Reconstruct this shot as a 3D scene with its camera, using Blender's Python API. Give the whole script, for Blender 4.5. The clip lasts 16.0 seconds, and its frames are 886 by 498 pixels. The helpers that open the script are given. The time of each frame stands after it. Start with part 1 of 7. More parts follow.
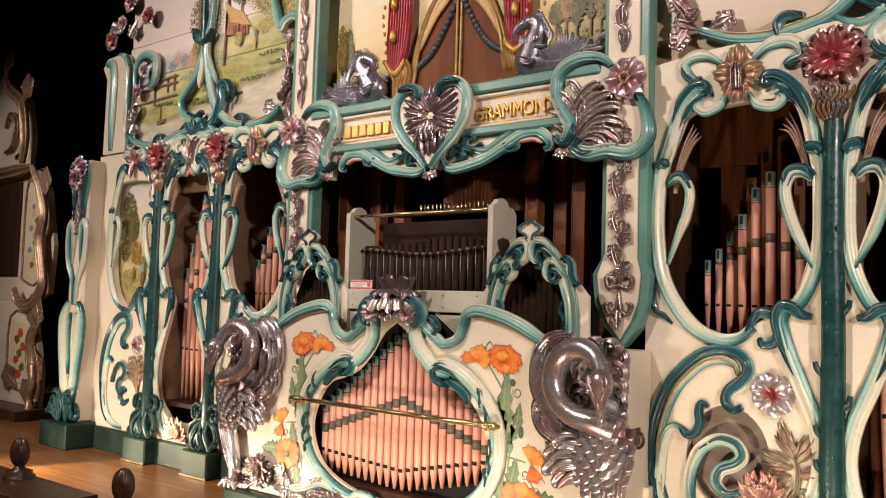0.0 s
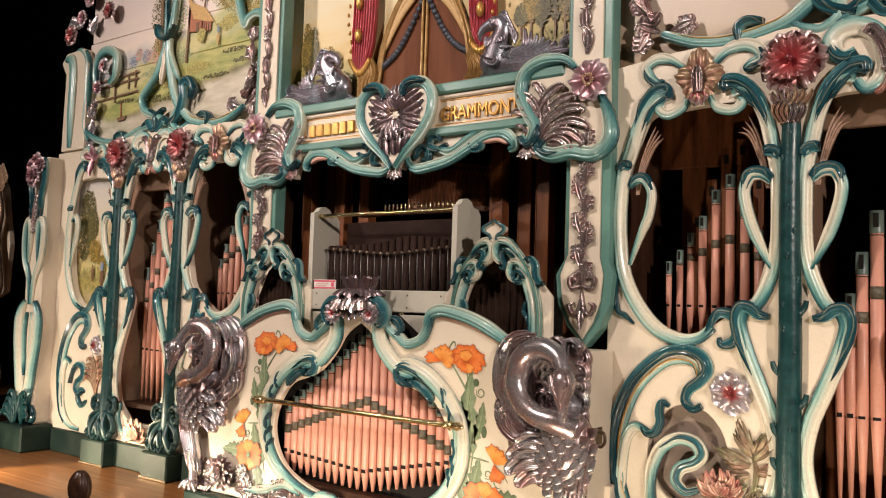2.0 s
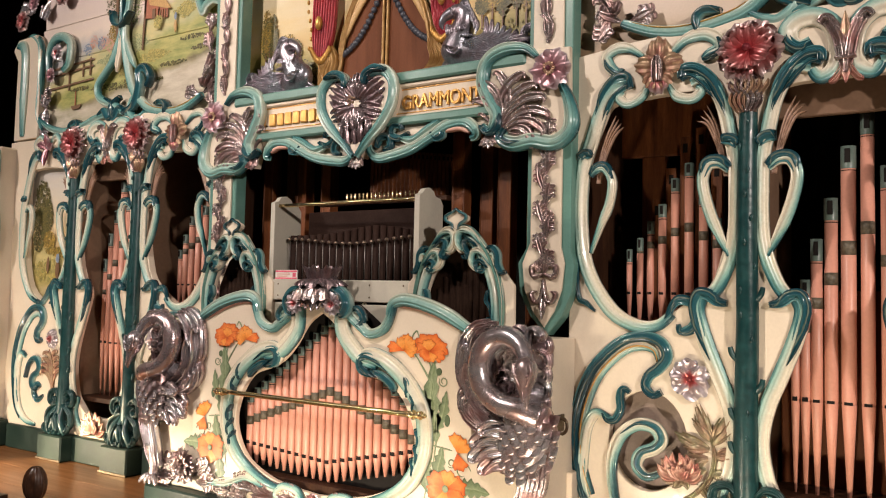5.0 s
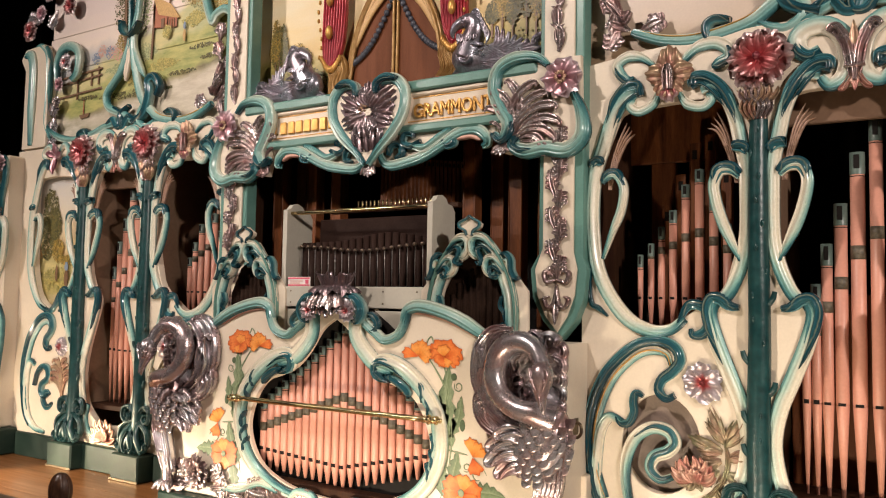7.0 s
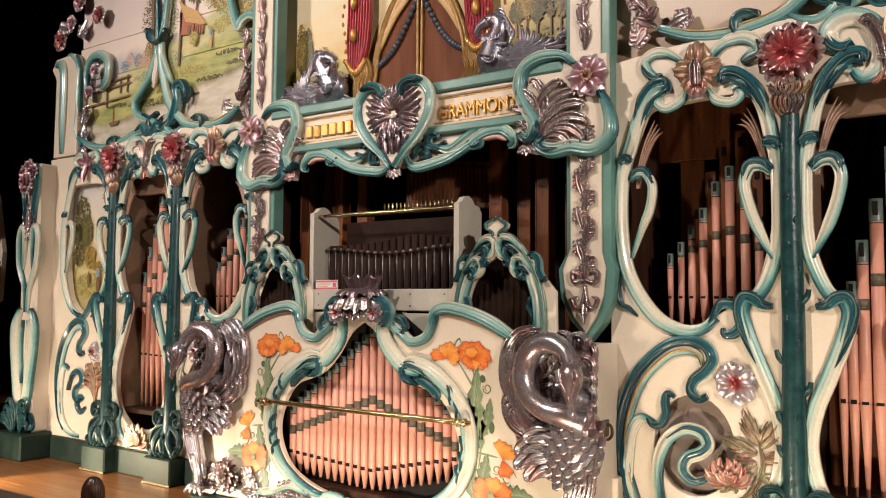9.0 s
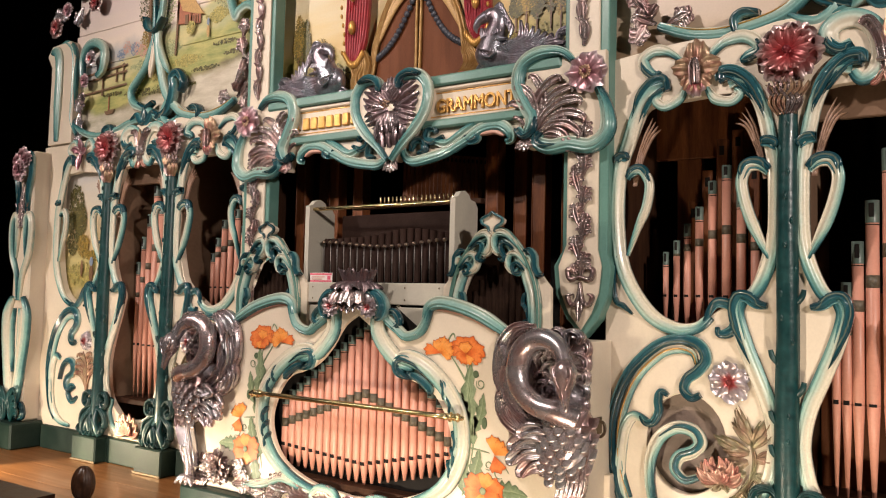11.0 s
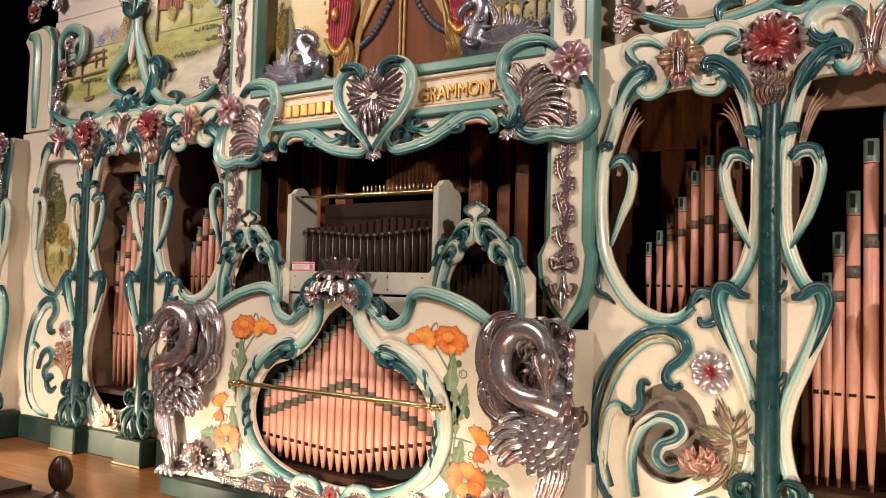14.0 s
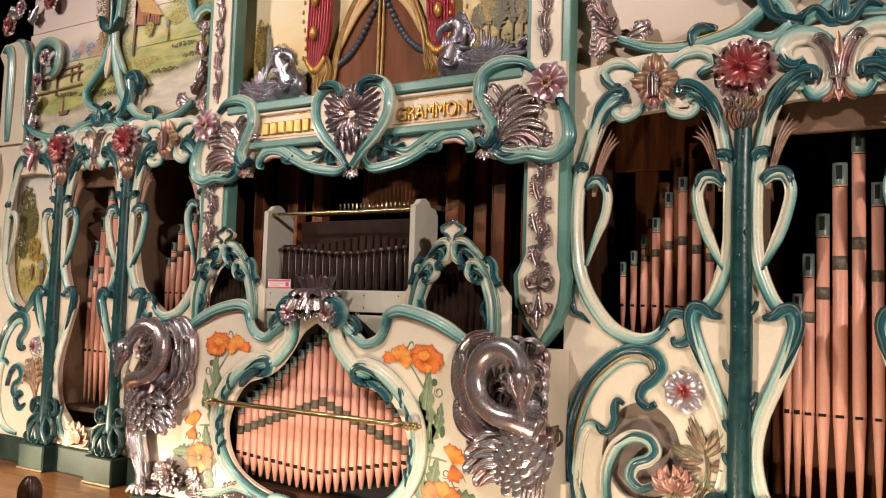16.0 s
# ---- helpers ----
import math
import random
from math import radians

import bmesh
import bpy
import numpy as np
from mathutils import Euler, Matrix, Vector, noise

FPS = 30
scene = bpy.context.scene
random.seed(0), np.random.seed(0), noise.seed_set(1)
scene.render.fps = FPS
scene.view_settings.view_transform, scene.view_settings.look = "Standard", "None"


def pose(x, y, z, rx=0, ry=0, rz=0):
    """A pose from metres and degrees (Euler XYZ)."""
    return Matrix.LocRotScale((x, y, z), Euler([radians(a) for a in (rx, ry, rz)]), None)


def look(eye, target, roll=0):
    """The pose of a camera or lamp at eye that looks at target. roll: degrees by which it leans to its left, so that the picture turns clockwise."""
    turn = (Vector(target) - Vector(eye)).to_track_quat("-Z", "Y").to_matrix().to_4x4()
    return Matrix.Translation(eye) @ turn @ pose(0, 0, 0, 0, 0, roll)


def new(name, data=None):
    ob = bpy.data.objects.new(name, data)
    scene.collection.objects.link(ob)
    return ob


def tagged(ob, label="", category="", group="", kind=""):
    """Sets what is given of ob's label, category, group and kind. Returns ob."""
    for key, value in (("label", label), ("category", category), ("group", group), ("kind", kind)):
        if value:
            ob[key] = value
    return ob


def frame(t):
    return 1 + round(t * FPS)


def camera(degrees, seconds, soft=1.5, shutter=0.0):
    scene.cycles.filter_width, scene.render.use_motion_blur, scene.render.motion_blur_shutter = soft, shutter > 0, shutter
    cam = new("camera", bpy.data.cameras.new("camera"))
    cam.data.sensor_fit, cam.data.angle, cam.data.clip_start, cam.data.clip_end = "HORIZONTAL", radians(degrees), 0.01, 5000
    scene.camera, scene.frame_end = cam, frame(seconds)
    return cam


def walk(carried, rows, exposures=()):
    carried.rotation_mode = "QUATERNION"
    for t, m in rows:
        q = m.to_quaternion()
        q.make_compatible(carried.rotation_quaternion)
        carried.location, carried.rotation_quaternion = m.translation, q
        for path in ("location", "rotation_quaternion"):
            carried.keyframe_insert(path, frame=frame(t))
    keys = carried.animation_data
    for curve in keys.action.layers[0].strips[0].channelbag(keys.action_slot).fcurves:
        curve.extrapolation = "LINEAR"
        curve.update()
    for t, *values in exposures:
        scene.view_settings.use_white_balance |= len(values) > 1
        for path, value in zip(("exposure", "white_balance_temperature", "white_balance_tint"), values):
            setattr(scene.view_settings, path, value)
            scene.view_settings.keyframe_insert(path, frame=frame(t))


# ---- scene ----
cam = camera(57.0, 16.0, soft=1.1)
PATH = [
    (0, (2.223, -2.851, 0.936), (0.997, -1.277, 1.067), 1.7),
    (0.5, (2.228, -2.853, 0.937), (1.02, -1.265, 1.07), 1.9),
    (1, (2.231, -2.85, 0.939), (1.047, -1.244, 1.077), 1.9),
    (1.5, (2.233, -2.845, 0.938), (1.067, -1.226, 1.077), 1.9),
    (2, (2.226, -2.846, 0.934), (1.067, -1.221, 1.069), 1.8),
    (2.5, (2.223, -2.842, 0.93), (1.077, -1.209, 1.068), 1.6),
    (3, (2.228, -2.837, 0.939), (1.091, -1.196, 1.073), 1.4),
    (3.5, (2.228, -2.835, 0.934), (1.105, -1.185, 1.063), 1.3),
    (4, (2.229, -2.835, 0.934), (1.124, -1.173, 1.056), 1.5),
    (4.5, (2.229, -2.834, 0.931), (1.136, -1.164, 1.047), 1.5),
    (6.8, (2.199, -2.895, 0.943), (1.125, -1.211, 1.05), 0.9),
    (7, (2.19, -2.904, 0.933), (1.113, -1.224, 1.059), 1.0),
    (7.5, (2.188, -2.897, 0.936), (1.101, -1.224, 1.072), 1.3),
    (8, (2.183, -2.887, 0.931), (1.084, -1.221, 1.065), 1.1),
    (8.5, (2.186, -2.886, 0.931), (1.065, -1.235, 1.063), 0.4),
    (9, (2.185, -2.89, 0.932), (1.051, -1.247, 1.062), 0.4),
    (11.5, (2.174, -2.881, 0.929), (1.054, -1.228, 1.046), 1.4),
    (12, (2.173, -2.874, 0.929), (1.052, -1.222, 1.044), 1.3),
    (12.5, (2.173, -2.872, 0.926), (1.054, -1.218, 1.038), 1.3),
    (13, (2.169, -2.871, 0.927), (1.062, -1.209, 1.032), 1.4),
    (13.5, (2.17, -2.873, 0.929), (1.073, -1.204, 1.031), 1.5),
    (14, (2.169, -2.872, 0.923), (1.08, -1.197, 1.021), 1.5),
    (14.5, (2.172, -2.879, 0.93), (1.092, -1.198, 1.031), 1.5),
    (15, (2.172, -2.878, 0.931), (1.104, -1.191, 1.043), 1.6),
    (15.5, (2.172, -2.883, 0.929), (1.121, -1.186, 1.06), 1.8),
    (16, (2.174, -2.883, 0.934), (1.135, -1.18, 1.072), 1.8),
]
walk(cam, [(t, look(eye, target, roll)) for t, eye, target, roll in PATH])

# ---- world and lights ----
world = bpy.data.worlds.new("world")
scene.world = world
world.use_nodes = True
world.node_tree.nodes["Background"].inputs[0].default_value = (1.0, 0.86, 0.74, 1)
world.node_tree.nodes["Background"].inputs[1].default_value = 0.03


def spot(name, eye, target, power, size, angle, colour=(1.0, 0.86, 0.78)):
    data = bpy.data.lights.new(name, "SPOT")
    data.energy, data.shadow_soft_size, data.spot_size, data.spot_blend, data.color = power, size, radians(angle), 0.6, colour
    ob = new(name, data)
    ob.matrix_world = look(eye, target)
    return ob


spot("unseen_spot", (-0.35, -3.6, 4.1), (0.4, 0, 1.0), 560, 0.06, 90)
# Lamp added out of view to brighten the second organ.
spot("unseen_spot", (-5.6, -3.4, 3.7), (-4.6, 0.3, 1.2), 200, 0.10, 45)
spot("unseen_spot", (-3.6, -4.8, 3.6), (-2.4, 0, 1.75), 720, 0.10, 60)
# Lamp added low at the right, out of view, to brighten right-facing sides.
spot("unseen_spot", (5.0, -2.9, 2.5), (1.0, -0.1, 0.75), 640, 0.10, 46)
for lx, ly, tx, tz, lp, la in ((-2.75, -0.85, -2.5, 0.25, 30, 110), (-1.75, -0.9, -1.7, 0.3, 16, 110), (-1.02, -0.78, -0.78, 0.16, 32, 75), (0.05, -1.1, 0.05, 0.22, 52, 80), (1.05, -1.1, 1.1, 0.3, 37, 100), (1.95, -0.8, 1.95, 0.35, 27, 100)):
    spot("footlight_spot", (lx, ly, -0.02), (tx, -0.1, tz), lp, 0.03, la, (1.0, 0.84, 0.63))
spot("footlight_spot", (-2.62, -1.02, 0.12), (-2.22, -0.58, -0.06), 190, 0.02, 58, (1.0, 0.80, 0.52))

# ---- materials ----


def material(name, colour, rough=0.5, metal=0.0, vary=0.12, scale=9.0, bump=0.15, fine=120.0, second=None, coat=0.0, ramp=None, stretch=None, spec=0.5):
    """A painted or natural surface: colour (or a ramp along the stroke attribute v), broad stains and fine grain."""
    m = bpy.data.materials.new(name)
    m.use_nodes = True
    nt = m.node_tree
    b = nt.nodes["Principled BSDF"]
    b.inputs["Roughness"].default_value, b.inputs["Metallic"].default_value = rough, metal
    b.inputs["Coat Weight"].default_value, b.inputs["Specular IOR Level"].default_value = coat, spec
    tc = nt.nodes.new("ShaderNodeTexCoord")
    mp = nt.nodes.new("ShaderNodeMapping")
    nt.links.new(tc.outputs["Object"], mp.inputs[0])
    if stretch:
        mp.inputs["Scale"].default_value = stretch
    n1 = nt.nodes.new("ShaderNodeTexNoise")
    n1.inputs["Scale"].default_value, n1.inputs["Detail"].default_value, n1.inputs["Roughness"].default_value = scale, 5, 0.62
    n2 = nt.nodes.new("ShaderNodeTexNoise")
    n2.inputs["Scale"].default_value, n2.inputs["Detail"].default_value = fine, 3
    for n in (n1, n2):
        nt.links.new(mp.outputs[0], n.inputs["Vector"])
    if ramp:
        at = nt.nodes.new("ShaderNodeAttribute")
        at.attribute_name = "v"
        rp = nt.nodes.new("ShaderNodeValToRGB")
        while len(rp.color_ramp.elements) < len(ramp):
            rp.color_ramp.elements.new(0.5)
        for e, (p, c) in zip(rp.color_ramp.elements, ramp):
            e.position, e.color = p, (*c, 1)
        wob = nt.nodes.new("ShaderNodeMath")
        wob.operation = "MULTIPLY_ADD"
        wob.inputs[1].default_value = 0.34
        nt.links.new(n1.outputs[0], wob.inputs[0])
        nt.links.new(at.outputs["Fac"], wob.inputs[2])
        off = nt.nodes.new("ShaderNodeMath")
        off.operation = "SUBTRACT"
        off.inputs[1].default_value = 0.17
        nt.links.new(wob.outputs[0], off.inputs[0])
        nt.links.new(off.outputs[0], rp.inputs[0])
        base = rp.outputs[0]
    else:
        mx = nt.nodes.new("ShaderNodeMix")
        mx.data_type = "RGBA"
        mx.inputs[6].default_value, mx.inputs[7].default_value = (*colour, 1), (*(second or colour), 1)
        cr = nt.nodes.new("ShaderNodeMapRange")
        cr.inputs[1].default_value, cr.inputs[2].default_value = 0.38, 0.66
        nt.links.new(n1.outputs[0], cr.inputs[0])
        nt.links.new(cr.outputs[0], mx.inputs[0])
        base = mx.outputs[2]
    hsv = nt.nodes.new("ShaderNodeHueSaturation")
    mr = nt.nodes.new("ShaderNodeMapRange")
    mr.inputs[1].default_value, mr.inputs[2].default_value, mr.inputs[3].default_value, mr.inputs[4].default_value = 0.3, 0.7, 1 - vary, 1 + vary
    nt.links.new(n2.outputs[0], mr.inputs[0])
    nt.links.new(mr.outputs[0], hsv.inputs["Value"])
    nt.links.new(base, hsv.inputs["Color"])
    nt.links.new(hsv.outputs[0], b.inputs["Base Color"])
    rr = nt.nodes.new("ShaderNodeMapRange")
    rr.inputs[3].default_value, rr.inputs[4].default_value = max(rough - 0.12, 0.05), rough + 0.15
    nt.links.new(n1.outputs[0], rr.inputs[0])
    nt.links.new(rr.outputs[0], b.inputs["Roughness"])
    if bump:
        bp = nt.nodes.new("ShaderNodeBump")
        bp.inputs["Strength"].default_value, bp.inputs["Distance"].default_value = bump, 0.004
        nt.links.new(n2.outputs[0], bp.inputs["Height"])
        nt.links.new(bp.outputs[0], b.inputs["Normal"])
    return m


GOLDC, CREAMC, PALE = (0.55, 0.34, 0.09), (0.72, 0.62, 0.45), (0.42, 0.50, 0.43)
TEAL, DEEP = (0.075, 0.215, 0.21), (0.008, 0.050, 0.062)
M_CREAM = material("cream_paint", (0.70, 0.61, 0.485), 0.38, vary=0.03, scale=3.0, bump=0.05, second=(0.65, 0.555, 0.43), coat=0.15)
M_BAND = material("cream_teal_scroll_paint", CREAMC, 0.24, vary=0.06, bump=0.06, coat=0.3, ramp=[(0.0, (0.34, 0.43, 0.38)), (0.10, (0.62, 0.57, 0.45)), (0.36, (0.60, 0.57, 0.46)), (0.50, (0.42, 0.52, 0.44)), (0.66, (0.20, 0.38, 0.34)), (0.82, (0.045, 0.15, 0.16)), (1.0, DEEP)])
# The narrow pale stop at 0.56 paints a glint along the dark reeds.
M_DEEP = material("deep_teal_scroll_paint_and_glint", DEEP, 0.15, vary=0.08, bump=0.06, coat=0.4, ramp=[(0.0, (0.30, 0.40, 0.36)), (0.12, (0.075, 0.20, 0.205)), (0.28, (0.026, 0.105, 0.125)), (0.50, (0.012, 0.062, 0.082)), (0.56, (0.14, 0.17, 0.13)), (0.61, (0.010, 0.055, 0.072)), (1.0, (0.006, 0.035, 0.048))])
M_TEALB = material("mint_teal_scroll_paint", TEAL, 0.24, vary=0.06, bump=0.06, coat=0.3, ramp=[(0.0, (0.50, 0.53, 0.43)), (0.14, (0.46, 0.52, 0.43)), (0.34, (0.27, 0.42, 0.37)), (0.56, (0.14, 0.31, 0.285)), (0.76, (0.05, 0.17, 0.175)), (1.0, DEEP)])
M_DUSK = material("dark_mauve_silver_leaf", (0.25, 0.21, 0.22), 0.27, metal=0.75, vary=0.2, scale=16, bump=0.25, second=(0.17, 0.105, 0.11))
M_GREEN = material("mint_teal_paint", (0.13, 0.27, 0.225), 0.33, vary=0.05, scale=5, bump=0.06, second=(0.09, 0.21, 0.18), coat=0.2)
M_TRUNK = material("dark_green_bark_paint", (0.005, 0.032, 0.034), 0.34, vary=0.25, scale=14, bump=0.45, fine=45, second=(0.010, 0.052, 0.052), coat=0.1)
M_SILVER = material("aged_silver_leaf", (0.36, 0.31, 0.30), 0.27, metal=0.8, vary=0.18, scale=14, bump=0.25, second=(0.25, 0.14, 0.13))
M_BLUESILVER = material("bluish_silver_leaf", (0.50, 0.485, 0.505), 0.25, metal=0.82, vary=0.18, scale=9, bump=0.2, second=(0.40, 0.26, 0.25))
M_SWANDARK = material("blue_silver_leaf", (0.36, 0.37, 0.42), 0.29, metal=0.8, vary=0.2, scale=12, bump=0.25, second=(0.23, 0.17, 0.19))
M_BRONZE = material("bronze_tinted_leaf", (0.40, 0.29, 0.18), 0.33, metal=0.5, vary=0.15, scale=25, bump=0.25, second=(0.25, 0.11, 0.08))
M_RED = material("red_silver_flower_paint", (0.4, 0.05, 0.05), 0.24, metal=0.3, vary=0.12, bump=0.2, coat=0.2, ramp=[(0.0, (0.10, 0.012, 0.02)), (0.25, (0.31, 0.032, 0.036)), (0.50, (0.28, 0.060, 0.060)), (0.76, (0.23, 0.095, 0.09)), (0.94, (0.32, 0.24, 0.23))])
M_PINKSIL = material("silver_flower_with_red_heart", (0.4, 0.3, 0.3), 0.28, metal=0.55, vary=0.12, bump=0.2, ramp=[(0.0, (0.16, 0.03, 0.03)), (0.3, (0.40, 0.07, 0.07)), (0.5, (0.36, 0.28, 0.29)), (1.0, (0.46, 0.42, 0.44))])
M_MAUVE = material("mauve_silver_flower_paint", (0.3, 0.15, 0.18), 0.3, metal=0.45, vary=0.12, bump=0.2, ramp=[(0.0, (0.12, 0.03, 0.05)), (0.45, (0.30, 0.13, 0.15)), (0.8, (0.38, 0.24, 0.26)), (1.0, (0.5, 0.42, 0.44))])
M_PIPE = material("salmon_pipe_paint", (0.63, 0.30, 0.215), 0.40, vary=0.04, scale=6, bump=0.04, second=(0.57, 0.26, 0.185))
M_CAP = material("grey_green_pipe_cap", (0.10, 0.14, 0.12), 0.4, vary=0.1, bump=0.1)
# Near-black: shade of openings, mouths and slots put into colour; also painted ring lines.
M_BLACK = material("black_paint_and_gap_shade", (0.014, 0.012, 0.011), 0.6, vary=0.1, bump=0.1, spec=0.08)
M_PIPEBAND = material("dark_ornament_band", (0.075, 0.062, 0.042), 0.5, vary=0.25, scale=60, bump=0.1, second=(0.11, 0.09, 0.06))
M_BANDGOLD = material("dull_gold_rosette", (0.46, 0.38, 0.24), 0.5, metal=0.0, vary=0.1, bump=0.1)
M_WOOD = material("brown_pipe_wood", (0.19, 0.064, 0.022), 0.45, vary=0.2, scale=4, bump=0.2, fine=60, second=(0.09, 0.03, 0.012), stretch=(6, 6, 0.6), spec=0.25)
M_DARKWOOD = material("dark_case_wood", (0.045, 0.020, 0.010), 0.55, vary=0.2, scale=4, bump=0.2, fine=60, second=(0.025, 0.010, 0.006), stretch=(6, 6, 0.6), spec=0.15)
M_CASE = material("beige_brown_case_wood", (0.20, 0.125, 0.08), 0.55, vary=0.08, scale=3, bump=0.1, fine=60, second=(0.16, 0.095, 0.06), spec=0.2)
M_SPRAY = material("green_silver_leaf", (0.21, 0.20, 0.115), 0.33, metal=0.5, vary=0.18, scale=18, bump=0.25, second=(0.27, 0.16, 0.11))
M_LOTUS = material("rose_bronze_leaf", (0.40, 0.17, 0.14), 0.32, metal=0.5, vary=0.18, scale=22, bump=0.25, second=(0.42, 0.30, 0.22))
M_BRASS = material("polished_brass", (0.72, 0.56, 0.30), 0.16, metal=1.0, vary=0.05, scale=8, bump=0.03)
M_GOLD = material("gold_leaf", (0.66, 0.37, 0.11), 0.34, metal=0.55, vary=0.12, scale=30, bump=0.25, second=(0.48, 0.26, 0.06))
M_GREY = material("grey_white_panel_paint", (0.50, 0.47, 0.39), 0.45, vary=0.03, scale=4, bump=0.04, second=(0.45, 0.42, 0.35))
M_PLINTH = material("dark_green_plinth_paint", (0.007, 0.019, 0.014), 0.5, vary=0.12, scale=8, bump=0.1, second=(0.018, 0.034, 0.025), spec=0.3)
M_FLOOR = material("varnished_floor_wood", (0.25, 0.105, 0.034), 0.34, vary=0.18, scale=3, bump=0.10, fine=40, second=(0.17, 0.066, 0.020), stretch=(0.5, 9, 1), coat=0.15)
M_DRAPE = material("black_curtain_cloth", (0.016, 0.014, 0.015), 0.9, vary=0.2, bump=0.2)
M_CURTRED = material("crimson_curtain_paint", (0.36, 0.025, 0.035), 0.3, vary=0.1, scale=20, bump=0.15, second=(0.26, 0.015, 0.03), metal=0.15, coat=0.2)
M_ORANGE = material("orange_poppy_paint", (0.72, 0.17, 0.035), 0.45, vary=0.10, scale=40, bump=0.05, ramp=[(0.0, (0.46, 0.07, 0.012)), (0.4, (0.66, 0.14, 0.025)), (0.75, (0.74, 0.22, 0.05)), (1.0, (0.60, 0.12, 0.02))])
M_YELLOW = material("yellow_orange_poppy_paint", (0.80, 0.32, 0.05), 0.45, vary=0.10, scale=40, bump=0.05, ramp=[(0.0, (0.55, 0.13, 0.02)), (0.4, (0.76, 0.27, 0.045)), (0.75, (0.78, 0.33, 0.08)), (1.0, (0.70, 0.21, 0.03))])
M_LEAF = material("painted_leaf_green", (0.16, 0.20, 0.09), 0.5, vary=0.15, scale=30, bump=0.05, ramp=[(0.0, (0.075, 0.11, 0.055)), (0.35, (0.17, 0.22, 0.12)), (0.48, (0.30, 0.34, 0.21)), (0.60, (0.13, 0.18, 0.085)), (1.0, (0.23, 0.28, 0.17))])
M_OUTLINE = material("dark_red_outline_paint", (0.34, 0.07, 0.02), 0.5, vary=0.1, bump=0.0)
M_SHELL = material("dark_brown_shell_varnish", (0.035, 0.016, 0.009), 0.35, vary=0.25, scale=30, bump=0.3, second=(0.07, 0.032, 0.016))
M_PAPER = material("white_card_paper", (0.75, 0.70, 0.66), 0.6, vary=0.02, bump=0.02)
M_PINK = material("pink_card_stripe", (0.65, 0.10, 0.16), 0.6, vary=0.02, bump=0.02)
M_REED = material("brown_reed_paint", (0.27, 0.16, 0.10), 0.35, vary=0.2, scale=30, bump=0.1, second=(0.34, 0.22, 0.17))
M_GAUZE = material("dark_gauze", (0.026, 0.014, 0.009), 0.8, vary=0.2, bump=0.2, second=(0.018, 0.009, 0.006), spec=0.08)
M_RESON = material("dark_brown_tube_paint", (0.030, 0.016, 0.012), 0.65, vary=0.15, bump=0.1, second=(0.022, 0.011, 0.008), spec=0.1)
M_KNOB = material("tarnished_brass", (0.20, 0.15, 0.11), 0.36, metal=0.9, vary=0.15, bump=0.05)
M_DRAPEGOLD = material("old_gold_drape_paint", (0.38, 0.23, 0.08), 0.42, metal=0.25, vary=0.12, scale=30, bump=0.2, second=(0.26, 0.13, 0.03))
M_STAGE = material("red_brown_stage_wood", (0.15, 0.050, 0.020), 0.5, vary=0.12, scale=4, bump=0.08, second=(0.11, 0.036, 0.014), stretch=(5, 5, 0.6), spec=0.12)
M_NAVY = material("dark_blue_garland_paint", (0.045, 0.05, 0.065), 0.4, vary=0.2, bump=0.1)
M_ROSE = material("pale_rose_paint", (0.62, 0.36, 0.28), 0.45, vary=0.05, bump=0.05)
M_STEEL = material("grey_hasp_iron", (0.16, 0.12, 0.08), 0.4, metal=0.9, vary=0.2, bump=0.2)
M_WIRE = material("dull_steel_wire", (0.32, 0.30, 0.28), 0.35, metal=0.7, vary=0.1, bump=0.05)
M_ROUND = material("grey_mauve_backing", (0.24, 0.18, 0.145), 0.55, vary=0.06, scale=5, bump=0.1, second=(0.20, 0.15, 0.12))

# painted pictures
M_SKYP = material("painted_evening_sky", (0.66, 0.58, 0.44), 0.42, vary=0.04, scale=2.2, bump=0.1, second=(0.62, 0.46, 0.26), stretch=(0.6, 1, 1.6), coat=0.1)


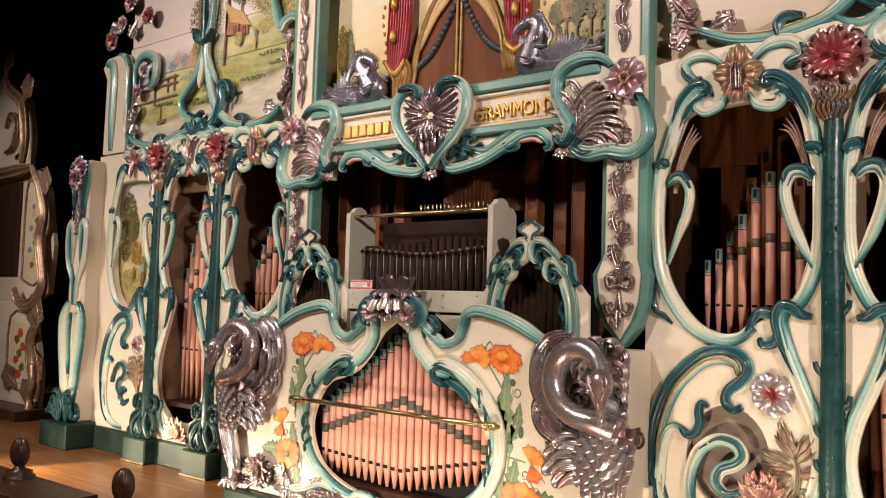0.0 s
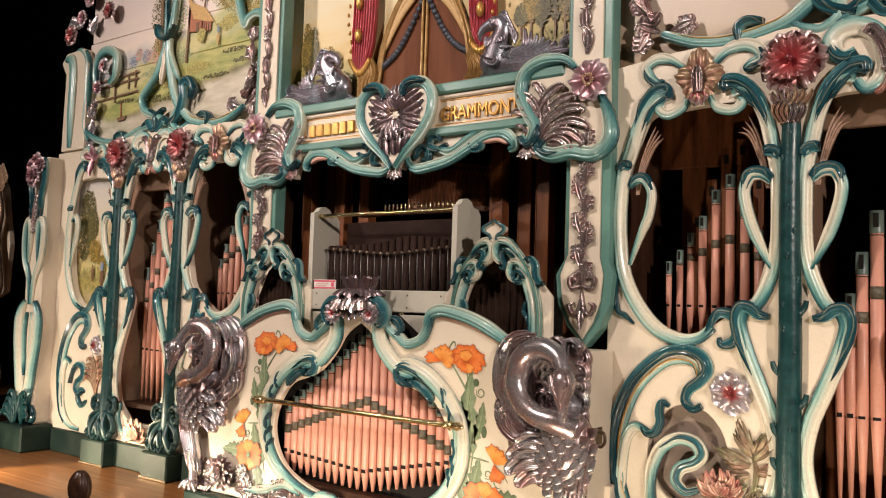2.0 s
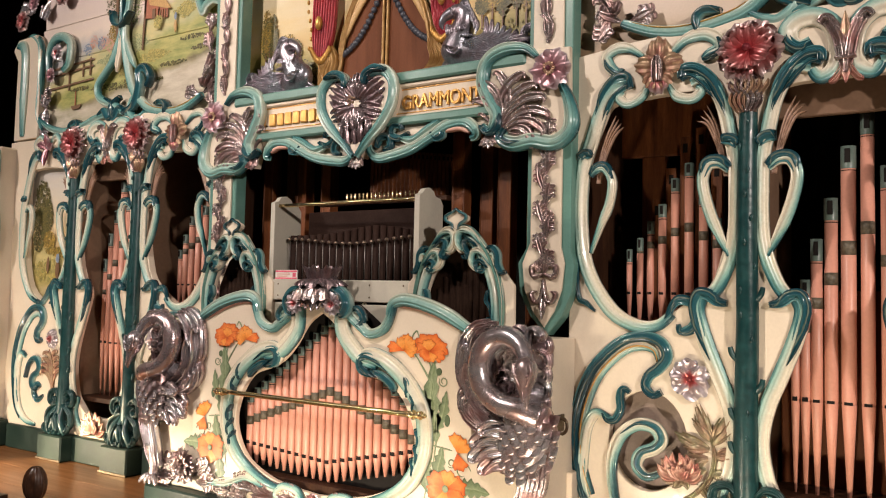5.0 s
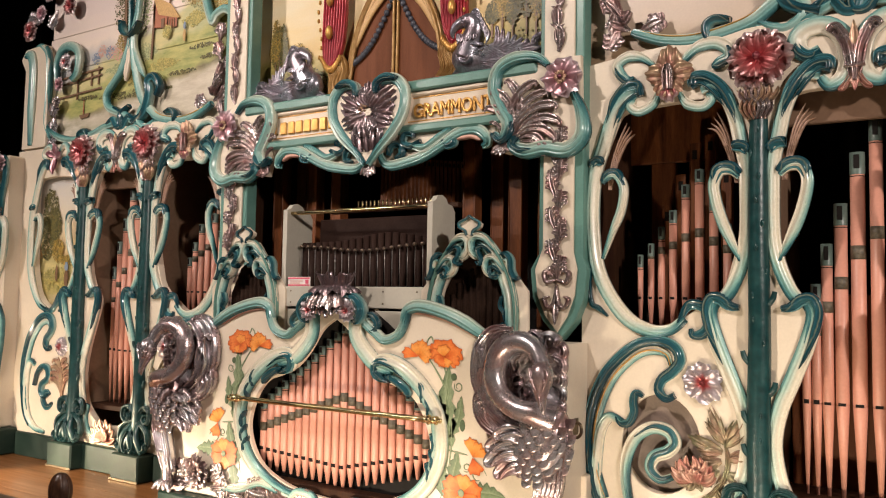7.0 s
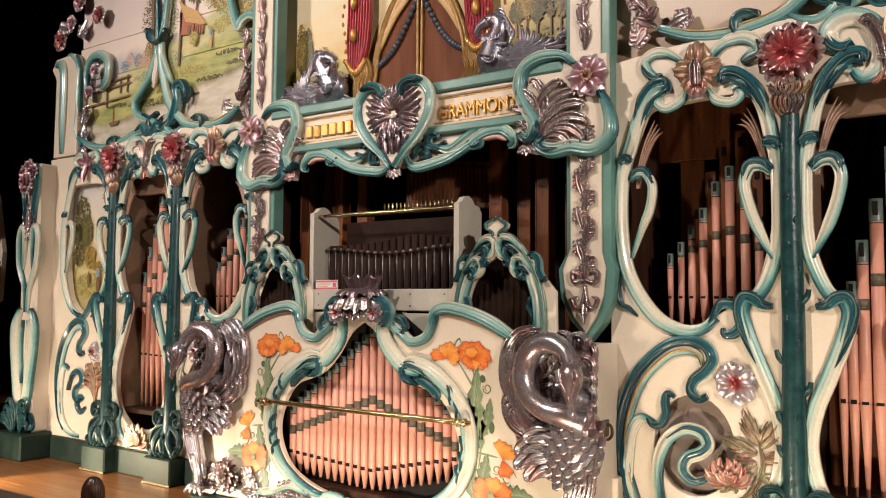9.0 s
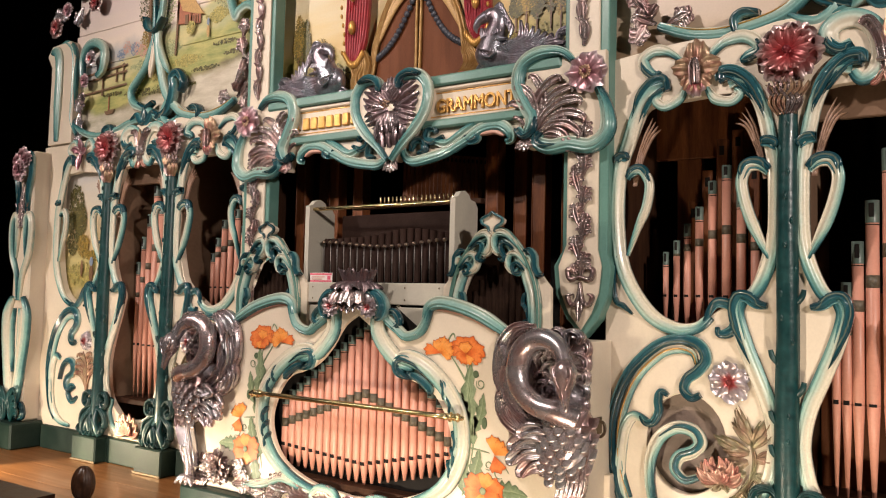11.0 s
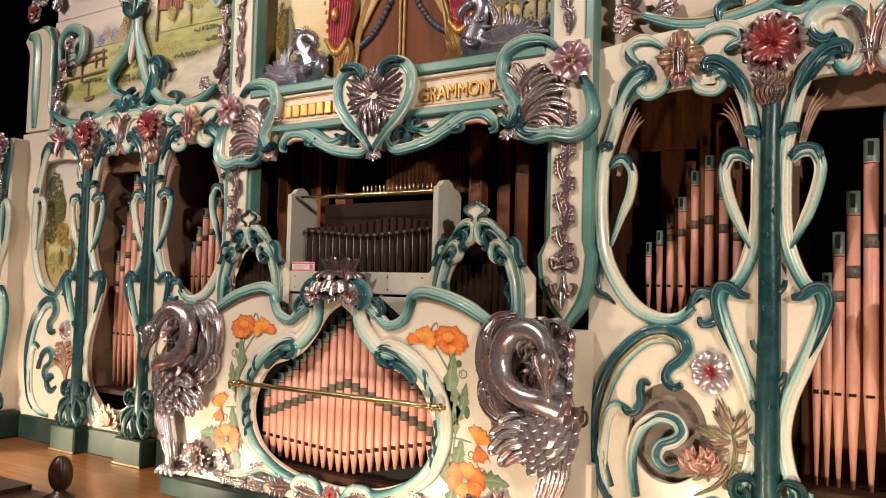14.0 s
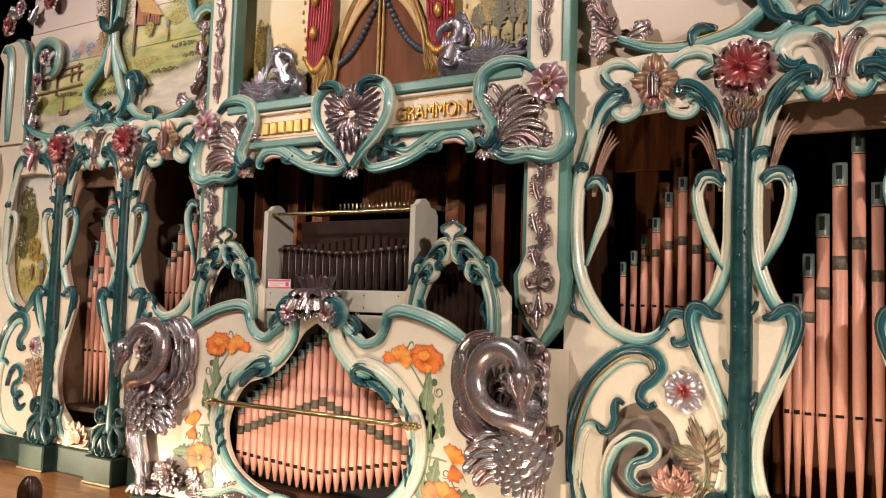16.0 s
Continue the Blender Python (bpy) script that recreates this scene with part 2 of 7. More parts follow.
def painted_sky(name, stops, z0, z1):
    """Picture paint that blends upward from the horizon's colour to the zenith's, with brushed cloud streaks."""
    m = material(name, stops[0], 0.42, vary=0.03, scale=2.2, bump=0.08, coat=0.1)
    nt = m.node_tree
    tc, sp, mr, rp = (nt.nodes.new("ShaderNode" + k) for k in ("TexCoord", "SeparateXYZ", "MapRange", "ValToRGB"))
    mp = nt.nodes.new("ShaderNodeMapping")
    mp.inputs["Scale"].default_value = (2.5, 1, 9)
    cl = nt.nodes.new("ShaderNodeTexNoise")
    cl.inputs["Scale"].default_value, cl.inputs["Detail"].default_value = 1.6, 6
    ad = nt.nodes.new("ShaderNodeMath")
    ad.operation = "MULTIPLY_ADD"
    ad.inputs[1].default_value = 0.45
    nt.links.new(tc.outputs["Object"], sp.inputs[0])
    nt.links.new(tc.outputs["Object"], mp.inputs[0])
    nt.links.new(mp.outputs[0], cl.inputs["Vector"])
    nt.links.new(sp.outputs[2], mr.inputs[0])
    mr.inputs[1].default_value, mr.inputs[2].default_value, mr.inputs[3].default_value, mr.inputs[4].default_value = z0, z1, -0.22, 0.78
    nt.links.new(cl.outputs[0], ad.inputs[0])
    nt.links.new(mr.outputs[0], ad.inputs[2])
    nt.links.new(ad.outputs[0], rp.inputs[0])
    while len(rp.color_ramp.elements) < len(stops):
        rp.color_ramp.elements.new(0.5)
    for i, (e, c) in enumerate(zip(rp.color_ramp.elements, stops)):
        e.position, e.color = i / (len(stops) - 1), (*c, 1)
    hsv = next(n for n in nt.nodes if n.bl_idname == "ShaderNodeHueSaturation")
    nt.links.new(rp.outputs[0], hsv.inputs["Color"])
    return m


def painted_land(m, layers):
    """Adds bands of land below soft, wandering edges: (x0, z0, slope, wander, softness, colour, second colour), x counted from the middle outward."""
    nt = m.node_tree
    hsv = next(n for n in nt.nodes if n.bl_idname == "ShaderNodeHueSaturation")
    last = hsv.inputs["Color"].links[0].from_socket
    tc, sp, ab = nt.nodes.new("ShaderNodeTexCoord"), nt.nodes.new("ShaderNodeSeparateXYZ"), nt.nodes.new("ShaderNodeMath")
    nt.links.new(tc.outputs["Object"], sp.inputs[0])
    ab.operation = "ABSOLUTE"
    nt.links.new(sp.outputs[0], ab.inputs[0])

    def madd(a, k, c):
        n = nt.nodes.new("ShaderNodeMath")
        n.operation = "MULTIPLY_ADD"
        nt.links.new(a, n.inputs[0])
        n.inputs[1].default_value = k
        if isinstance(c, float):
            n.inputs[2].default_value = c
        else:
            nt.links.new(c, n.inputs[2])
        return n.outputs[0]
    for i, (x0, z0, slope, wander, soft, ca, cb) in enumerate(layers):
        n1, n2 = nt.nodes.new("ShaderNodeTexNoise"), nt.nodes.new("ShaderNodeTexNoise")
        n1.inputs["Scale"].default_value, n1.inputs["Detail"].default_value = 7.0 + i, 6
        mp = nt.nodes.new("ShaderNodeMapping")
        mp.inputs["Scale"].default_value, mp.inputs["Location"].default_value = (2.2, 1, 8.0), (1.7 * i, 0, 0)
        n2.inputs["Scale"].default_value, n2.inputs["Detail"].default_value, n2.inputs["Roughness"].default_value = 3.0, 6, 0.65
        nt.links.new(tc.outputs["Object"], n1.inputs["Vector"])
        nt.links.new(tc.outputs["Object"], mp.inputs[0])
        nt.links.new(mp.outputs[0], n2.inputs["Vector"])
        edge = madd(n1.outputs[0], 2 * wander, madd(ab.outputs[0], slope, z0 - slope * x0 - wander))
        mask = nt.nodes.new("ShaderNodeMapRange")
        mask.interpolation_type = "SMOOTHSTEP"
        mask.inputs[1].default_value, mask.inputs[2].default_value = -soft, soft
        nt.links.new(madd(sp.outputs[2], -1.0, edge), mask.inputs[0])
        tone, lay, st = nt.nodes.new("ShaderNodeMix"), nt.nodes.new("ShaderNodeMix"), nt.nodes.new("ShaderNodeMapRange")
        tone.data_type = lay.data_type = "RGBA"
        st.inputs[1].default_value, st.inputs[2].default_value = 0.36, 0.64
        nt.links.new(n2.outputs[0], st.inputs[0])
        nt.links.new(st.outputs[0], tone.inputs[0])
        tone.inputs[6].default_value, tone.inputs[7].default_value = (*ca, 1), (*cb, 1)
        nt.links.new(mask.outputs[0], lay.inputs[0])
        nt.links.new(last, lay.inputs[6])
        nt.links.new(tone.outputs[2], lay.inputs[7])
        last = lay.outputs[2]
    nt.links.new(last, hsv.inputs["Color"])
    return m


M_SKYC = painted_sky("painted_golden_sky", [(0.62, 0.40, 0.14), (0.66, 0.50, 0.24), (0.68, 0.58, 0.38), (0.62, 0.54, 0.42), (0.52, 0.49, 0.46)], 2.02, 2.85)
M_SKYO = painted_sky("painted_oval_sky", [(0.60, 0.42, 0.18), (0.64, 0.50, 0.30), (0.62, 0.55, 0.44), (0.52, 0.50, 0.48)], 1.10, 1.65)
M_SKYL = painted_sky("painted_river_sky", [(0.74, 0.62, 0.48), (0.76, 0.64, 0.54), (0.72, 0.60, 0.55), (0.66, 0.57, 0.54)], 2.2, 2.9)
M_SKYM = painted_sky("painted_mauve_sky", [(0.56, 0.44, 0.33), (0.55, 0.45, 0.37), (0.50, 0.43, 0.40), (0.58, 0.49, 0.42)], 1.95, 2.6)
painted_land(M_SKYC, [(0.5, 2.13, 0.10, 0.06, 0.03, (0.36, 0.28, 0.08), (0.50, 0.40, 0.14)), (0.5, 2.05, 0.12, 0.05, 0.03, (0.20, 0.17, 0.05), (0.40, 0.33, 0.10)), (0.5, 1.96, 0.06, 0.04, 0.03, (0.09, 0.08, 0.025), (0.22, 0.18, 0.05))])
painted_land(M_SKYO, [(2.48, 1.16, 0.0, 0.05, 0.03, (0.42, 0.36, 0.16), (0.55, 0.46, 0.20)), (2.48, 1.05, 0.1, 0.05, 0.03, (0.24, 0.22, 0.08), (0.48, 0.38, 0.13)), (2.48, 0.93, 0.0, 0.04, 0.03, (0.55, 0.44, 0.25), (0.34, 0.28, 0.10))])
painted_land(M_SKYL, [(2.1, 2.44, -0.05, 0.06, 0.04, (0.42, 0.44, 0.46), (0.55, 0.48, 0.42)), (2.1, 2.36, -0.30, 0.05, 0.04, (0.42, 0.42, 0.22), (0.58, 0.50, 0.24)), (1.9, 2.27, -0.22, 0.05, 0.03, (0.22, 0.26, 0.08), (0.46, 0.42, 0.15)), (1.7, 2.13, -0.16, 0.035, 0.018, (0.16, 0.14, 0.07), (0.30, 0.25, 0.12)), (1.7, 2.10, -0.15, 0.035, 0.03, (0.60, 0.54, 0.43), (0.44, 0.38, 0.28)), (2.3, 1.98, 0.25, 0.04, 0.04, (0.62, 0.56, 0.46), (0.36, 0.33, 0.22))])
painted_land(M_SKYM, [(1.3, 1.955, -0.10, 0.06, 0.04, (0.40, 0.29, 0.19), (0.50, 0.38, 0.26)), (1.3, 1.90, -0.12, 0.04, 0.03, (0.24, 0.16, 0.10), (0.36, 0.25, 0.15))])
M_BUSH = material("painted_olive_bush", (0.10, 0.10, 0.025), 0.45, vary=0.25, scale=18, bump=0.1, second=(0.22, 0.17, 0.035))
M_BROWNP = material("painted_brown_strokes", (0.17, 0.095, 0.05), 0.45, vary=0.15, scale=20, bump=0.1)
M_HOUSE = material("painted_house_wall", (0.36, 0.13, 0.07), 0.45, vary=0.15, scale=20, bump=0.1)
M_THATCH = material("painted_straw_roof", (0.50, 0.31, 0.12), 0.45, vary=0.15, scale=20, bump=0.1)
M_BLUEP = material("painted_blue_strokes", (0.20, 0.25, 0.33), 0.45, vary=0.15, scale=20, bump=0.1)



def foliage_paint(name, dark, light):
    m = material(name, dark, 0.45, vary=0.2, scale=25, bump=0.1)
    nt = m.node_tree
    geo, mx = nt.nodes.new("ShaderNodeNewGeometry"), nt.nodes.new("ShaderNodeMix")
    mx.data_type = "RGBA"
    mx.inputs[6].default_value, mx.inputs[7].default_value = (*dark, 1), (*light, 1)
    nt.links.new(geo.outputs["Random Per Island"], mx.inputs[0])
    hsv = next(n for n in nt.nodes if n.bl_idname == "ShaderNodeHueSaturation")
    nt.links.new(mx.outputs[2], hsv.inputs["Color"])
    return m


M_FOLD = foliage_paint("painted_dark_foliage", (0.045, 0.05, 0.018), (0.16, 0.13, 0.04))
M_FOLG = foliage_paint("painted_gold_foliage", (0.11, 0.09, 0.022), (0.42, 0.27, 0.06))
M_FOLB = foliage_paint("painted_blue_green_foliage", (0.17, 0.20, 0.09), (0.44, 0.45, 0.24))
M_FOLM = foliage_paint("painted_meadow_strokes", (0.20, 0.20, 0.06), (0.50, 0.40, 0.12))

# ---- builders ----
SX = [1.0, 0.0]  # x' = a x + b, to mirror or shift what is being built


def thing(name, label, category, x=0.0, y=0.0, z=0.0, group="", kind=""):
    ob = new(name)
    ob.location = (SX[0] * x + SX[1], y, z)
    ob.empty_display_size = 0.05
    return tagged(ob, label, category, group, kind)


def part(name, verts, faces, mat, parent=None, label="", v=None, smooth=True):
    """One mesh object in world coordinates under a thing or a part."""
    me = bpy.data.meshes.new(name)
    a, b = SX
    me.from_pydata([(a * p[0] + b, p[1], p[2]) for p in verts], [], [tuple(reversed(f)) for f in faces] if a < 0 else faces)
    if v is not None:
        at = me.attributes.new("v", "FLOAT", "POINT")
        at.data.foreach_set("value", [float(q) for q in v])
    me.polygons.foreach_set("use_smooth", [smooth] * len(me.polygons))
    mats = mat if isinstance(mat, (list, tuple)) else [mat]
    for q in mats:
        me.materials.append(q)
    ob = new(name, me)
    hang(ob, parent)
    return tagged(ob, label)


def hang(ob, parent):
    if parent is not None:
        ob.parent = parent
        up = Vector((0, 0, 0))
        q = parent
        while q is not None:
            up += q.location
            q = q.parent
        ob.matrix_parent_inverse = Matrix.Translation(-up)
    return ob


class Geo:
    """Vertices, faces and the stroke attribute of one mesh in the making."""

    def __init__(self):
        self.p, self.f, self.v = [], [], []

    def add(self, pts, faces, v=None):
        k = len(self.p)
        self.p += [tuple(q) for q in pts]
        self.f += [tuple(i + k for i in f) for f in faces]
        self.v += list(v) if v is not None else [0.5] * len(pts)
        return self

    def done(self, name, mat, parent=None, label="", smooth=True):
        return part(name, self.p, self.f, mat, parent, label, self.v, smooth)


def glide(pts, n=6, closed=False):
    """A smooth curve through the points."""
    P = [np.array(p, float) for p in pts]
    out, m = [], len(P)
    for i in range(m if closed else m - 1):
        if closed:
            a, b, c, d = P[i - 1], P[i], P[(i + 1) % m], P[(i + 2) % m]
        else:
            a, b, c, d = P[max(i - 1, 0)], P[i], P[i + 1], P[min(i + 2, m - 1)]
        for k in range(n):
            t = k / n
            out.append(0.5 * (2 * b + (c - a) * t + (2 * a - 5 * b + 4 * c - d) * t * t + (3 * b - 3 * c + d - a) * t ** 3))
    if not closed:
        out.append(P[-1])
    return out


def ribbon(pts, y, w, depth=0.02, n=6, taper=(0.45, 0.35), flip=False, geo=None, groove=0.0, lift=0.0, ridges=0, leaf=False):
    """A carved band along a curve in the facade's plane: a hollow and reeds along it, ends drawn in.
    v runs across it, drawn towards the dark side at the curled ends, as the paint is sprayed."""
    C = glide(pts, n)
    if geo is None and w > 0.012 and not leaf:
        w *= 1.18
    g = geo or Geo()
    N, K = len(C), 13 if leaf else 23 if groove else 15
    rows, vs = [], []
    for i, c in enumerate(C):
        t = C[min(i + 1, N - 1)] - C[max(i - 1, 0)]
        t = t / (np.linalg.norm(t) + 1e-9)
        nrm = np.array((-t[1], t[0]))
        s = i / (N - 1)
        if leaf:
            k = taper[0] + (1 - taper[0]) * math.sin(0.5 * math.pi * min(1, s / 0.55))
            k *= 1 if s < 0.55 else max(0.05, (1 - s) / 0.45) ** 0.85
        else:
            k = min(1.0, taper[0] + (1 - taper[0]) * min(1, s / 0.25)) * min(1.0, taper[1] + (1 - taper[1]) * min(1, (1 - s) / 0.25))
        tip = max(0.0, 1 - s / 0.22, 1 - (1 - s) / 0.22)
        for j in range(K):
            u = j / (K - 1)
            q = 1 - u if flip else u
            a = math.pi * u
            across = -math.cos(a) * w * k
            if leaf:
                h = depth * (0.35 + 0.65 * k) * (math.sin(a) ** 0.5) * (0.62 + 0.38 * abs(math.cos(a)) - 0.30 * math.exp(-((u - 0.5) / 0.09) ** 2))
            else:
                h = math.sin(a) ** 0.6 * depth * (0.6 + 0.4 * k)
            if groove:
                h *= 1 - 1.9 * groove * math.exp(-((q - 0.34) / 0.12) ** 2) - 1.1 * groove * math.exp(-((q - 0.62) / 0.05) ** 2) - 0.8 * groove * math.exp(-((q - 0.80) / 0.04) ** 2)
            if ridges:
                h *= 0.5 + 0.5 * abs(math.cos(math.pi * ridges * (u - 0.5)))
            rows.append((c[0] + nrm[0] * across, y - h - lift * s, c[1] + nrm[1] * across))
            vs.append(min(1.0, 0.86 * q + 0.42 * tip))
    fs = []
    for i in range(N - 1):
        for j in range(K - 1):
            a = i * K + j
            fs.append((a, a + 1, a + K + 1, a + K))
        fs.append((i * K, i * K + K, i * K + 2 * K - 1, i * K + K - 1))
    fs.append(tuple(range(K)))
    fs.append(tuple(reversed(range((N - 1) * K, N * K))))
    g.add(rows, fs, vs)
    return g


def tube(pts3, radii, seg=10, geo=None, n=5, flat=1.0):
    """A round rod through points in space, radii gliding along it."""
    C = glide([(*p, r) for p, r in zip(pts3, radii)], n)
    g = geo or Geo()
    rows, vs, fs, N = [], [], [], len(C)
    for i, c in enumerate(C):
        t = Vector(C[min(i + 1, N - 1)][:3] - C[max(i - 1, 0)][:3]).normalized()
        side = t.cross(Vector((0, 1, 0)))
        side = side.normalized() if side.length > 1e-3 else Vector((1, 0, 0))
        up = side.cross(t)
        for j in range(seg):
            a = 2 * math.pi * j / seg
            rows.append(Vector(c[:3]) + side * (math.cos(a) * max(c[3], 1e-4)) + up * (math.sin(a) * max(c[3], 1e-4) * flat))
            vs.append(abs(j / seg * 2 - 1))
    for i in range(N - 1):
        for j in range(seg):
            a, b = i * seg + j, i * seg + (j + 1) % seg
            fs.append((a, b, b + seg, a + seg))
    fs.append(tuple(reversed(range(seg))))
    fs.append(tuple(range((N - 1) * seg, N * seg)))
    return g.add(rows, fs, vs)


def box(x0, x1, y0, y1, z0, z1, geo=None, e=0.004):
    """A box with its edges taken off."""
    g = geo or Geo()
    bm = bmesh.new()
    bmesh.ops.create_cube(bm, size=1)
    for q in bm.verts:
        q.co = (x0 if q.co.x < 0 else x1, y0 if q.co.y < 0 else y1, z0 if q.co.z < 0 else z1)
    if e:
        bmesh.ops.bevel(bm, geom=bm.edges[:], offset=min(e, 0.3 * min(abs(x1 - x0), abs(y1 - y0), abs(z1 - z0))), segments=1, affect="EDGES")
    bm.verts.index_update()
    g.add([q.co[:] for q in bm.verts], [[q.index for q in f.verts] for f in bm.faces])
    bm.free()
    return g


def board(name, outline, holes, y0, y1, mat, parent=None, label="", bevel=0.004):
    """A flat board of any outline in the facade's plane, from y0 back to y1, with openings cut through."""
    cu = bpy.data.curves.new("outline", "CURVE")
    cu.dimensions, cu.fill_mode = "2D", "BOTH"
    cu.extrude, cu.bevel_depth, cu.bevel_resolution = max(abs(y1 - y0) / 2 - bevel, 0.0005), bevel, 1
    cu.offset = -bevel
    for loop in [outline, *holes]:
        sp = cu.splines.new("POLY")
        sp.points.add(len(loop) - 1)
        for q, (x, z) in zip(sp.points, loop):
            q.co = (x, z, 0, 1)
        sp.use_cyclic_u = True
    tmp = new("outline", cu)
    me0 = bpy.data.meshes.new_from_object(tmp.evaluated_get(bpy.context.evaluated_depsgraph_get()))
    bpy.data.objects.remove(tmp)
    bpy.data.curves.remove(cu)
    mid = (y0 + y1) / 2
    vs = [(q.co.x, mid - q.co.z, q.co.y) for q in me0.vertices]
    fs = [tuple(f.vertices) for f in me0.polygons]
    bpy.data.meshes.remove(me0)
    return part(name, vs, fs, mat, parent, label, smooth=False)


def petal(g, base, ang, L, W, y, lift=0.3, ribs=3, wave=0.06, curl=0.15, v0=0.1, v1=1.0, notch=0.0, ph=0.0, A=7, B=15):
    """One carved petal: fluted along its length, rippled at its rim, its lip turned back."""
    ca, sa = math.cos(ang), math.sin(ang)
    rows, vs, fs = [], [], []
    for i in range(A + 1):
        s = i / A
        wid = W * (0.20 + 0.80 * math.sin(math.pi * min(1.0, 0.06 + 0.56 * s)))
        for j in range(B):
            u = j / (B - 1) * 2 - 1
            far = L * (1 - 0.30 * u * u - notch * math.exp(-(u / 0.22) ** 2) + wave * math.cos(ribs * math.pi * u + ph))
            al, ac = s * far, u * wid * (1 - 0.12 * s * s)
            h = L * (lift * s - curl * s ** 3) + 0.15 * W * math.cos(ribs * math.pi * u) * s + 0.9 * wave * L * s * s * math.sin(2 * ribs * u + ph) - 0.22 * W * u * u * (1 - s)
            rows.append((base[0] + al * ca - ac * sa, y - h, base[1] + al * sa + ac * ca))
            vs.append(v0 + (v1 - v0) * s)
    for i in range(A):
        for j in range(B - 1):
            q = i * B + j
            fs.append((q, q + 1, q + B + 1, q + B))
    return g.add(rows, fs, vs)


def flower(cx, y, cz, R, n, geo=None, layers=3, cup=0.5, ruffle=0.15, seed=1, tilt=0.0, wide=1.12, ribs=3, notch=0.0):
    """Rings of fluted, rippled petals round a beaded heart; v runs from the heart to the petals' edge."""
    rng = random.Random(seed)
    g = geo or Geo()
    core = len(g.p)
    g.add([(cx, y - 0.08 * R, cz)], [], [0.05])
    for L in range(layers):
        r1 = R * (1 - 0.30 * L)
        for k in range(n):
            a0 = 2 * math.pi * (k + 0.5 * (L % 2)) / n + rng.uniform(-0.10, 0.10)
            rr = r1 * rng.uniform(0.92, 1.08)
            k0 = len(g.p)
            petal(g, (cx, cz), a0, rr, rr * math.sin(math.pi / n) * wide * 1.22, y - 0.10 * R - 0.13 * R * L - 0.03 * R * (k % 2), cup * (0.55 + 0.40 * L), ribs, 0.035 + 0.25 * ruffle, 0.22, 0.10, 1.0 - 0.20 * L, notch, rng.uniform(0, 6))
            g.f += [(core, k0 + j + 1, k0 + j) for j in range(14)]
    top = y - R * (0.16 + 0.16 * layers)
    ball(cx, top, cz, R * 0.13, R * 0.12, R * 0.13, g, 0.05)
    return g


def ball(cx, cy, cz, rx, ry, rz, geo=None, v=0.5, seg=10):
    g = geo or Geo()
    rows, fs = [], []
    for i in range(seg // 2 + 1):
        th = math.pi * i / (seg // 2)
        for j in range(seg):
            ph = 2 * math.pi * j / seg
            rows.append((cx + rx * math.sin(th) * math.cos(ph), cy + ry * math.sin(th) * math.sin(ph), cz + rz * math.cos(th)))
    for i in range(seg // 2):
        for j in range(seg):
            a, b = i * seg + j, i * seg + (j + 1) % seg
            fs.append((a, a + seg, b + seg, b))
    return g.add(rows, fs, [v] * len(rows))


def frond(base, tip, y, w, geo=None, bend=0.2, depth=0.015, curl=0.0):
    """One carved leaf lobe from base to tip, swelling and curving, with a groove along it."""
    b, t = np.array(base, float), np.array(tip, float)
    d = t - b
    nrm = np.array((-d[1], d[0]))
    pts = [b, b + 0.35 * d + bend * 0.8 * nrm, b + 0.7 * d + bend * nrm, t]
    if curl:
        pts.append(t + curl * nrm - 0.1 * d)
    return ribbon(pts, y, w * 1.25, depth * 0.8, 5, (0.35, 0.15), geo=geo, lift=depth * 0.8, leaf=True)


def acanthus(base, direction, length, y, geo=None, lobes=4, w=0.014, spread=1.0):
    """A leaf of several curling lobes on both sides of a midrib."""
    g = geo or Geo()
    d = np.array((math.cos(direction), math.sin(direction)))
    nrm = np.array((-d[1], d[0]))
    b = np.array(base, float)
    frond(b, b + d * length, y - 0.004, w, g, 0.05)
    for k in range(lobes):
        s = (k + 0.4) / lobes * 0.75
        for sg in (1, -1):
            o = b + d * length * s
            L = length * (0.62 - 0.34 * s)
            tip = o + d * L * 0.75 + sg * nrm * L * 0.62 * spread
            frond(o, tip, y, w * (1.05 - 0.4 * s), g, -sg * 0.22, curl=sg * 0.18)
    return g


def flat(name, loop, y, mat, parent, label="", thick=0.003):
    """A patch of paint laid on a panel."""
    n = len(loop)
    cx, cz = sum(p[0] for p in loop) / n, sum(p[1] for p in loop) / n
    if sum(loop[i - 1][0] * loop[i][1] - loop[i][0] * loop[i - 1][1] for i in range(n)) < 0:
        loop = loop[::-1]
    rows = [(x, y + thick, z) for x, z in loop] + [(cx + (x - cx) * 0.97, y, cz + (z - cz) * 0.97) for x, z in loop]
    return part(name, rows, [tuple(range(n, 2 * n))] + [(i, (i + 1) % n, (i + 1) % n + n, i + n) for i in range(n)], mat, parent, label, smooth=False)


def blob(cx, cz, rx, rz, n=22, rough=0.18, seed=0):
    rng = random.Random(seed)
    return [(cx + rx * math.cos(2 * math.pi * k / n) * (1 + rng.uniform(-rough, rough)), cz + rz * math.sin(2 * math.pi * k / n) * (1 + rng.uniform(-rough, rough))) for k in range(n)]


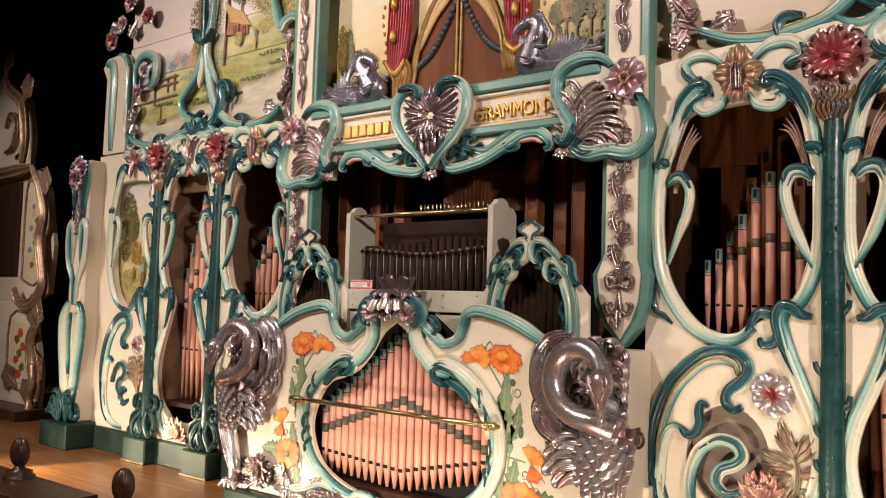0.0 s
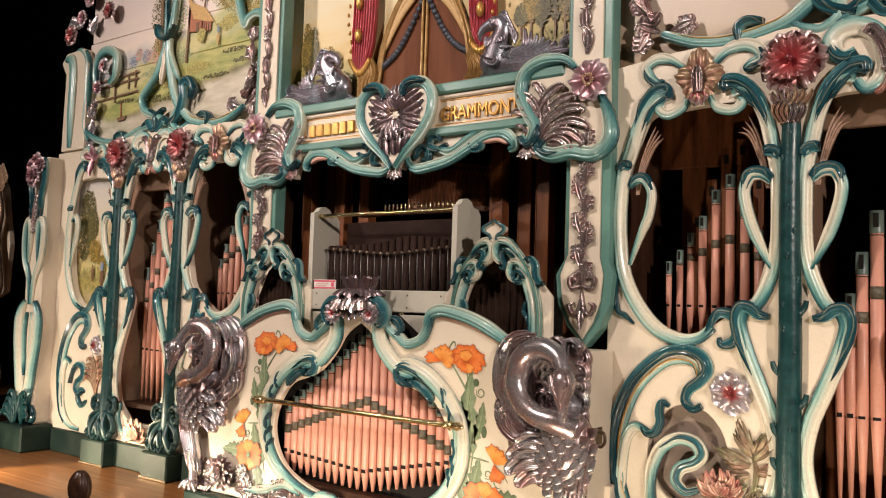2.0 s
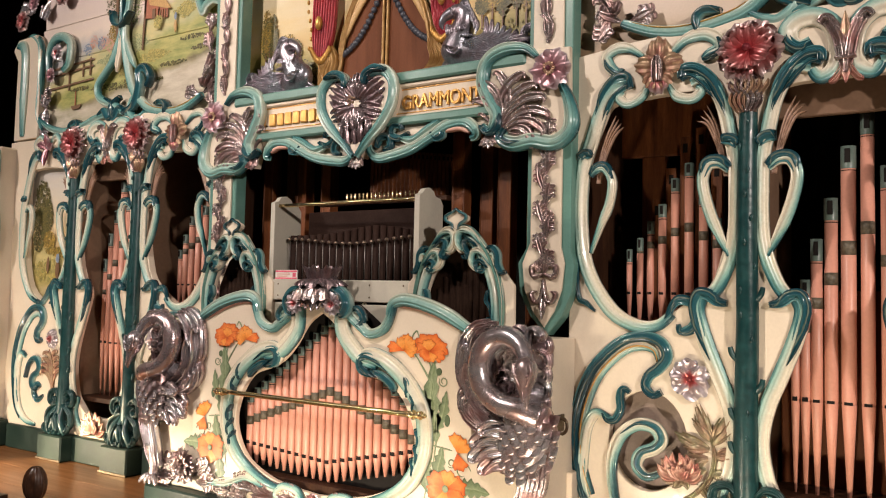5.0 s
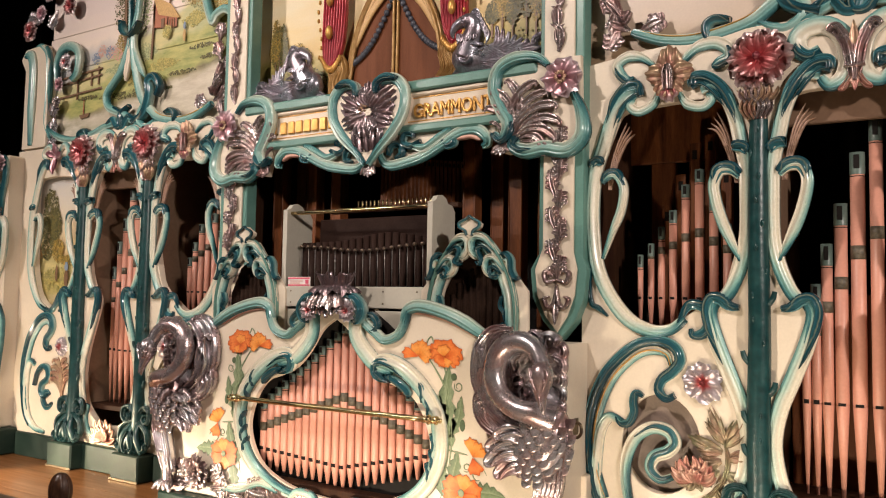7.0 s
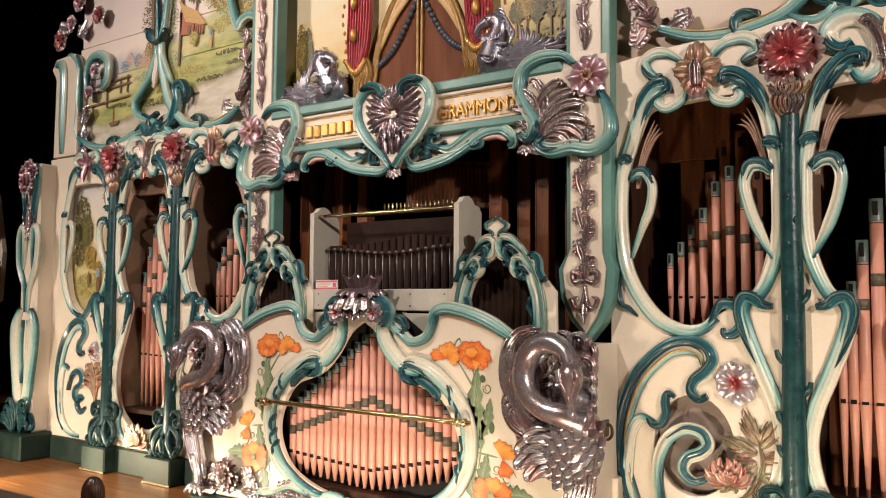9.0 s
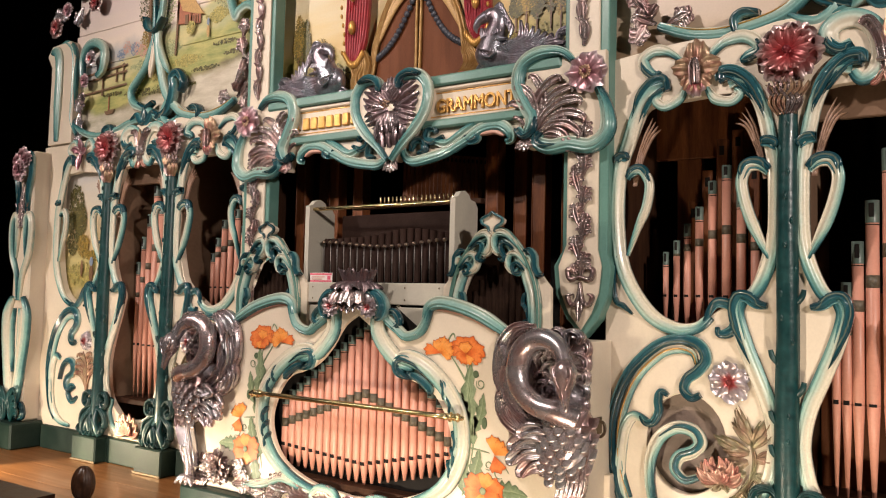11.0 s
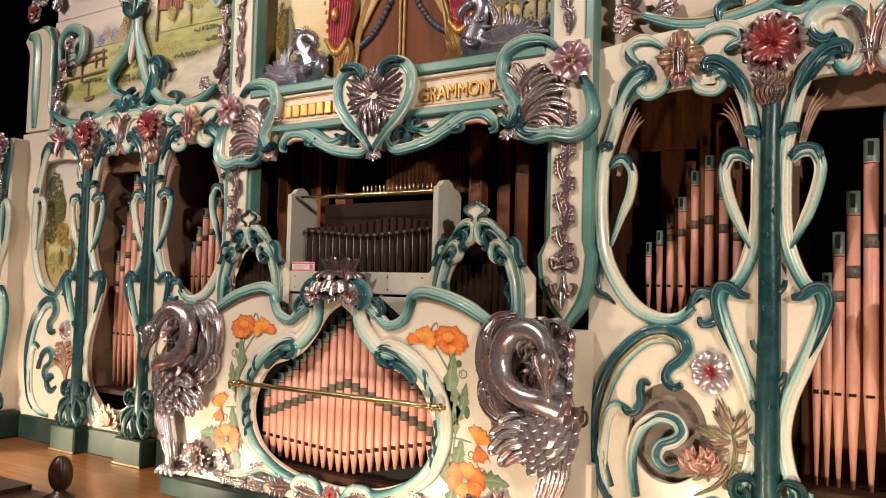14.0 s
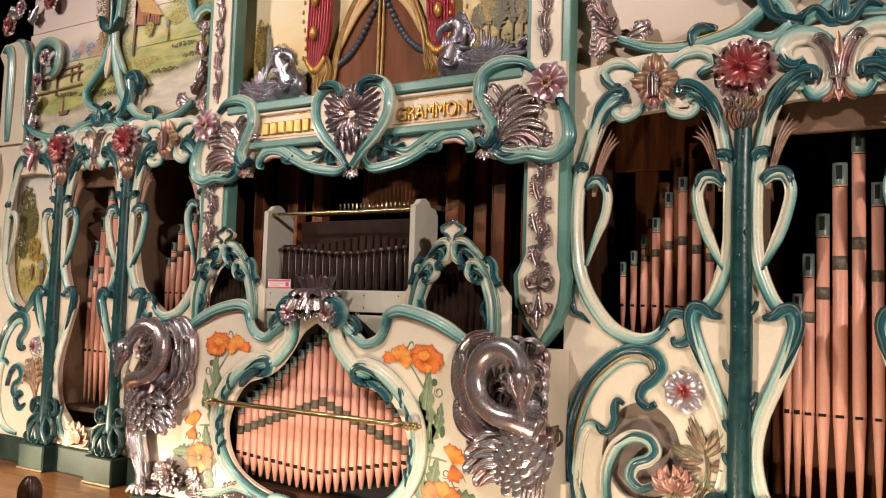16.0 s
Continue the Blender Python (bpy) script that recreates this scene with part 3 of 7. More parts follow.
def strokes(name, spots, y, mat, parent, n=40, seed=0, size=0.014, label=""):
    """Many small brush dabs over ellipses (x, z, rx, rz), as one layer of paint."""
    rng = random.Random(seed)
    g = Geo()
    size *= 0.45
    for i in range(n * 4):
        cx, cz, rx, rz = spots[i % len(spots)]
        r, a = math.sqrt(rng.random()), rng.uniform(0, 6.283)
        x, z, s = cx + rx * r * math.cos(a), cz + rz * r * math.sin(a), size * rng.uniform(0.6, 1.5)
        k = rng.randint(6, 9)
        yy = y - 0.0012 * rng.random()
        ring = [(x + s * rng.uniform(0.7, 1.2) * math.cos(6.283 * j / k), z + 0.8 * s * rng.uniform(0.7, 1.2) * math.sin(6.283 * j / k)) for j in range(k)]
        g.add([(a0, yy + 0.0002, b0) for a0, b0 in ring] + [(x, yy, z)], [(j, (j + 1) % k, k) for j in range(k)])
    return tagged(g.done(name, mat, parent, label), kind="stuff")

# ---- the setting ----
def place():
    floor = thing("floor", "varnished orange-brown wooden stage floor", "floor", kind="structure")
    for i in range(39):
        y0 = -7.0 + i * 0.24
        box(-8, 5.5, y0, y0 + 0.239, -0.10, -0.06, e=0.0008).done("plank", M_FLOOR, floor, smooth=False)
    for nm, b in (("wall_north", (-8, 5.5, 2.3, 2.4, -0.1, 4.4)), ("wall_south", (-8, 5.5, -7.1, -7.0, -0.1, 4.4)), ("wall_west", (-8.1, -8, -7.0, 2.3, -0.1, 4.4)), ("wall_east", (5.5, 5.6, -7.0, 2.3, -0.1, 4.4))):
        tagged(box(*b).done(nm, M_DRAPE, smooth=False), "black curtained wall of the dark hall", "wall", kind="structure")
    tagged(box(-8.1, 5.6, -7.1, 2.4, 4.4, 4.5).done("ceiling", M_DRAPE, smooth=False), "black painted ceiling of the hall", "ceiling", kind="structure")
    # folds of the black drape beyond the organ
    cur = thing("stage_curtain", "black cloth stage curtain hanging in folds", "curtain", -5, 1.9)
    g = Geo()
    pts = [(-7.9 + 0.05 * i, 1.95 + 0.045 * math.sin(i * 1.1) + 0.02 * math.sin(i * 2.7)) for i in range(110)]
    g.add([(x, y, z) for x, y in pts for z in (-0.06, 4.3)], [(2 * i, 2 * i + 2, 2 * i + 3, 2 * i + 1) for i in range(109)])
    g.done("cloth", M_DRAPE, cur)


place()

# ---- organ case behind the front ----


def case():
    c = thing("organ_case", "dark brown wooden organ case behind the painted front", "organ case", 0, 0.5)
    # Black board stands in for the unlit depth of the case.
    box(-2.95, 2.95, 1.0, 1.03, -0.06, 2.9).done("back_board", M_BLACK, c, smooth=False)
    box(-2.95, 2.95, 0.06, 1.0, 0.12, 0.16).done("bottom_board", M_DARKWOOD, c, smooth=False)
    box(-2.95, 2.95, 0.10, 1.0, 1.86, 1.89).done("top_board", M_DARKWOOD, c, smooth=False)
    for s in (1, -1):
        for x, m in ((0.99, M_DARKWOOD), (1.62, M_CASE), (2.17, M_CASE)):
            box(s * x - 0.012, s * x + 0.012, 0.05, 0.62, 0.16, 1.86).done("partition", m, c, smooth=False)
        box(s * 2.93 - 0.02, s * 2.93 + 0.02, 0.05, 1.0, -0.06, 1.86).done("side_board", M_CASE, c, smooth=False)
        # rails and posts inside the inner opening
        box(s * 1.305 - 0.31, s * 1.305 + 0.31, 0.42, 0.45, 1.52, 1.86).done("rail", M_WOOD, c, smooth=False)
        box(s * 1.305 - 0.31, s * 1.305 + 0.31, 0.36, 0.40, 0.78, 0.86).done("rail", M_WOOD, c, smooth=False)
        box(s * 1.14 - 0.05, s * 1.14 + 0.05, 0.42, 0.46, 0.86, 1.52).done("post", M_WOOD, c, smooth=False)
        box(s * 1.9 - 0.26, s * 1.9 + 0.26, 0.10, 0.13, 1.56, 1.86).done("lintel", M_CASE, c, smooth=False)
        box(s * 1.9 - 0.255, s * 1.9 + 0.255, 0.34, 0.36, 0.16, 0.98).done("inner_board", M_STAGE, c, "brown inner board", smooth=False)
        box(s * 1.9 - 0.26, s * 1.9 + 0.26, 0.06, 0.30, 0.27, 0.30).done("pipe_rack", M_DARKWOOD, c, smooth=False)
        box(s * 1.3 - 0.29, s * 1.3 + 0.29, 0.10, 0.34, 0.78, 0.805).done("pipe_rack", M_DARKWOOD, c, smooth=False)


case()


def wood_pipe(x, y, z0, z1, w, group):
    t = thing("wooden_organ_pipe", "square brown stained wooden organ pipe", "organ pipe", x, y, z0, group)
    g = Geo()
    for a, b in ((-1, -0.8), (0.8, 1)):
        box(x + a * w, x + b * w, y - w, y + w, z0, z1, g, 0.002)
    box(x - w * 0.8, x + w * 0.8, y - w * 0.9, y - w * 0.7, z0, z1, g, 0.001)
    box(x - w * 0.8, x + w * 0.8, y + w * 0.7, y + w * 0.9, z0, z1, g, 0.001)
    g.done("body", M_WOOD, t, smooth=False)
    box(x - w * 0.45, x + w * 0.45, y - w * 1.02, y - w * 0.9, z1 - 3.2 * w, z1 - 1.4 * w, e=0).done("tuning_slot", M_BLACK, t, smooth=False)


def lathe(x, y, prof, seg=18, geo=None):
    g = geo or Geo()
    rows = [(x + r * math.cos(2 * math.pi * j / seg), y + r * math.sin(2 * math.pi * j / seg), z) for r, z in prof for j in range(seg)]
    fs = [(i * seg + j, i * seg + (j + 1) % seg, (i + 1) * seg + (j + 1) % seg, (i + 1) * seg + j) for i in range(len(prof) - 1) for j in range(seg)]
    return g.add(rows, fs)


def metal_pipe(x, y, z0, zm, z1, r, zb, group, cap=0.055):
    """A painted pipe: pointed foot, mouth, body, ornament band, notched top."""
    t = thing("organ_pipe", "salmon painted organ pipe with grey-green top and dark ornament band", "organ pipe", x, y, z0, group)
    lathe(x, y, [(0.001, z0), (r * 0.30, z0), (r * 0.99, zm - 0.008), (r * 0.99, zm - 0.004), (0.001, zm - 0.004)]).done("foot", M_PIPE, t)
    body = lathe(x, y, [(r * 0.9, zm - 0.004), (r, zm + 0.002), (r, z1 - cap), (r * 0.9, z1 - cap)]).done("body", M_PIPE, t)
    mh = 0.009 if r < 0.0186 and z0 < 0.4 else 0.004
    # Black blocks put the shade of the hollow mouth and slot into colour.
    box(x - r * 0.55, x + r * 0.55, y - r * 1.03, y - r * 0.3, zm - 0.006, zm + mh, e=0.001).done("mouth", M_BLACK, t, smooth=False)
    lathe(x, y, [(r * 1.04, z1 - cap), (r * 1.04, z1), (r * 0.9, z1), (r * 0.9, z1 - cap)]).done("top_collar", M_CAP, t)
    lathe(x, y, [(r * 1.02, z1 - cap - 0.008), (r * 1.02, z1 - cap - 0.005)]).done("ring_line", M_BLACK, t)
    box(x - r * 0.38, x + r * 0.38, y - r * 1.10, y - r * 0.4, z1 - cap * 0.75, z1 - cap * 0.12, e=0.001).done("tuning_slot", M_BLACK, t, smooth=False)
    if zb:
        bd = lathe(x, y, [(r * 1.0, zb - r), (r * 1.025, zb - r), (r * 1.025, zb + r), (r * 1.0, zb + r)]).done("band", M_PIPEBAND, t)
        g = Geo()
        for dx, dz in ((0.38, 0), (-0.38, 0), (0, 0.38), (0, -0.38)):
            ball(x + dx * r, y - r * 0.99, zb + dz * r, r * 0.27, r * 0.16, r * 0.27, g, seg=8)
        for e in (-0.85, 0.85):
            lathe(x, y, [(r * 1.035, zb + e * r - r * 0.06), (r * 1.035, zb + e * r + r * 0.06)], geo=g)
        g.done("rosette", M_BANDGOLD, bd)


def pipes():
    # the lower centre opening: tallest in the middle
    for k in range(-11, 12):
        a = abs(k)
        x = k * 0.0415
        top = 0.825 - 0.0318 * a
        zm = 0.236 + (0.0028 if k < 0 else 0.0092) * a
        metal_pipe(x, -0.225, zm - 0.085, zm, top, 0.0185, 0.525 - 0.0148 * a, "pipes in the lower centre opening", 0.036)
    for s in (1, -1):
        xs = (1.120, 1.162, 1.203, 1.248, 1.297, 1.349, 1.402, 1.451, 1.49)
        zs = (1.125, 1.168, 1.232, 1.294, 1.390, 1.445, 1.335, 1.235, 1.15)
        for i, (x, z) in enumerate(zip(xs, zs)):
            metal_pipe(s * x, 0.2, 0.80, 0.958, z, 0.0110 + 0.0012 * min(i, 8 - i + 3), 0.958 + 0.10 + (z - 0.958) * 0.30, "pipes in the inner side openings", 0.05)
        xs = (1.725, 1.757, 1.792, 1.836, 1.889, 1.946, 2.002, 2.052, 2.095)
        zs = (0.90, 1.012, 1.149, 1.285, 1.456, 1.565, 1.385, 1.25, 1.10)
        for i, (x, z) in enumerate(zip(xs, zs)):
            metal_pipe(s * x, 0.15, 0.30, 0.61, z, 0.0145 + 0.0022 * min(i, 8 - i), 0.61 + (z - 0.61) * 0.60, "pipes in the outer side openings", 0.075)
        for i, x in enumerate((1.19, 1.245, 1.30, 1.36, 1.42)):
            wood_pipe(s * x, 0.33, 0.80, (1.33, 1.45, 1.57, 1.60, 1.47)[i], 0.020, "wooden pipes in the inner side openings")
    for i in range(15):
        x = -0.80 + i * 0.115
        if not -0.42 < x < 0.30:
            wood_pipe(x, 0.20 + 0.05 * (i % 2), 0.80, 1.84, 0.032, "wooden pipes in the centre opening")
    for i in range(22):
        wood_pipe(-0.16 + i * 0.0225, 0.22, 1.36, 1.62 - 0.003 * i, 0.0095, "small wooden pipes above the glockenspiel")


pipes()

# ---- side wings ----
OVAL1 = [(1.032, 1.442), (1.017, 1.336), (1.014, 1.188), (1.029, 1.083), (1.07, 0.979), (1.125, 0.898), (1.199, 0.85), (1.261, 0.846), (1.311, 0.868), (1.37, 0.905), (1.475, 0.985), (1.512, 1.08), (1.534, 1.175), (1.549, 1.308), (1.545, 1.443), (1.527, 1.541), (1.493, 1.613), (1.455, 1.66), (1.327, 1.665), (1.235, 1.66), (1.151, 1.655), (1.107, 1.636), (1.075, 1.566)]
GAPH = [(1.76, 1.655), (1.715, 1.63), (1.675, 1.53), (1.655, 1.40), (1.65, 1.15), (1.70, 0.99), (1.755, 0.93), (1.765, 0.88), (1.74, 0.80), (1.70, 0.69), (1.665, 0.58), (1.65, 0.47), (1.665, 0.37), (1.69, 0.30), (1.74, 0.25), (1.82, 0.20)]
OVAL3 = [(2.31, 1.62), (2.27, 1.50), (2.25, 1.40), (2.25, 1.15), (2.28, 1.0), (2.34, 0.90), (2.50, 0.845), (2.642, 0.93), (2.70, 1.10), (2.71, 1.258), (2.714, 1.60), (2.60, 1.65), (2.45, 1.65)]


def wing():
    w = thing("organ_wing", "cream painted organ side front with openings and teal scrolls", "organ front", 1.9, 0, 0)
    gap = GAPH + [(3.805 - x, z) for x, z in reversed(GAPH)]
    hole = [(1.262 + 0.142 * math.cos(a), 0.435 + 0.175 * math.sin(a)) for a in np.linspace(0, 2 * math.pi, 30)[:-1]]
    outline = [(0.957, 0.08), (2.93, 0.08), (2.93, 1.84), (2.62, 1.84), (2.2, 1.875), (1.9, 1.90), (1.60, 1.90), (1.2, 1.875), (0.957, 1.845)]
    board("panel", outline, [[tuple(p) for p in glide(OVAL1, 3, True)], [tuple(p) for p in glide(gap, 2, True)], [tuple(p) for p in glide(OVAL3, 3, True)], hole], 0.004, 0.045, M_CREAM, w)
    board("round_backing", [(1.262 + 0.16 * math.cos(a), 0.435 + 0.19 * math.sin(a)) for a in np.linspace(0, 2 * math.pi, 30)[:-1]], [], 0.056, 0.07, M_ROUND, w, "mauve-grey board behind a round opening")
    Y = 0.004

    def sc(pts, width, mat=M_BAND, flip=False, taper=(0.45, 0.35), depth=0.022, name="scroll", groove=0.25):
        return ribbon(pts, Y, width, depth, 6, taper, flip, groove=groove).done(name, mat, w)
    stem = [(1.182, 1.726), (1.133, 1.718), (1.096, 1.669), (1.064, 1.588), (1.038, 1.505), (1.016, 1.443), (1.004, 1.337), (1.005, 1.189), (1.025, 1.062), (1.074, 0.958), (1.146, 0.874), (1.23, 0.837), (1.301, 0.844), (1.35, 0.885)]
    sc(stem, 0.024, flip=True, taper=(0.8, 0.6))
    sc([(1.33, 0.865), (1.352, 0.915), (1.379, 0.935), (1.422, 0.922), (1.437, 0.878), (1.418, 0.836), (1.38, 0.826), (1.372, 0.85)], 0.016, M_DEEP)
    sc([(1.19, 1.70), (1.175, 1.745), (1.133, 1.742), (1.088, 1.69), (1.058, 1.61)], 0.016, M_DEEP, True, (0.8, 0.1), 0.03)
    sc([(1.190, 1.715), (1.16, 1.70), (1.120, 1.665), (1.085, 1.59)], 0.011, M_DEEP, True, (0.8, 0.1), 0.024)
    sc([(1.043, 1.385), (1.065, 1.412), (1.098, 1.412), (1.125, 1.362), (1.115, 1.279), (1.085, 1.207), (1.045, 1.10)], 0.015, flip=True, depth=0.026)
    sc([(1.04, 1.39), (1.07, 1.418), (1.10, 1.415), (1.126, 1.37)], 0.017, M_DEEP, depth=0.030)
    sc([(1.006, 1.104), (0.990, 1.02), (1.0, 0.935), (1.03, 0.915), (1.065, 0.885)], 0.010, M_DEEP)
    sc([(0.995, 1.455), (1.02, 1.472), (1.05, 1.462)], 0.017, M_DEEP, depth=0.036, name="knot")
    for k in range(4):
        ribbon([(1.060 + 0.004 * k, 1.36), (1.068 + 0.006 * k, 1.44), (1.095 + 0.010 * k, 1.53), (1.130 + 0.010 * k, 1.61 - 0.015 * k)], 0.02, 0.0045, 0.012, 4, (0.8, 0.1)).done("reed", M_REED, w, "brown reed stalk")
    # crown over the inner opening
    sc([(1.165, 1.775), (1.145, 1.762), (1.118, 1.782), (1.098, 1.829), (1.138, 1.857), (1.192, 1.847), (1.25, 1.80)], 0.018, flip=True)
    sc([(1.168, 1.77), (1.14, 1.765), (1.112, 1.79), (1.095, 1.82)], 0.015, M_DEEP, depth=0.028)
    sc([(1.33, 1.79), (1.387, 1.85), (1.455, 1.862), (1.502, 1.835), (1.508, 1.80), (1.474, 1.79), (1.45, 1.775)], 0.020, flip=True)
    sc([(1.50, 1.842), (1.51, 1.80), (1.475, 1.784), (1.45, 1.772)], 0.015, M_DEEP, depth=0.028)
    sc([(1.262, 1.72), (1.235, 1.668), (1.183, 1.645), (1.15, 1.668), (1.165, 1.69)], 0.016)
    sc([(1.330, 1.70), (1.362, 1.652), (1.416, 1.638), (1.445, 1.662), (1.43, 1.68)], 0.016, flip=True)
    # lower panel scrolls
    big = [(1.315, 0.612), (1.285, 0.598), (1.258, 0.625), (1.270, 0.664), (1.308, 0.695), (1.335, 0.738), (1.311, 0.786), (1.241, 0.802), (1.158, 0.774), (1.062, 0.68), (1.008, 0.563), (0.987, 0.438), (1.0, 0.317), (1.034, 0.20), (1.10, 0.13)]
    sc(big, 0.017, M_DEEP, False, (0.6, 0.6), 0.030)
    inner = [(1.300, 0.715), (1.285, 0.755), (1.23, 0.768), (1.165, 0.742), (1.085, 0.66), (1.035, 0.55), (1.015, 0.438), (1.026, 0.317), (1.06, 0.22)]
    sc(inner, 0.016, M_BAND, False, (0.3, 0.6), 0.016)
    ribbon(inner, 0.003, 0.004, 0.018, 6).done("pinstripe", M_GOLD, w, "gold pinstripe")
    sc([(1.201, 0.60), (1.176, 0.612), (1.165, 0.58), (1.168, 0.54), (1.149, 0.502), (1.118, 0.497), (1.10, 0.52)], 0.013, M_DEEP, depth=0.03)
    sc([(1.13, 0.50), (1.075, 0.515), (1.042, 0.474), (1.028, 0.402), (1.023, 0.279), (1.05, 0.18)], 0.018, M_BAND, flip=True)
    s3 = [(1.313, 0.33), (1.264, 0.312), (1.229, 0.345), (1.243, 0.389), (1.293, 0.414), (1.316, 0.446), (1.293, 0.484), (1.232, 0.491), (1.171, 0.449), (1.14, 0.375), (1.136, 0.295), (1.152, 0.20)]
    sc(s3, 0.020, M_BAND, False, (0.5, 0.7), 0.03)
    ribbon([(p[0] + 0.004, p[1] + 0.006) for p in s3[:9]], -0.006, 0.011, 0.026, 6).done("scroll", M_DEEP, w)
    sc([(1.47, 0.20), (1.43, 0.225), (1.39, 0.20), (1.41, 0.16), (1.46, 0.14)], 0.016, M_DEEP)
    # flower, spray and water lily
    flower(1.416, -0.004, 0.663, 0.072, 6, layers=1, cup=0.34, ruffle=0.10, seed=4, wide=1.16, ribs=2, notch=0.10).done("flower", M_PINKSIL, w, "silver five-petalled flower with red heart")
    g = Geo()
    ribbon([(1.36, 0.235), (1.43, 0.275), (1.478, 0.33), (1.497, 0.40), (1.485, 0.47)], Y, 0.009, 0.02, geo=g, groove=0.2)
    for bx, bz, dg, L, W in ((1.485, 0.46, 112, 0.12, 0.024), (1.490, 0.45, 62, 0.11, 0.024), (1.478, 0.43, 160, 0.11, 0.026), (1.497, 0.41, 22, 0.075, 0.020), (1.475, 0.40, 190, 0.10, 0.024), (1.490, 0.36, -20, 0.070, 0.020), (1.468, 0.36, 175, 0.075, 0.02), (1.45, 0.31, -35, 0.07, 0.02)):
        r = radians(dg)
        petal(g, (bx, bz), r, L * 1.12, W * 1.05, Y - 0.004, 0.22, 4, 0.10, 0.30, ph=dg, A=9)
        petal(g, (bx, bz), r + (0.35 if dg > 90 else -0.35), L * 0.75, W * 0.7, Y - 0.010, 0.25, 3, 0.09, 0.30, ph=dg)
    g.done("leaf_spray", M_SPRAY, w, "green-silver carved leaf spray with rose tips")
    for k in range(11):
        a = math.pi * (0.02 + 0.96 * k / 10)
        frond((1.388, 0.328), (1.388 + 0.078 * math.cos(a), 0.345 + 0.070 * math.sin(a)), Y - 0.014 - 0.008 * (k % 2), 0.015, None, 0.12 * (1 if k > 5 else -1), 0.024).done("lily_petal", M_LOTUS, w, "bronze-red carved lily petal")
    for k in range(5):
        a = math.pi * (0.2 + 0.6 * k / 4)
        frond((1.388, 0.325), (1.388 + 0.045 * math.cos(a), 0.335 + 0.042 * math.sin(a)), Y - 0.034, 0.013, None, 0.0, 0.022).done("lily_petal", M_LOTUS, w, "bronze-red carved lily petal")
    for k in range(4):
        a = math.pi * (1.1 + 0.8 * k / 3)
        frond((1.388, 0.33), (1.388 + 0.065 * math.cos(a), 0.325 + 0.035 * math.sin(a)), Y - 0.012, 0.012, None, 0.1, 0.02).done("lily_leaf", M_SPRAY, w)
    # orchid
    for k, (dg, L, W) in enumerate(((90, 0.105, 0.042), (172, 0.088, 0.036), (8, 0.088, 0.036), (130, 0.06, 0.024), (50, 0.06, 0.024))):
        petal(Geo(), (1.300, 1.765), radians(dg), L, W * 1.2, -0.014 - 0.004 * (k % 2), 0.35, 3, 0.035, 0.3, ph=k).done("orchid_petal", M_BRONZE, w, "gold and copper carved orchid petal")
    ribbon([(1.299, 1.800), (1.299, 1.765), (1.300, 1.73), (1.301, 1.705)], -0.028, 0.017, 0.034, 6, (0.4, 0.8), groove=0.5).done("orchid_throat", M_SILVER, w, "silver orchid throat")
    for k, dg in enumerate((225, 270, 315)):
        petal(Geo(), (1.301, 1.735), radians(dg), 0.075 if k == 1 else 0.062, 0.040, -0.026, 0.35, 3, 0.04, 0.3, ph=2 * k).done("orchid_lip", M_RED if k == 1 else M_BRONZE, w, "copper-red ruffled orchid lip")
    # crown over the outer pipe gap
    for m in (1, -1):
        f = (lambda p: p) if m > 0 else (lambda p: (3.805 - p[0], p[1]))
        c = [f(p) for p in [(1.80, 1.785), (1.765, 1.77), (1.735, 1.792), (1.730, 1.832), (1.762, 1.862), (1.82, 1.862), (1.869, 1.817), (1.885, 1.741), (1.868, 1.685), (1.827, 1.662), (1.80, 1.69)]]
        sc(c, 0.027, M_BAND, m < 0, (0.6, 0.5))
        sc([f(p) for p in [(1.80, 1.782), (1.765, 1.768), (1.735, 1.788), (1.727, 1.815)]], 0.016, M_DEEP, m < 0, depth=0.03)
    for m in (1, -1):
        ribbon([(1.9025 + m * q, z) for q, z in ((0.004, 1.665), (0.010, 1.72), (0.020, 1.78), (0.042, 1.83), (0.060, 1.848), (0.074, 1.835))], -0.006, 0.017, 0.030, 6, (0.45, 0.7), groove=0.35, flip=m < 0).done("palmette_lobe", M_SILVER, w, "silver palmette lobe with rose tint")
        ribbon([(1.9025 + m * q, z) for q, z in ((0.004, 1.70), (0.018, 1.67), (0.034, 1.648), (0.050, 1.640))], -0.004, 0.011, 0.020, 5, (0.6, 0.4), groove=0.3).done("palmette_lobe", M_LOTUS, w)
    frond((1.9025, 1.70), (1.9025, 1.86), -0.002, 0.016, None, 0.0, 0.026).done("palmette_bud", M_BRONZE, w, "bronze bud")
    frond((1.9025, 1.70), (1.9025, 1.63), -0.006, 0.011, None, 0.0, 0.018).done("palmette_lobe", M_LOTUS, w)
    ribbon([(1.872, 1.716), (1.9025, 1.710), (1.933, 1.716)], -0.012, 0.008, 0.022, 5, (0.8, 0.8)).done("palmette_tie", M_SILVER, w)
    # lily basket under the outer pipes
    sc([(1.70, 0.26), (1.72, 0.30), (1.70, 0.22), (1.74, 0.14), (1.82, 0.11), (1.9025, 0.105)], 0.02, M_BAND)
    sc([(2.105, 0.26), (2.085, 0.30), (2.105, 0.22), (2.065, 0.14), (1.985, 0.11), (1.9025, 0.105)], 0.02, M_BAND, True)
    g = Geo()
    for k in range(15):
        a = math.pi * (0.03 + 0.94 * (k % 8) / 7)
        L = 0.115 if k < 8 else 0.075
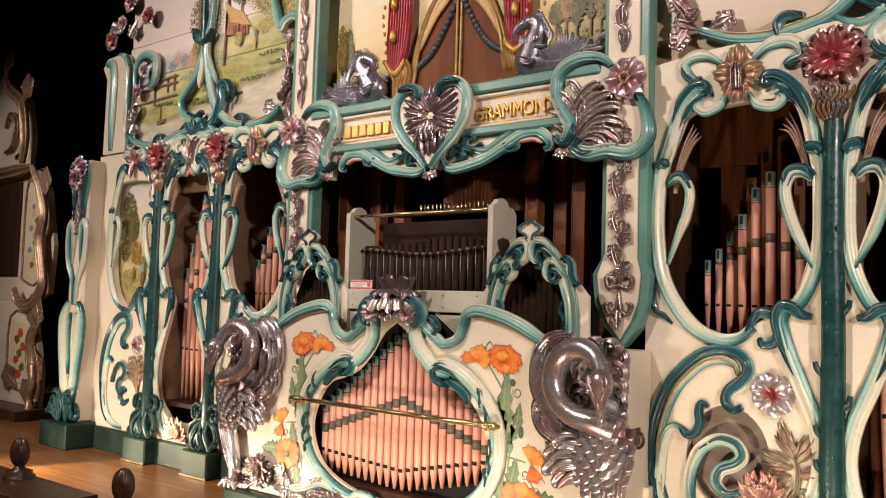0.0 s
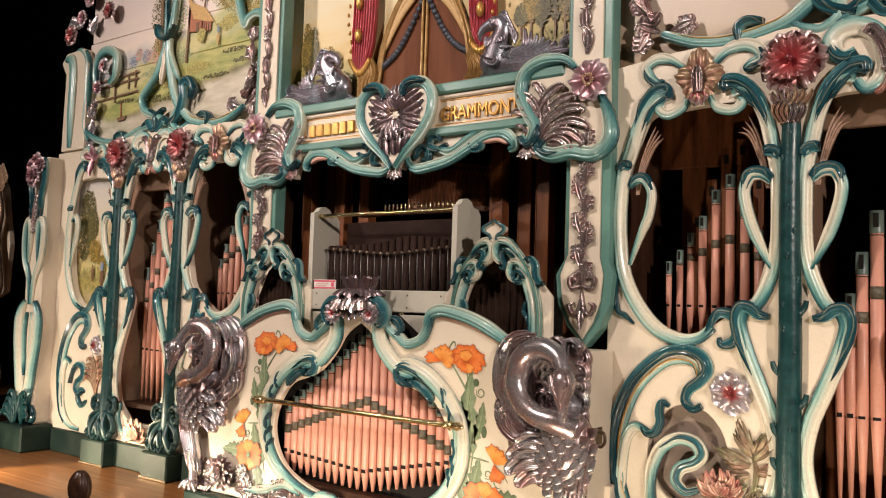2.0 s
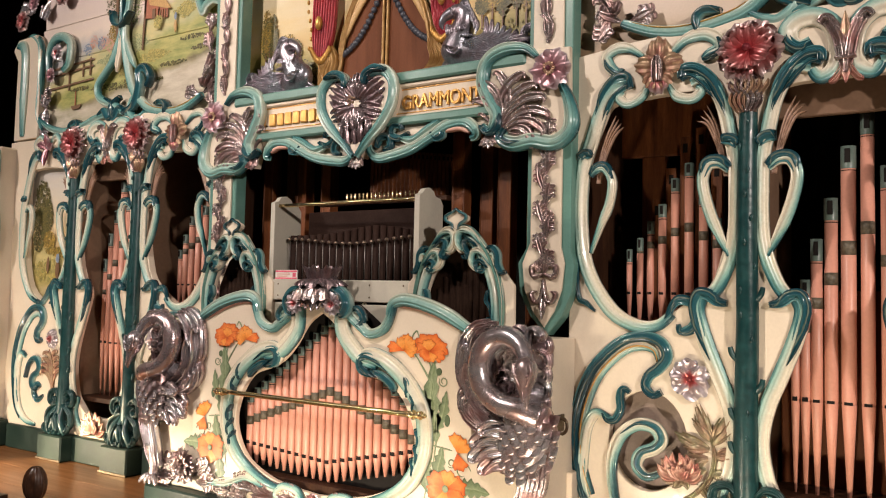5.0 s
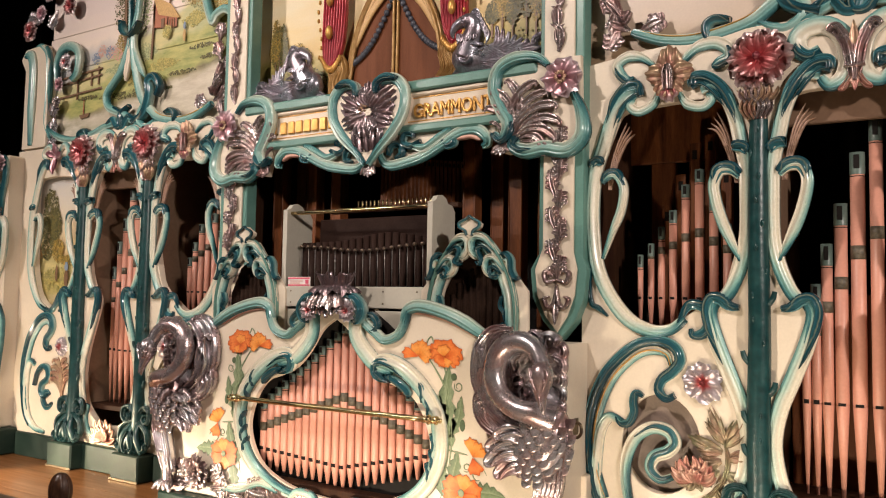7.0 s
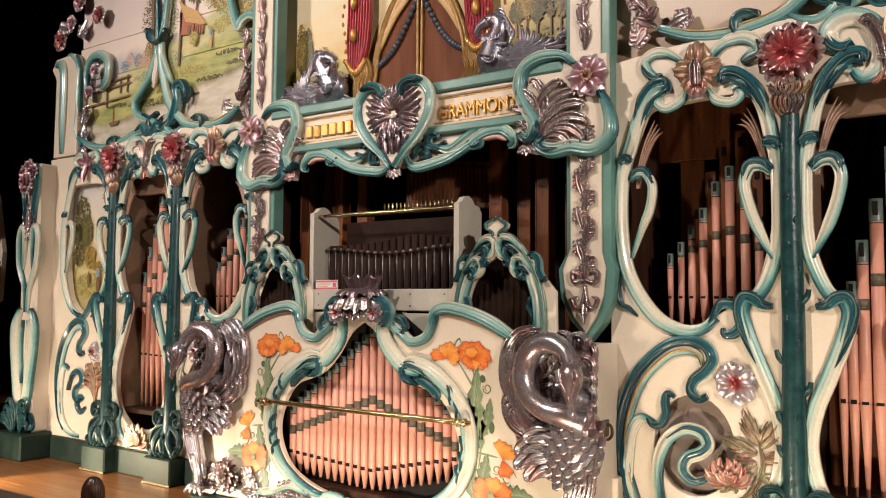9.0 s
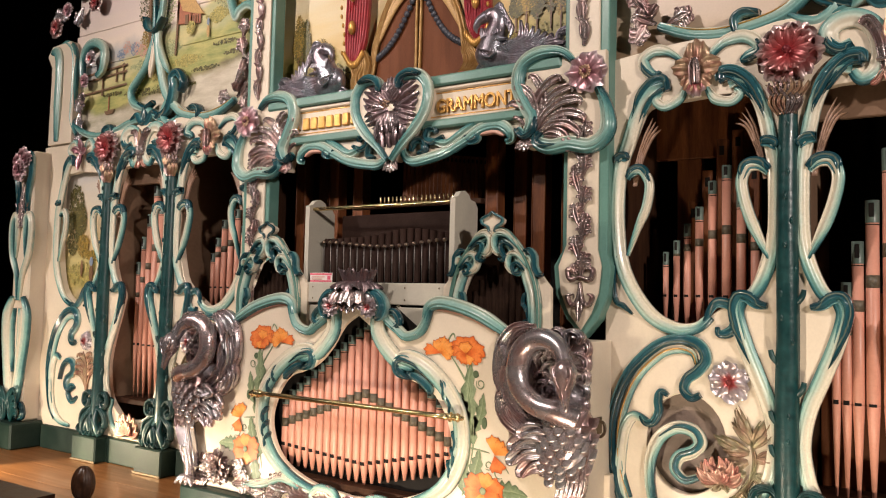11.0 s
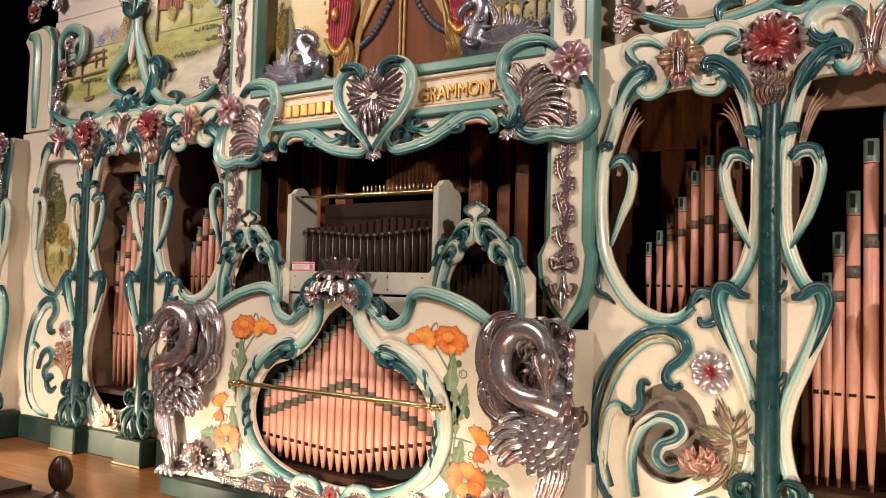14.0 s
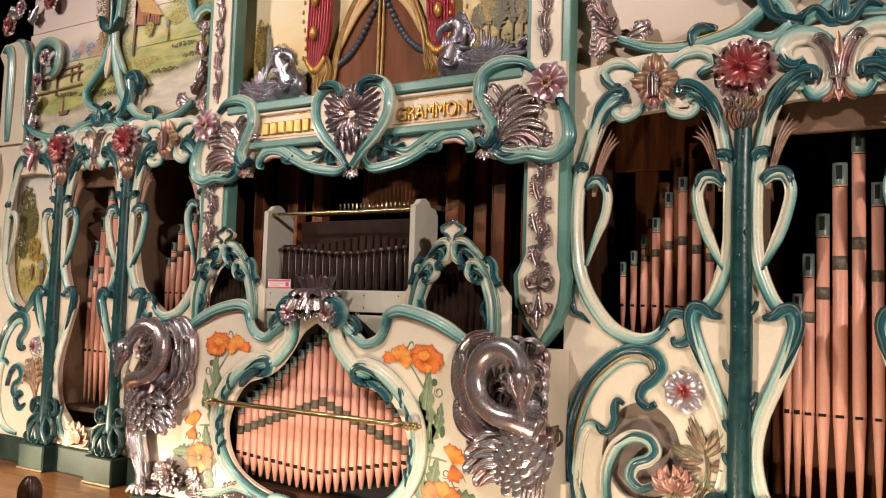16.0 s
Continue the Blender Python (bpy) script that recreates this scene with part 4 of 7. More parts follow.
        frond((1.9025, 0.125), (1.9025 + L * math.cos(a), 0.13 + L * 0.95 * math.sin(a)), -0.008 - 0.016 * (k // 8), 0.022, None, 0.1 * (1 if a > 1.57 else -1), 0.022).done("lily_petal", M_LOTUS, w, "rose-bronze carved lily petal")
    # outer opening: end stem and lower scrolls
    e = lambda pts: [(2.735 - (p[0] - 1.005) * 0.85, p[1]) for p in pts]
    sc(e(stem[:12]), 0.024, taper=(0.8, 0.6))
    sc(e([(1.19, 1.70), (1.175, 1.745), (1.133, 1.742), (1.088, 1.69), (1.058, 1.61)]), 0.016, M_DEEP, False, (0.8, 0.1), 0.03)
    sc(e([(1.043, 1.385), (1.065, 1.412), (1.098, 1.412), (1.125, 1.362), (1.115, 1.279), (1.085, 1.207), (1.045, 1.10)]), 0.015, depth=0.026)
    sc(e([(1.14, 0.87), (1.28, 0.83), (1.35, 0.87), (1.40, 0.93), (1.44, 0.90), (1.43, 0.85), (1.39, 0.83)]), 0.016, M_DEEP, True)
    sc(e([(0.995, 1.455), (1.02, 1.472), (1.05, 1.462)]), 0.017, M_DEEP, depth=0.036, name="knot")
    sc(e(big), 0.018, M_DEEP, True, (0.6, 0.6), 0.030)
    sc(e(inner), 0.022, M_BAND, True, (0.3, 0.6), 0.018)
    sc(e([(1.13, 0.50), (1.075, 0.515), (1.042, 0.474), (1.028, 0.402), (1.03, 0.279), (1.07, 0.18), (1.16, 0.12), (1.28, 0.10)]), 0.024, M_BAND, False)
    sc(e([(1.36, 0.28), (1.30, 0.25), (1.25, 0.29), (1.28, 0.34), (1.33, 0.33)]), 0.016, M_DEEP)
    sc(e(s3[:10]), 0.016, M_DEEP, True, (0.5, 0.7), 0.03)
    flower(2.36, -0.004, 0.62, 0.06, 6, layers=2, cup=0.2, seed=6).done("flower", M_PINKSIL, w, "silver flower with red heart")
    acanthus((2.34, 0.30), 1.45, 0.26, Y, None, 4, 0.014).done("leaf_spray", M_BRONZE, w)
    g = Geo()
    for a, L, ww in ((90, 0.085, 0.022), (165, 0.085, 0.020), (15, 0.085, 0.020), (270, 0.11, 0.022)):
        r = radians(a)
        frond((2.49, 1.77), (2.49 + L * math.cos(r), 1.77 + L * math.sin(r)), -0.012, ww, g, 0.08, 0.025)
    g.done("orchid", M_MAUVE, w, "mauve-silver carved orchid")
    sc([(2.40, 1.75), (2.38, 1.80), (2.42, 1.84), (2.47, 1.80)], 0.017)
    sc([(2.60, 1.75), (2.63, 1.80), (2.58, 1.84), (2.52, 1.80)], 0.017, flip=True)
    # plinth
    for a, b, y in ((0.99, 1.47, -0.02), (1.72, 2.085, -0.03), (2.31, 2.78, -0.02)):
        box(a, b, y, 0.08, -0.06, 0.082, e=0.006).done("plinth", M_PLINTH, w, "dark green plinth", smooth=False)


def pillar(x0):
    """A tree-like column between two openings, with a big flower at its head and looping stems beside it."""
    keep = list(SX)
    a0, b0 = keep
    SX[:] = [a0, a0 * x0 + b0]
    p = thing("tree_column", "dark green carved tree column with red flower and cream-teal stems", "column", 0, -0.03, -0.06, "tree columns of the organ front")
    g = tube([(0.0, -0.012, 0.10), (-0.004, -0.014, 0.3), (-0.005, -0.014, 0.55), (0.0, -0.014, 0.85), (-0.003, -0.014, 1.2), (0.0, -0.012, 1.5), (0.004, -0.010, 1.61)], [0.048, 0.041, 0.039, 0.037, 0.034, 0.031, 0.028], 14)
    rng = random.Random(3)
    for k in range(17):
        z, s = 0.25 + k * 0.08, rng.uniform(-0.028, 0.028)
        ball(s, -0.014 - math.sqrt(max(0.0, 0.036 ** 2 - s * s)) * 0.97, z, 0.006, 0.006, 0.013, g, seg=8)
    g.done("trunk", M_TRUNK, p)
    for s, z in ((-1, 0.76), (1, 0.66), (-1, 0.56), (1, 0.96), (-1, 0.45)):
        tube([(s * 0.03, -0.02, z - 0.02), (s * 0.046, -0.028, z + 0.0), (s * 0.052, -0.03, z + 0.022)], [0.011, 0.010, 0.008], 8).done("cut_branch", M_TRUNK, p)
    for k in range(5):
        x = -0.06 + 0.03 * k
        tube([(x * 0.5, -0.035, 0.24), (x * 0.9 + 0.012 * (-1) ** k, -0.060, 0.175), (x * 1.2, -0.064, 0.125), (x * 1.5, -0.058, 0.088)], [0.012, 0.018, 0.017, 0.012], 8).done("root", M_TRUNK, p)
    for s in (1, -1):
        for sc, ww, yy in (([(0.02, 0.285), (0.055, 0.325), (0.100, 0.315), (0.108, 0.270), (0.080, 0.252), (0.062, 0.272), (0.078, 0.288)], 0.013, -0.02), ([(0.015, 0.25), (0.060, 0.235), (0.105, 0.200), (0.112, 0.150), (0.085, 0.125), (0.062, 0.145), (0.076, 0.165)], 0.014, -0.03), ([(0.01, 0.20), (0.035, 0.155), (0.040, 0.115), (0.020, 0.095), (0.004, 0.110)], 0.011, -0.062), ([(0.05, 0.12), (0.085, 0.100), (0.115, 0.115), (0.110, 0.140)], 0.011, -0.05)):
            ribbon([(s * q[0], q[1]) for q in sc], yy, ww, 0.032, 6, (0.5, 0.5), flip=s < 0, groove=0.35).done("root_scroll", M_TRUNK, p)
    box(-0.115, 0.115, -0.10, 0.06, -0.06, 0.085, e=0.008).done("base", M_PLINTH, p, "dark green base block", smooth=False)
    box(-0.119, 0.119, -0.104, -0.10, -0.058, -0.046, e=0.001).done("base_strip", M_STEEL, p, "pale strip along the foot", smooth=False)
    for s in (1, -1):
        def sc(pts, width, mat=M_BAND, flip=False, taper=(0.45, 0.35), depth=0.024, name="stem", y=0.004, gr=0.25):
            return ribbon([(s * (q[0] - 1.605), q[1]) for q in pts], y, width, depth, 6, taper, flip != (s < 0), groove=gr).done(name, mat, p)
        sc([(1.80, 1.70), (1.76, 1.705), (1.718, 1.665), (1.688, 1.60), (1.668, 1.509), (1.650, 1.416), (1.646, 1.303), (1.648, 1.172), (1.664, 1.079), (1.700, 0.988), (1.735, 0.945)], 0.021, taper=(0.8, 0.9), flip=True)
        sc([(1.83, 1.715), (1.825, 1.745), (1.778, 1.742), (1.725, 1.695), (1.69, 1.62), (1.675, 1.55)], 0.017, M_DEEP, False, (0.8, 0.1), 0.034, "hook")
        sc([(1.832, 1.71), (1.80, 1.72), (1.755, 1.685), (1.715, 1.625)], 0.011, M_DEEP, False, (0.8, 0.1), 0.028, "hook")
        sc([(1.635, 1.462), (1.66, 1.482), (1.692, 1.485)], 0.018, M_DEEP, False, (0.8, 0.8), 0.042, "knot")
        sc([(1.67, 1.375), (1.70, 1.402), (1.738, 1.400), (1.757, 1.345), (1.735, 1.244), (1.698, 1.153), (1.662, 1.08)], 0.017, depth=0.028, name="handle")
        sc([(1.665, 1.385), (1.70, 1.412), (1.742, 1.405), (1.76, 1.345)], 0.019, M_DEEP, False, (0.6, 0.1), 0.033, "handle_cap")
        sc([(1.755, 0.95), (1.772, 0.90), (1.749, 0.808), (1.707, 0.698), (1.664, 0.586), (1.646, 0.476), (1.660, 0.371), (1.69, 0.29), (1.68, 0.20)], 0.023, taper=(0.9, 0.5), flip=True)
        sc([(1.672, 0.925), (1.705, 0.932), (1.735, 0.955), (1.768, 0.955), (1.780, 0.905), (1.755, 0.808), (1.725, 0.73)], 0.018, M_DEEP, False, (0.5, 0.1), 0.036, "hook")
        for k in range(4):
            ribbon([(s * (q[0] - 1.605), q[1]) for q in [(1.675 + 0.004 * k, 1.36), (1.69 + 0.005 * k, 1.44), (1.715 + 0.010 * k, 1.54), (1.75 + 0.011 * k, 1.615 - 0.018 * k)]], 0.022, 0.0045, 0.012, 4, (0.8, 0.1)).done("reed", M_REED, p, "brown reed stalk")
    flower(0.006, -0.015, 1.775, 0.112, 6, layers=2, cup=0.48, ruffle=0.16, seed=9, wide=1.22, ribs=4).done("flower", M_RED, p, "large red flower with silver petal edges")
    for k in range(11):
        x = -0.045 + 0.009 * k
        wv = 0.012 * (1 if k % 2 else -1)
        ribbon([(x * 0.6, 1.565), (x * 0.9 + wv, 1.61), (x * 1.1 - wv, 1.65), (x * 1.5, 1.695 - 0.5 * abs(x))], -0.038 + 0.35 * abs(x), 0.0085, 0.018, 5, (0.5, 0.15), groove=0.5).done("sepal", M_SILVER if k % 2 else M_BRONZE, p, "gold and silver sepal")
    SX[:] = keep


def end_pilaster():
    e = thing("end_pilaster", "cream and teal scrolled end pilaster with mauve flower head", "pilaster", 2.98, -0.1, -0.06)
    box(2.86, 3.05, -0.10, 0.30, 0.10, 1.80, e=0.01).done("core", M_CREAM, e, smooth=False)
    box(2.80, 3.13, -0.20, 0.30, -0.06, 0.10, e=0.01).done("base", M_PLINTH, e, "dark green base block", smooth=False)
    Y = -0.10
    for s in (1, -1):
        def sc(pts, w, mat=M_BAND, d=0.03, flip=False):
            ribbon([(2.955 + s * q[0], q[1]) for q in pts], Y, w, d, 6, flip=flip != (s < 0), groove=0.25).done("scroll", mat, e)
        sc([(0.0, 0.11), (0.035, 0.26), (0.075, 0.46), (0.105, 0.64), (0.105, 0.78), (0.06, 0.87)], 0.036, d=0.04, flip=True)
        sc([(0.02, 0.40), (0.045, 0.56), (0.05, 0.70), (0.03, 0.80)], 0.016, M_BAND)
        for k in range(4):
            frond((0.0 + 2.955 + s * 0.05, 0.10), (2.955 + s * (0.075 + 0.025 * k), 0.30 - 0.045 * k), Y - 0.03 - 0.004 * k, 0.020, None, 0.2 * s, 0.03, curl=-0.2 * s).done("foot_leaf", M_TRUNK, e, "dark green carved leaf")
        sc([(0.01, 0.85), (0.03, 1.0), (0.10, 1.15), (0.115, 1.32), (0.085, 1.39), (0.045, 1.37), (0.045, 1.25), (0.06, 1.12)], 0.020)
        sc([(0.05, 1.40), (0.06, 1.55), (0.085, 1.66), (0.08, 1.75), (0.05, 1.80)], 0.02, M_DEEP)
        sc([(0.03, 0.16), (0.09, 0.20), (0.12, 0.15), (0.08, 0.11)], 0.02, M_DEEP)
    g = Geo()
    flower(2.955, Y - 0.03, 1.68, 0.075, 7, g, seed=11)
    flower(2.905, Y - 0.02, 1.745, 0.055, 6, g, seed=13)
    flower(3.005, Y - 0.02, 1.745, 0.055, 6, g, seed=14)
    flower(2.955, Y - 0.02, 1.78, 0.05, 6, g, seed=12)
    g.done("flower_head", M_MAUVE, e, "mauve-silver carved flowers")
    acanthus((2.955, 1.60), -1.57, 0.30, Y - 0.004, None, 5, 0.010, 0.5).done("leaf_drop", M_SILVER, e)


for sx in (1, -1):
    SX[:] = [sx, 0.0]
    wing()
    pillar(1.605)
    pillar(2.195)
    end_pilaster()
SX[:] = [1.0, 0.0]

# ---- lower centre front with the two swans ----
PT = [(0.0, 0.93), (0.10, 0.905), (0.145, 0.85), (0.19, 0.832), (0.262, 0.779), (0.343, 0.812), (0.376, 0.872), (0.447, 0.896), (0.55, 0.877), (0.675, 0.824), (0.77, 0.79)]
OP = [(0.0, 0.85), (0.074, 0.80), (0.136, 0.712), (0.21, 0.639), (0.296, 0.600), (0.378, 0.570), (0.440, 0.496), (0.475, 0.396), (0.464, 0.312), (0.415, 0.232), (0.337, 0.179), (0.20, 0.135), (0.0, 0.115)]


def front():
    f = thing("swan_front", "cream painted lower organ front with oval pipe opening and poppies", "organ front", 0, -0.3, -0.06)
    top = [tuple(p) for p in glide(PT, 4)] + [(0.985, 0.785), (0.985, 0.03)]
    out = top + [(-x, z) for x, z in reversed(top)][:-1]
    hole = [tuple(p) for p in glide(OP, 4)]
    hole = hole + [(-x, z) for x, z in reversed(hole)][1:-1]
    board("panel", out, [hole], -0.30, -0.275, M_CREAM, f)
    for s in (1, -1):
        box(s * 0.985 - 0.025 * (s > 0), s * 0.985 + 0.025 * (s < 0), -0.274, 0.0, 0.03, 0.785, e=0.003).done("side_panel", M_CREAM, f, smooth=False)
        box(s * 0.995 - 0.012, s * 0.995 + 0.012, -0.06, 0.0, 0.03, 0.30, e=0.003).done("side_batten", M_CREAM, f, smooth=False)
    for a, b, y in ((-0.96, -0.62, -0.274), (0.62, 0.96, -0.274), (-0.62, 0.62, -0.196)):
        box(a, b, y, 0.0, 0.77, 0.784, e=0.002).done("ledge", M_CREAM, f, smooth=False)
    # Black sheet close behind the pipes stands in for the dark interior.
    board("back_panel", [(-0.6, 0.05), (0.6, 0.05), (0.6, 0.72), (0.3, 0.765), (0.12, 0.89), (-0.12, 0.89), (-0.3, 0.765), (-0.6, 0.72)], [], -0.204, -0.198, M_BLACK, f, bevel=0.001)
    box(-1.0, 1.0, -0.36, 0.0, -0.06, 0.03, e=0.008).done("plinth", M_PLINTH, f, "dark green plinth", smooth=False)
    box(-0.46, 0.46, -0.27, -0.18, 0.115, 0.15, e=0.003).done("pipe_rack", M_DARKWOOD, f, smooth=False)
    Y = -0.30
    for s in (1, -1):
        def sc(pts, w, mat=M_BAND, flip=False, taper=(0.5, 0.5), d=0.03, name="scroll", gr=0.25):
            return ribbon([(s * a, b) for a, b in pts], Y, w, d, 6, taper, flip != (s < 0), groove=gr).done(name, mat, f)
        sc([(0.085, 0.90), (0.115, 0.865), (0.120, 0.79), (0.155, 0.735), (0.225, 0.675), (0.30, 0.650)], 0.030, taper=(0.7, 0.3), flip=True)
        sc([(0.135, 0.92), (0.16, 0.85), (0.175, 0.83), (0.22, 0.80), (0.262, 0.775), (0.325, 0.797), (0.358, 0.85), (0.372, 0.89)], 0.017, M_TEALB, True, (0.8, 0.6))
        sc([(0.155, 0.87), (0.20, 0.868), (0.225, 0.835), (0.205, 0.81), (0.185, 0.825)], 0.013, M_DEEP)
        sc([(0.352, 0.84), (0.365, 0.89), (0.41, 0.910), (0.47, 0.905), (0.55, 0.885), (0.62, 0.858), (0.70, 0.815), (0.76, 0.78)], 0.022, M_TEALB, True, (0.6, 0.5))
        ribbon([(s * a, b) for a, b in [(0.40, 0.882), (0.45, 0.880), (0.55, 0.858), (0.66, 0.808)]], Y, 0.006, 0.010).done("pinstripe", M_ROSE, f, "rose painted edge line")
        sc([(0.255, 0.628), (0.225, 0.645), (0.222, 0.675), (0.26, 0.692), (0.33, 0.678), (0.40, 0.637), (0.465, 0.575), (0.512, 0.50), (0.528, 0.402), (0.508, 0.305), (0.447, 0.215), (0.34, 0.150), (0.22, 0.115), (0.12, 0.13)], 0.028, M_BAND, True, (0.5, 0.4))
        sc([(0.30, 0.612), (0.26, 0.620), (0.225, 0.640), (0.222, 0.672), (0.25, 0.688), (0.30, 0.675), (0.36, 0.635)], 0.014, M_DEEP, True, (0.2, 0.1), 0.042)
        sc([(0.275, 0.635), (0.33, 0.615), (0.375, 0.585), (0.385, 0.560)], 0.013, M_DEEP, True, (0.3, 0.2), 0.036)
        for z0, xx in ((0.585, 0.445), (0.53, 0.475), (0.40, 0.500), (0.34, 0.495), (0.29, 0.480)):
            sc([(xx - 0.01, z0 + 0.035), (xx + 0.008, z0), (xx + 0.002, z0 - 0.04)], 0.010, M_DEEP, True, (0.3, 0.2), 0.036, "leaf_tip")
        sc([(0.05, 0.075), (0.10, 0.115), (0.17, 0.120), (0.20, 0.090), (0.17, 0.07)], 0.02, M_BAND)
        sc([(0.28, 0.11), (0.38, 0.14), (0.50, 0.10), (0.62, 0.08)], 0.018, M_BAND, True)
    # rose and leaves at the bottom of the opening
    flower(0.0, Y - 0.012, 0.085, 0.042, 7, layers=2, cup=0.35, seed=44).done("rose", M_RED, f, "rose-silver carved flower")
    for s in (1, -1):
        for bx, bz, dr in ((0.05, 0.07, 0.15), (0.20, 0.085, -0.1), (0.32, 0.09, 0.1)):
            acanthus((s * bx, bz), dr if s > 0 else math.pi - dr, 0.15, Y - 0.004, None, 3, 0.013).done("leaf", M_SILVER, f)
    # carved lily at the top of the opening
    def frill(name, cy, r0, r1, z0, z1, waves, amp, droop, mat, label, ph=0.0):
        n, m = 144, 10
        rows = []
        for i in range(m):
            u = i / (m - 1)
            for j in range(n):
                a = 2 * math.pi * j / n
                sc = abs(math.cos(0.5 * waves * a + ph))
                rr = r0 + (r1 - r0) * u ** 0.8 + 1.3 * amp * u * (sc - 0.6) + 0.16 * amp * u * math.cos(5 * waves * a) 
                z = z0 + (z1 - z0) * u + droop * u * u * u + 1.0 * amp * u * u * (sc - 0.6) + 0.25 * amp * u * math.sin(2.5 * waves * a) + 0.12 * amp * u * math.cos(5 * a)
                rows.append((rr * math.cos(a), cy + 0.62 * rr * math.sin(a), z))
        g = Geo()
        g.add(rows, [(i * n + j, i * n + (j + 1) % n, (i + 1) * n + (j + 1) % n, (i + 1) * n + j) for i in range(m - 1) for j in range(n)])
        g.done(name, mat, f, label)
    frill("lily_crown", Y - 0.005, 0.050, 0.086, 0.952, 1.040, 8, 0.022, -0.010, M_DUSK, "dark silver ruffled lily cup")
    frill("lily_inner_petals", Y - 0.005, 0.035, 0.062, 0.955, 1.022, 9, 0.012, 0.0, M_DUSK, "dark silver inner lily petals", 1.0)
    frill("lily_collar", Y - 0.008, 0.050, 0.118, 0.988, 0.975, 9, 0.018, -0.022, M_DUSK, "silver ruffled lily petals", 2.0)
    frill("lily_skirt", Y - 0.010, 0.055, 0.130, 0.970, 0.935, 8, 0.020, -0.040, M_SILVER, "drooping silver lily petals", 0.5)
    ball(0, Y - 0.005, 0.935, 0.06, 0.05, 0.05, seg=16).done("lily_base", M_SILVER, f)
    for k in range(5):
        frond((-0.04 + 0.02 * k, 0.935), (-0.06 + 0.03 * k, 0.855 + 0.008 * abs(k - 2)), Y - 0.035, 0.018, None, 0.1 * (k - 2) / 2, 0.03).done("calyx_leaf", M_BLUESILVER, f)
    for s in (1, -1):
        ribbon([(s * a, b) for a, b in [(0.06, 0.945), (0.125, 0.935), (0.160, 0.895), (0.148, 0.855), (0.120, 0.840)]], Y - 0.015, 0.019, 0.045, 6, (0.4, 0.5), s > 0, groove=0.2).done("scroll", M_DEEP, f)
        flower(s * 0.100, Y - 0.045, 0.885, 0.043, 7, layers=2, cup=0.6, ruffle=0.25, seed=3, ribs=2).done("rosette", M_PINKSIL, f)
    return f


def poppies(s, seed):
    SX[:] = [s, 0.0]
    t = thing("poppy_painting", "painted orange poppies with green leaves on the cream front", "painting", 0.56, -0.303, 0.5)
    Y = -0.3035
    def stem(pts, w=0.004, mat=M_LEAF, name="stalk"):
        ribbon(pts, -0.3005, w, 0.0025, 6, (0.5, 0.3)).done(name, mat, t)
    stem([(0.46, 0.72), (0.50, 0.67), (0.545, 0.60), (0.565, 0.50), (0.56, 0.40), (0.545, 0.28), (0.52, 0.15)])
    stem([(0.535, 0.69), (0.55, 0.63), (0.565, 0.54), (0.575, 0.42), (0.56, 0.30)])
    stem([(0.55, 0.38), (0.60, 0.375), (0.645, 0.37)], 0.003)
    stem([(0.44, 0.70), (0.455, 0.77), (0.475, 0.795), (0.485, 0.775)], 0.003)
    stem([(0.60, 0.26), (0.66, 0.28), (0.72, 0.24)], 0.003)
    stem([(0.575, 0.655), (0.565, 0.60), (0.57, 0.55)], 0.003)
    def leaf(b, d, L, w, bow=0.0, ph=0.0):
        dv, nv = (math.cos(d), math.sin(d)), (-math.sin(d), math.cos(d))
        rows, vs, fs = [], [], []
        n = 26
        for i in range(n + 1):
            u = i / n
            saw = (u * 5.0 + ph) % 1.0
            hw = w * (0.16 + math.sin(math.pi * u ** 0.85)) * (0.58 + 0.62 * saw) if i < n else 0.0005
            c = bow * math.sin(math.pi * u)
            for j, e in enumerate((1, 0.06, -0.06, -1)):
                lag = -0.05 * L * saw * abs(e)
                rows.append((b[0] + dv[0] * (L * u + lag) + nv[0] * (hw * e + c), -0.3028, b[1] + dv[1] * (L * u + lag) + nv[1] * (hw * e + c)))
                vs.append((0.05, 0.42, 0.58, 0.95)[j])
            if i:
                q = 4 * (i - 1)
                fs += [(q + j, q + j + 1, q + j + 5, q + j + 4) for j in range(3)]
        part("leaf", rows, fs, M_LEAF, t, v=vs)
    leaf((0.552, 0.46), 2.25, 0.20, 0.026, -0.02)
    leaf((0.575, 0.40), 1.62, 0.30, 0.034, 0.02, 0.4)
    leaf((0.572, 0.43), 1.30, 0.16, 0.022, -0.01, 0.7)
    leaf((0.548, 0.20), 1.72, 0.26, 0.026, 0.01)
    leaf((0.555, 0.24), 1.25, 0.15, 0.026, -0.01, 0.3)
    leaf((0.655, 0.235), 0.02, 0.15, 0.030, 0.01, 0.2)
    leaf((0.54, 0.06), 1.35, 0.17, 0.028, 0.0, 0.5)
    # curling tendrils
    for cx, cz, r, turn, a0 in ((0.600, 0.615, 0.020, 1.3, 2.6), (0.640, 0.325, 0.018, 1.2, 4.0), (0.690, 0.300, 0.035, 0.8, 0.2)):
        stem([(cx + r * (1 - 0.6 * q / 8) * math.cos(a0 + 6.283 * turn * q / 8), cz + r * (1 - 0.6 * q / 8) * math.sin(a0 + 6.283 * turn * q / 8)) for q in range(9)], 0.0022, M_LEAF, "tendril")

    def lobe(cx, cz, dg, L, half, k, mat):
        for scale, m, dy in ((1.035, M_OUTLINE, 0.0), (1.0, mat, 0.0004)):
            rows, vs, fs = [], [], []
            n, A = 18, 5
            for i in range(A + 1):
                q = i / A
                for j in range(n + 1):
                    u = 2 * j / n - 1
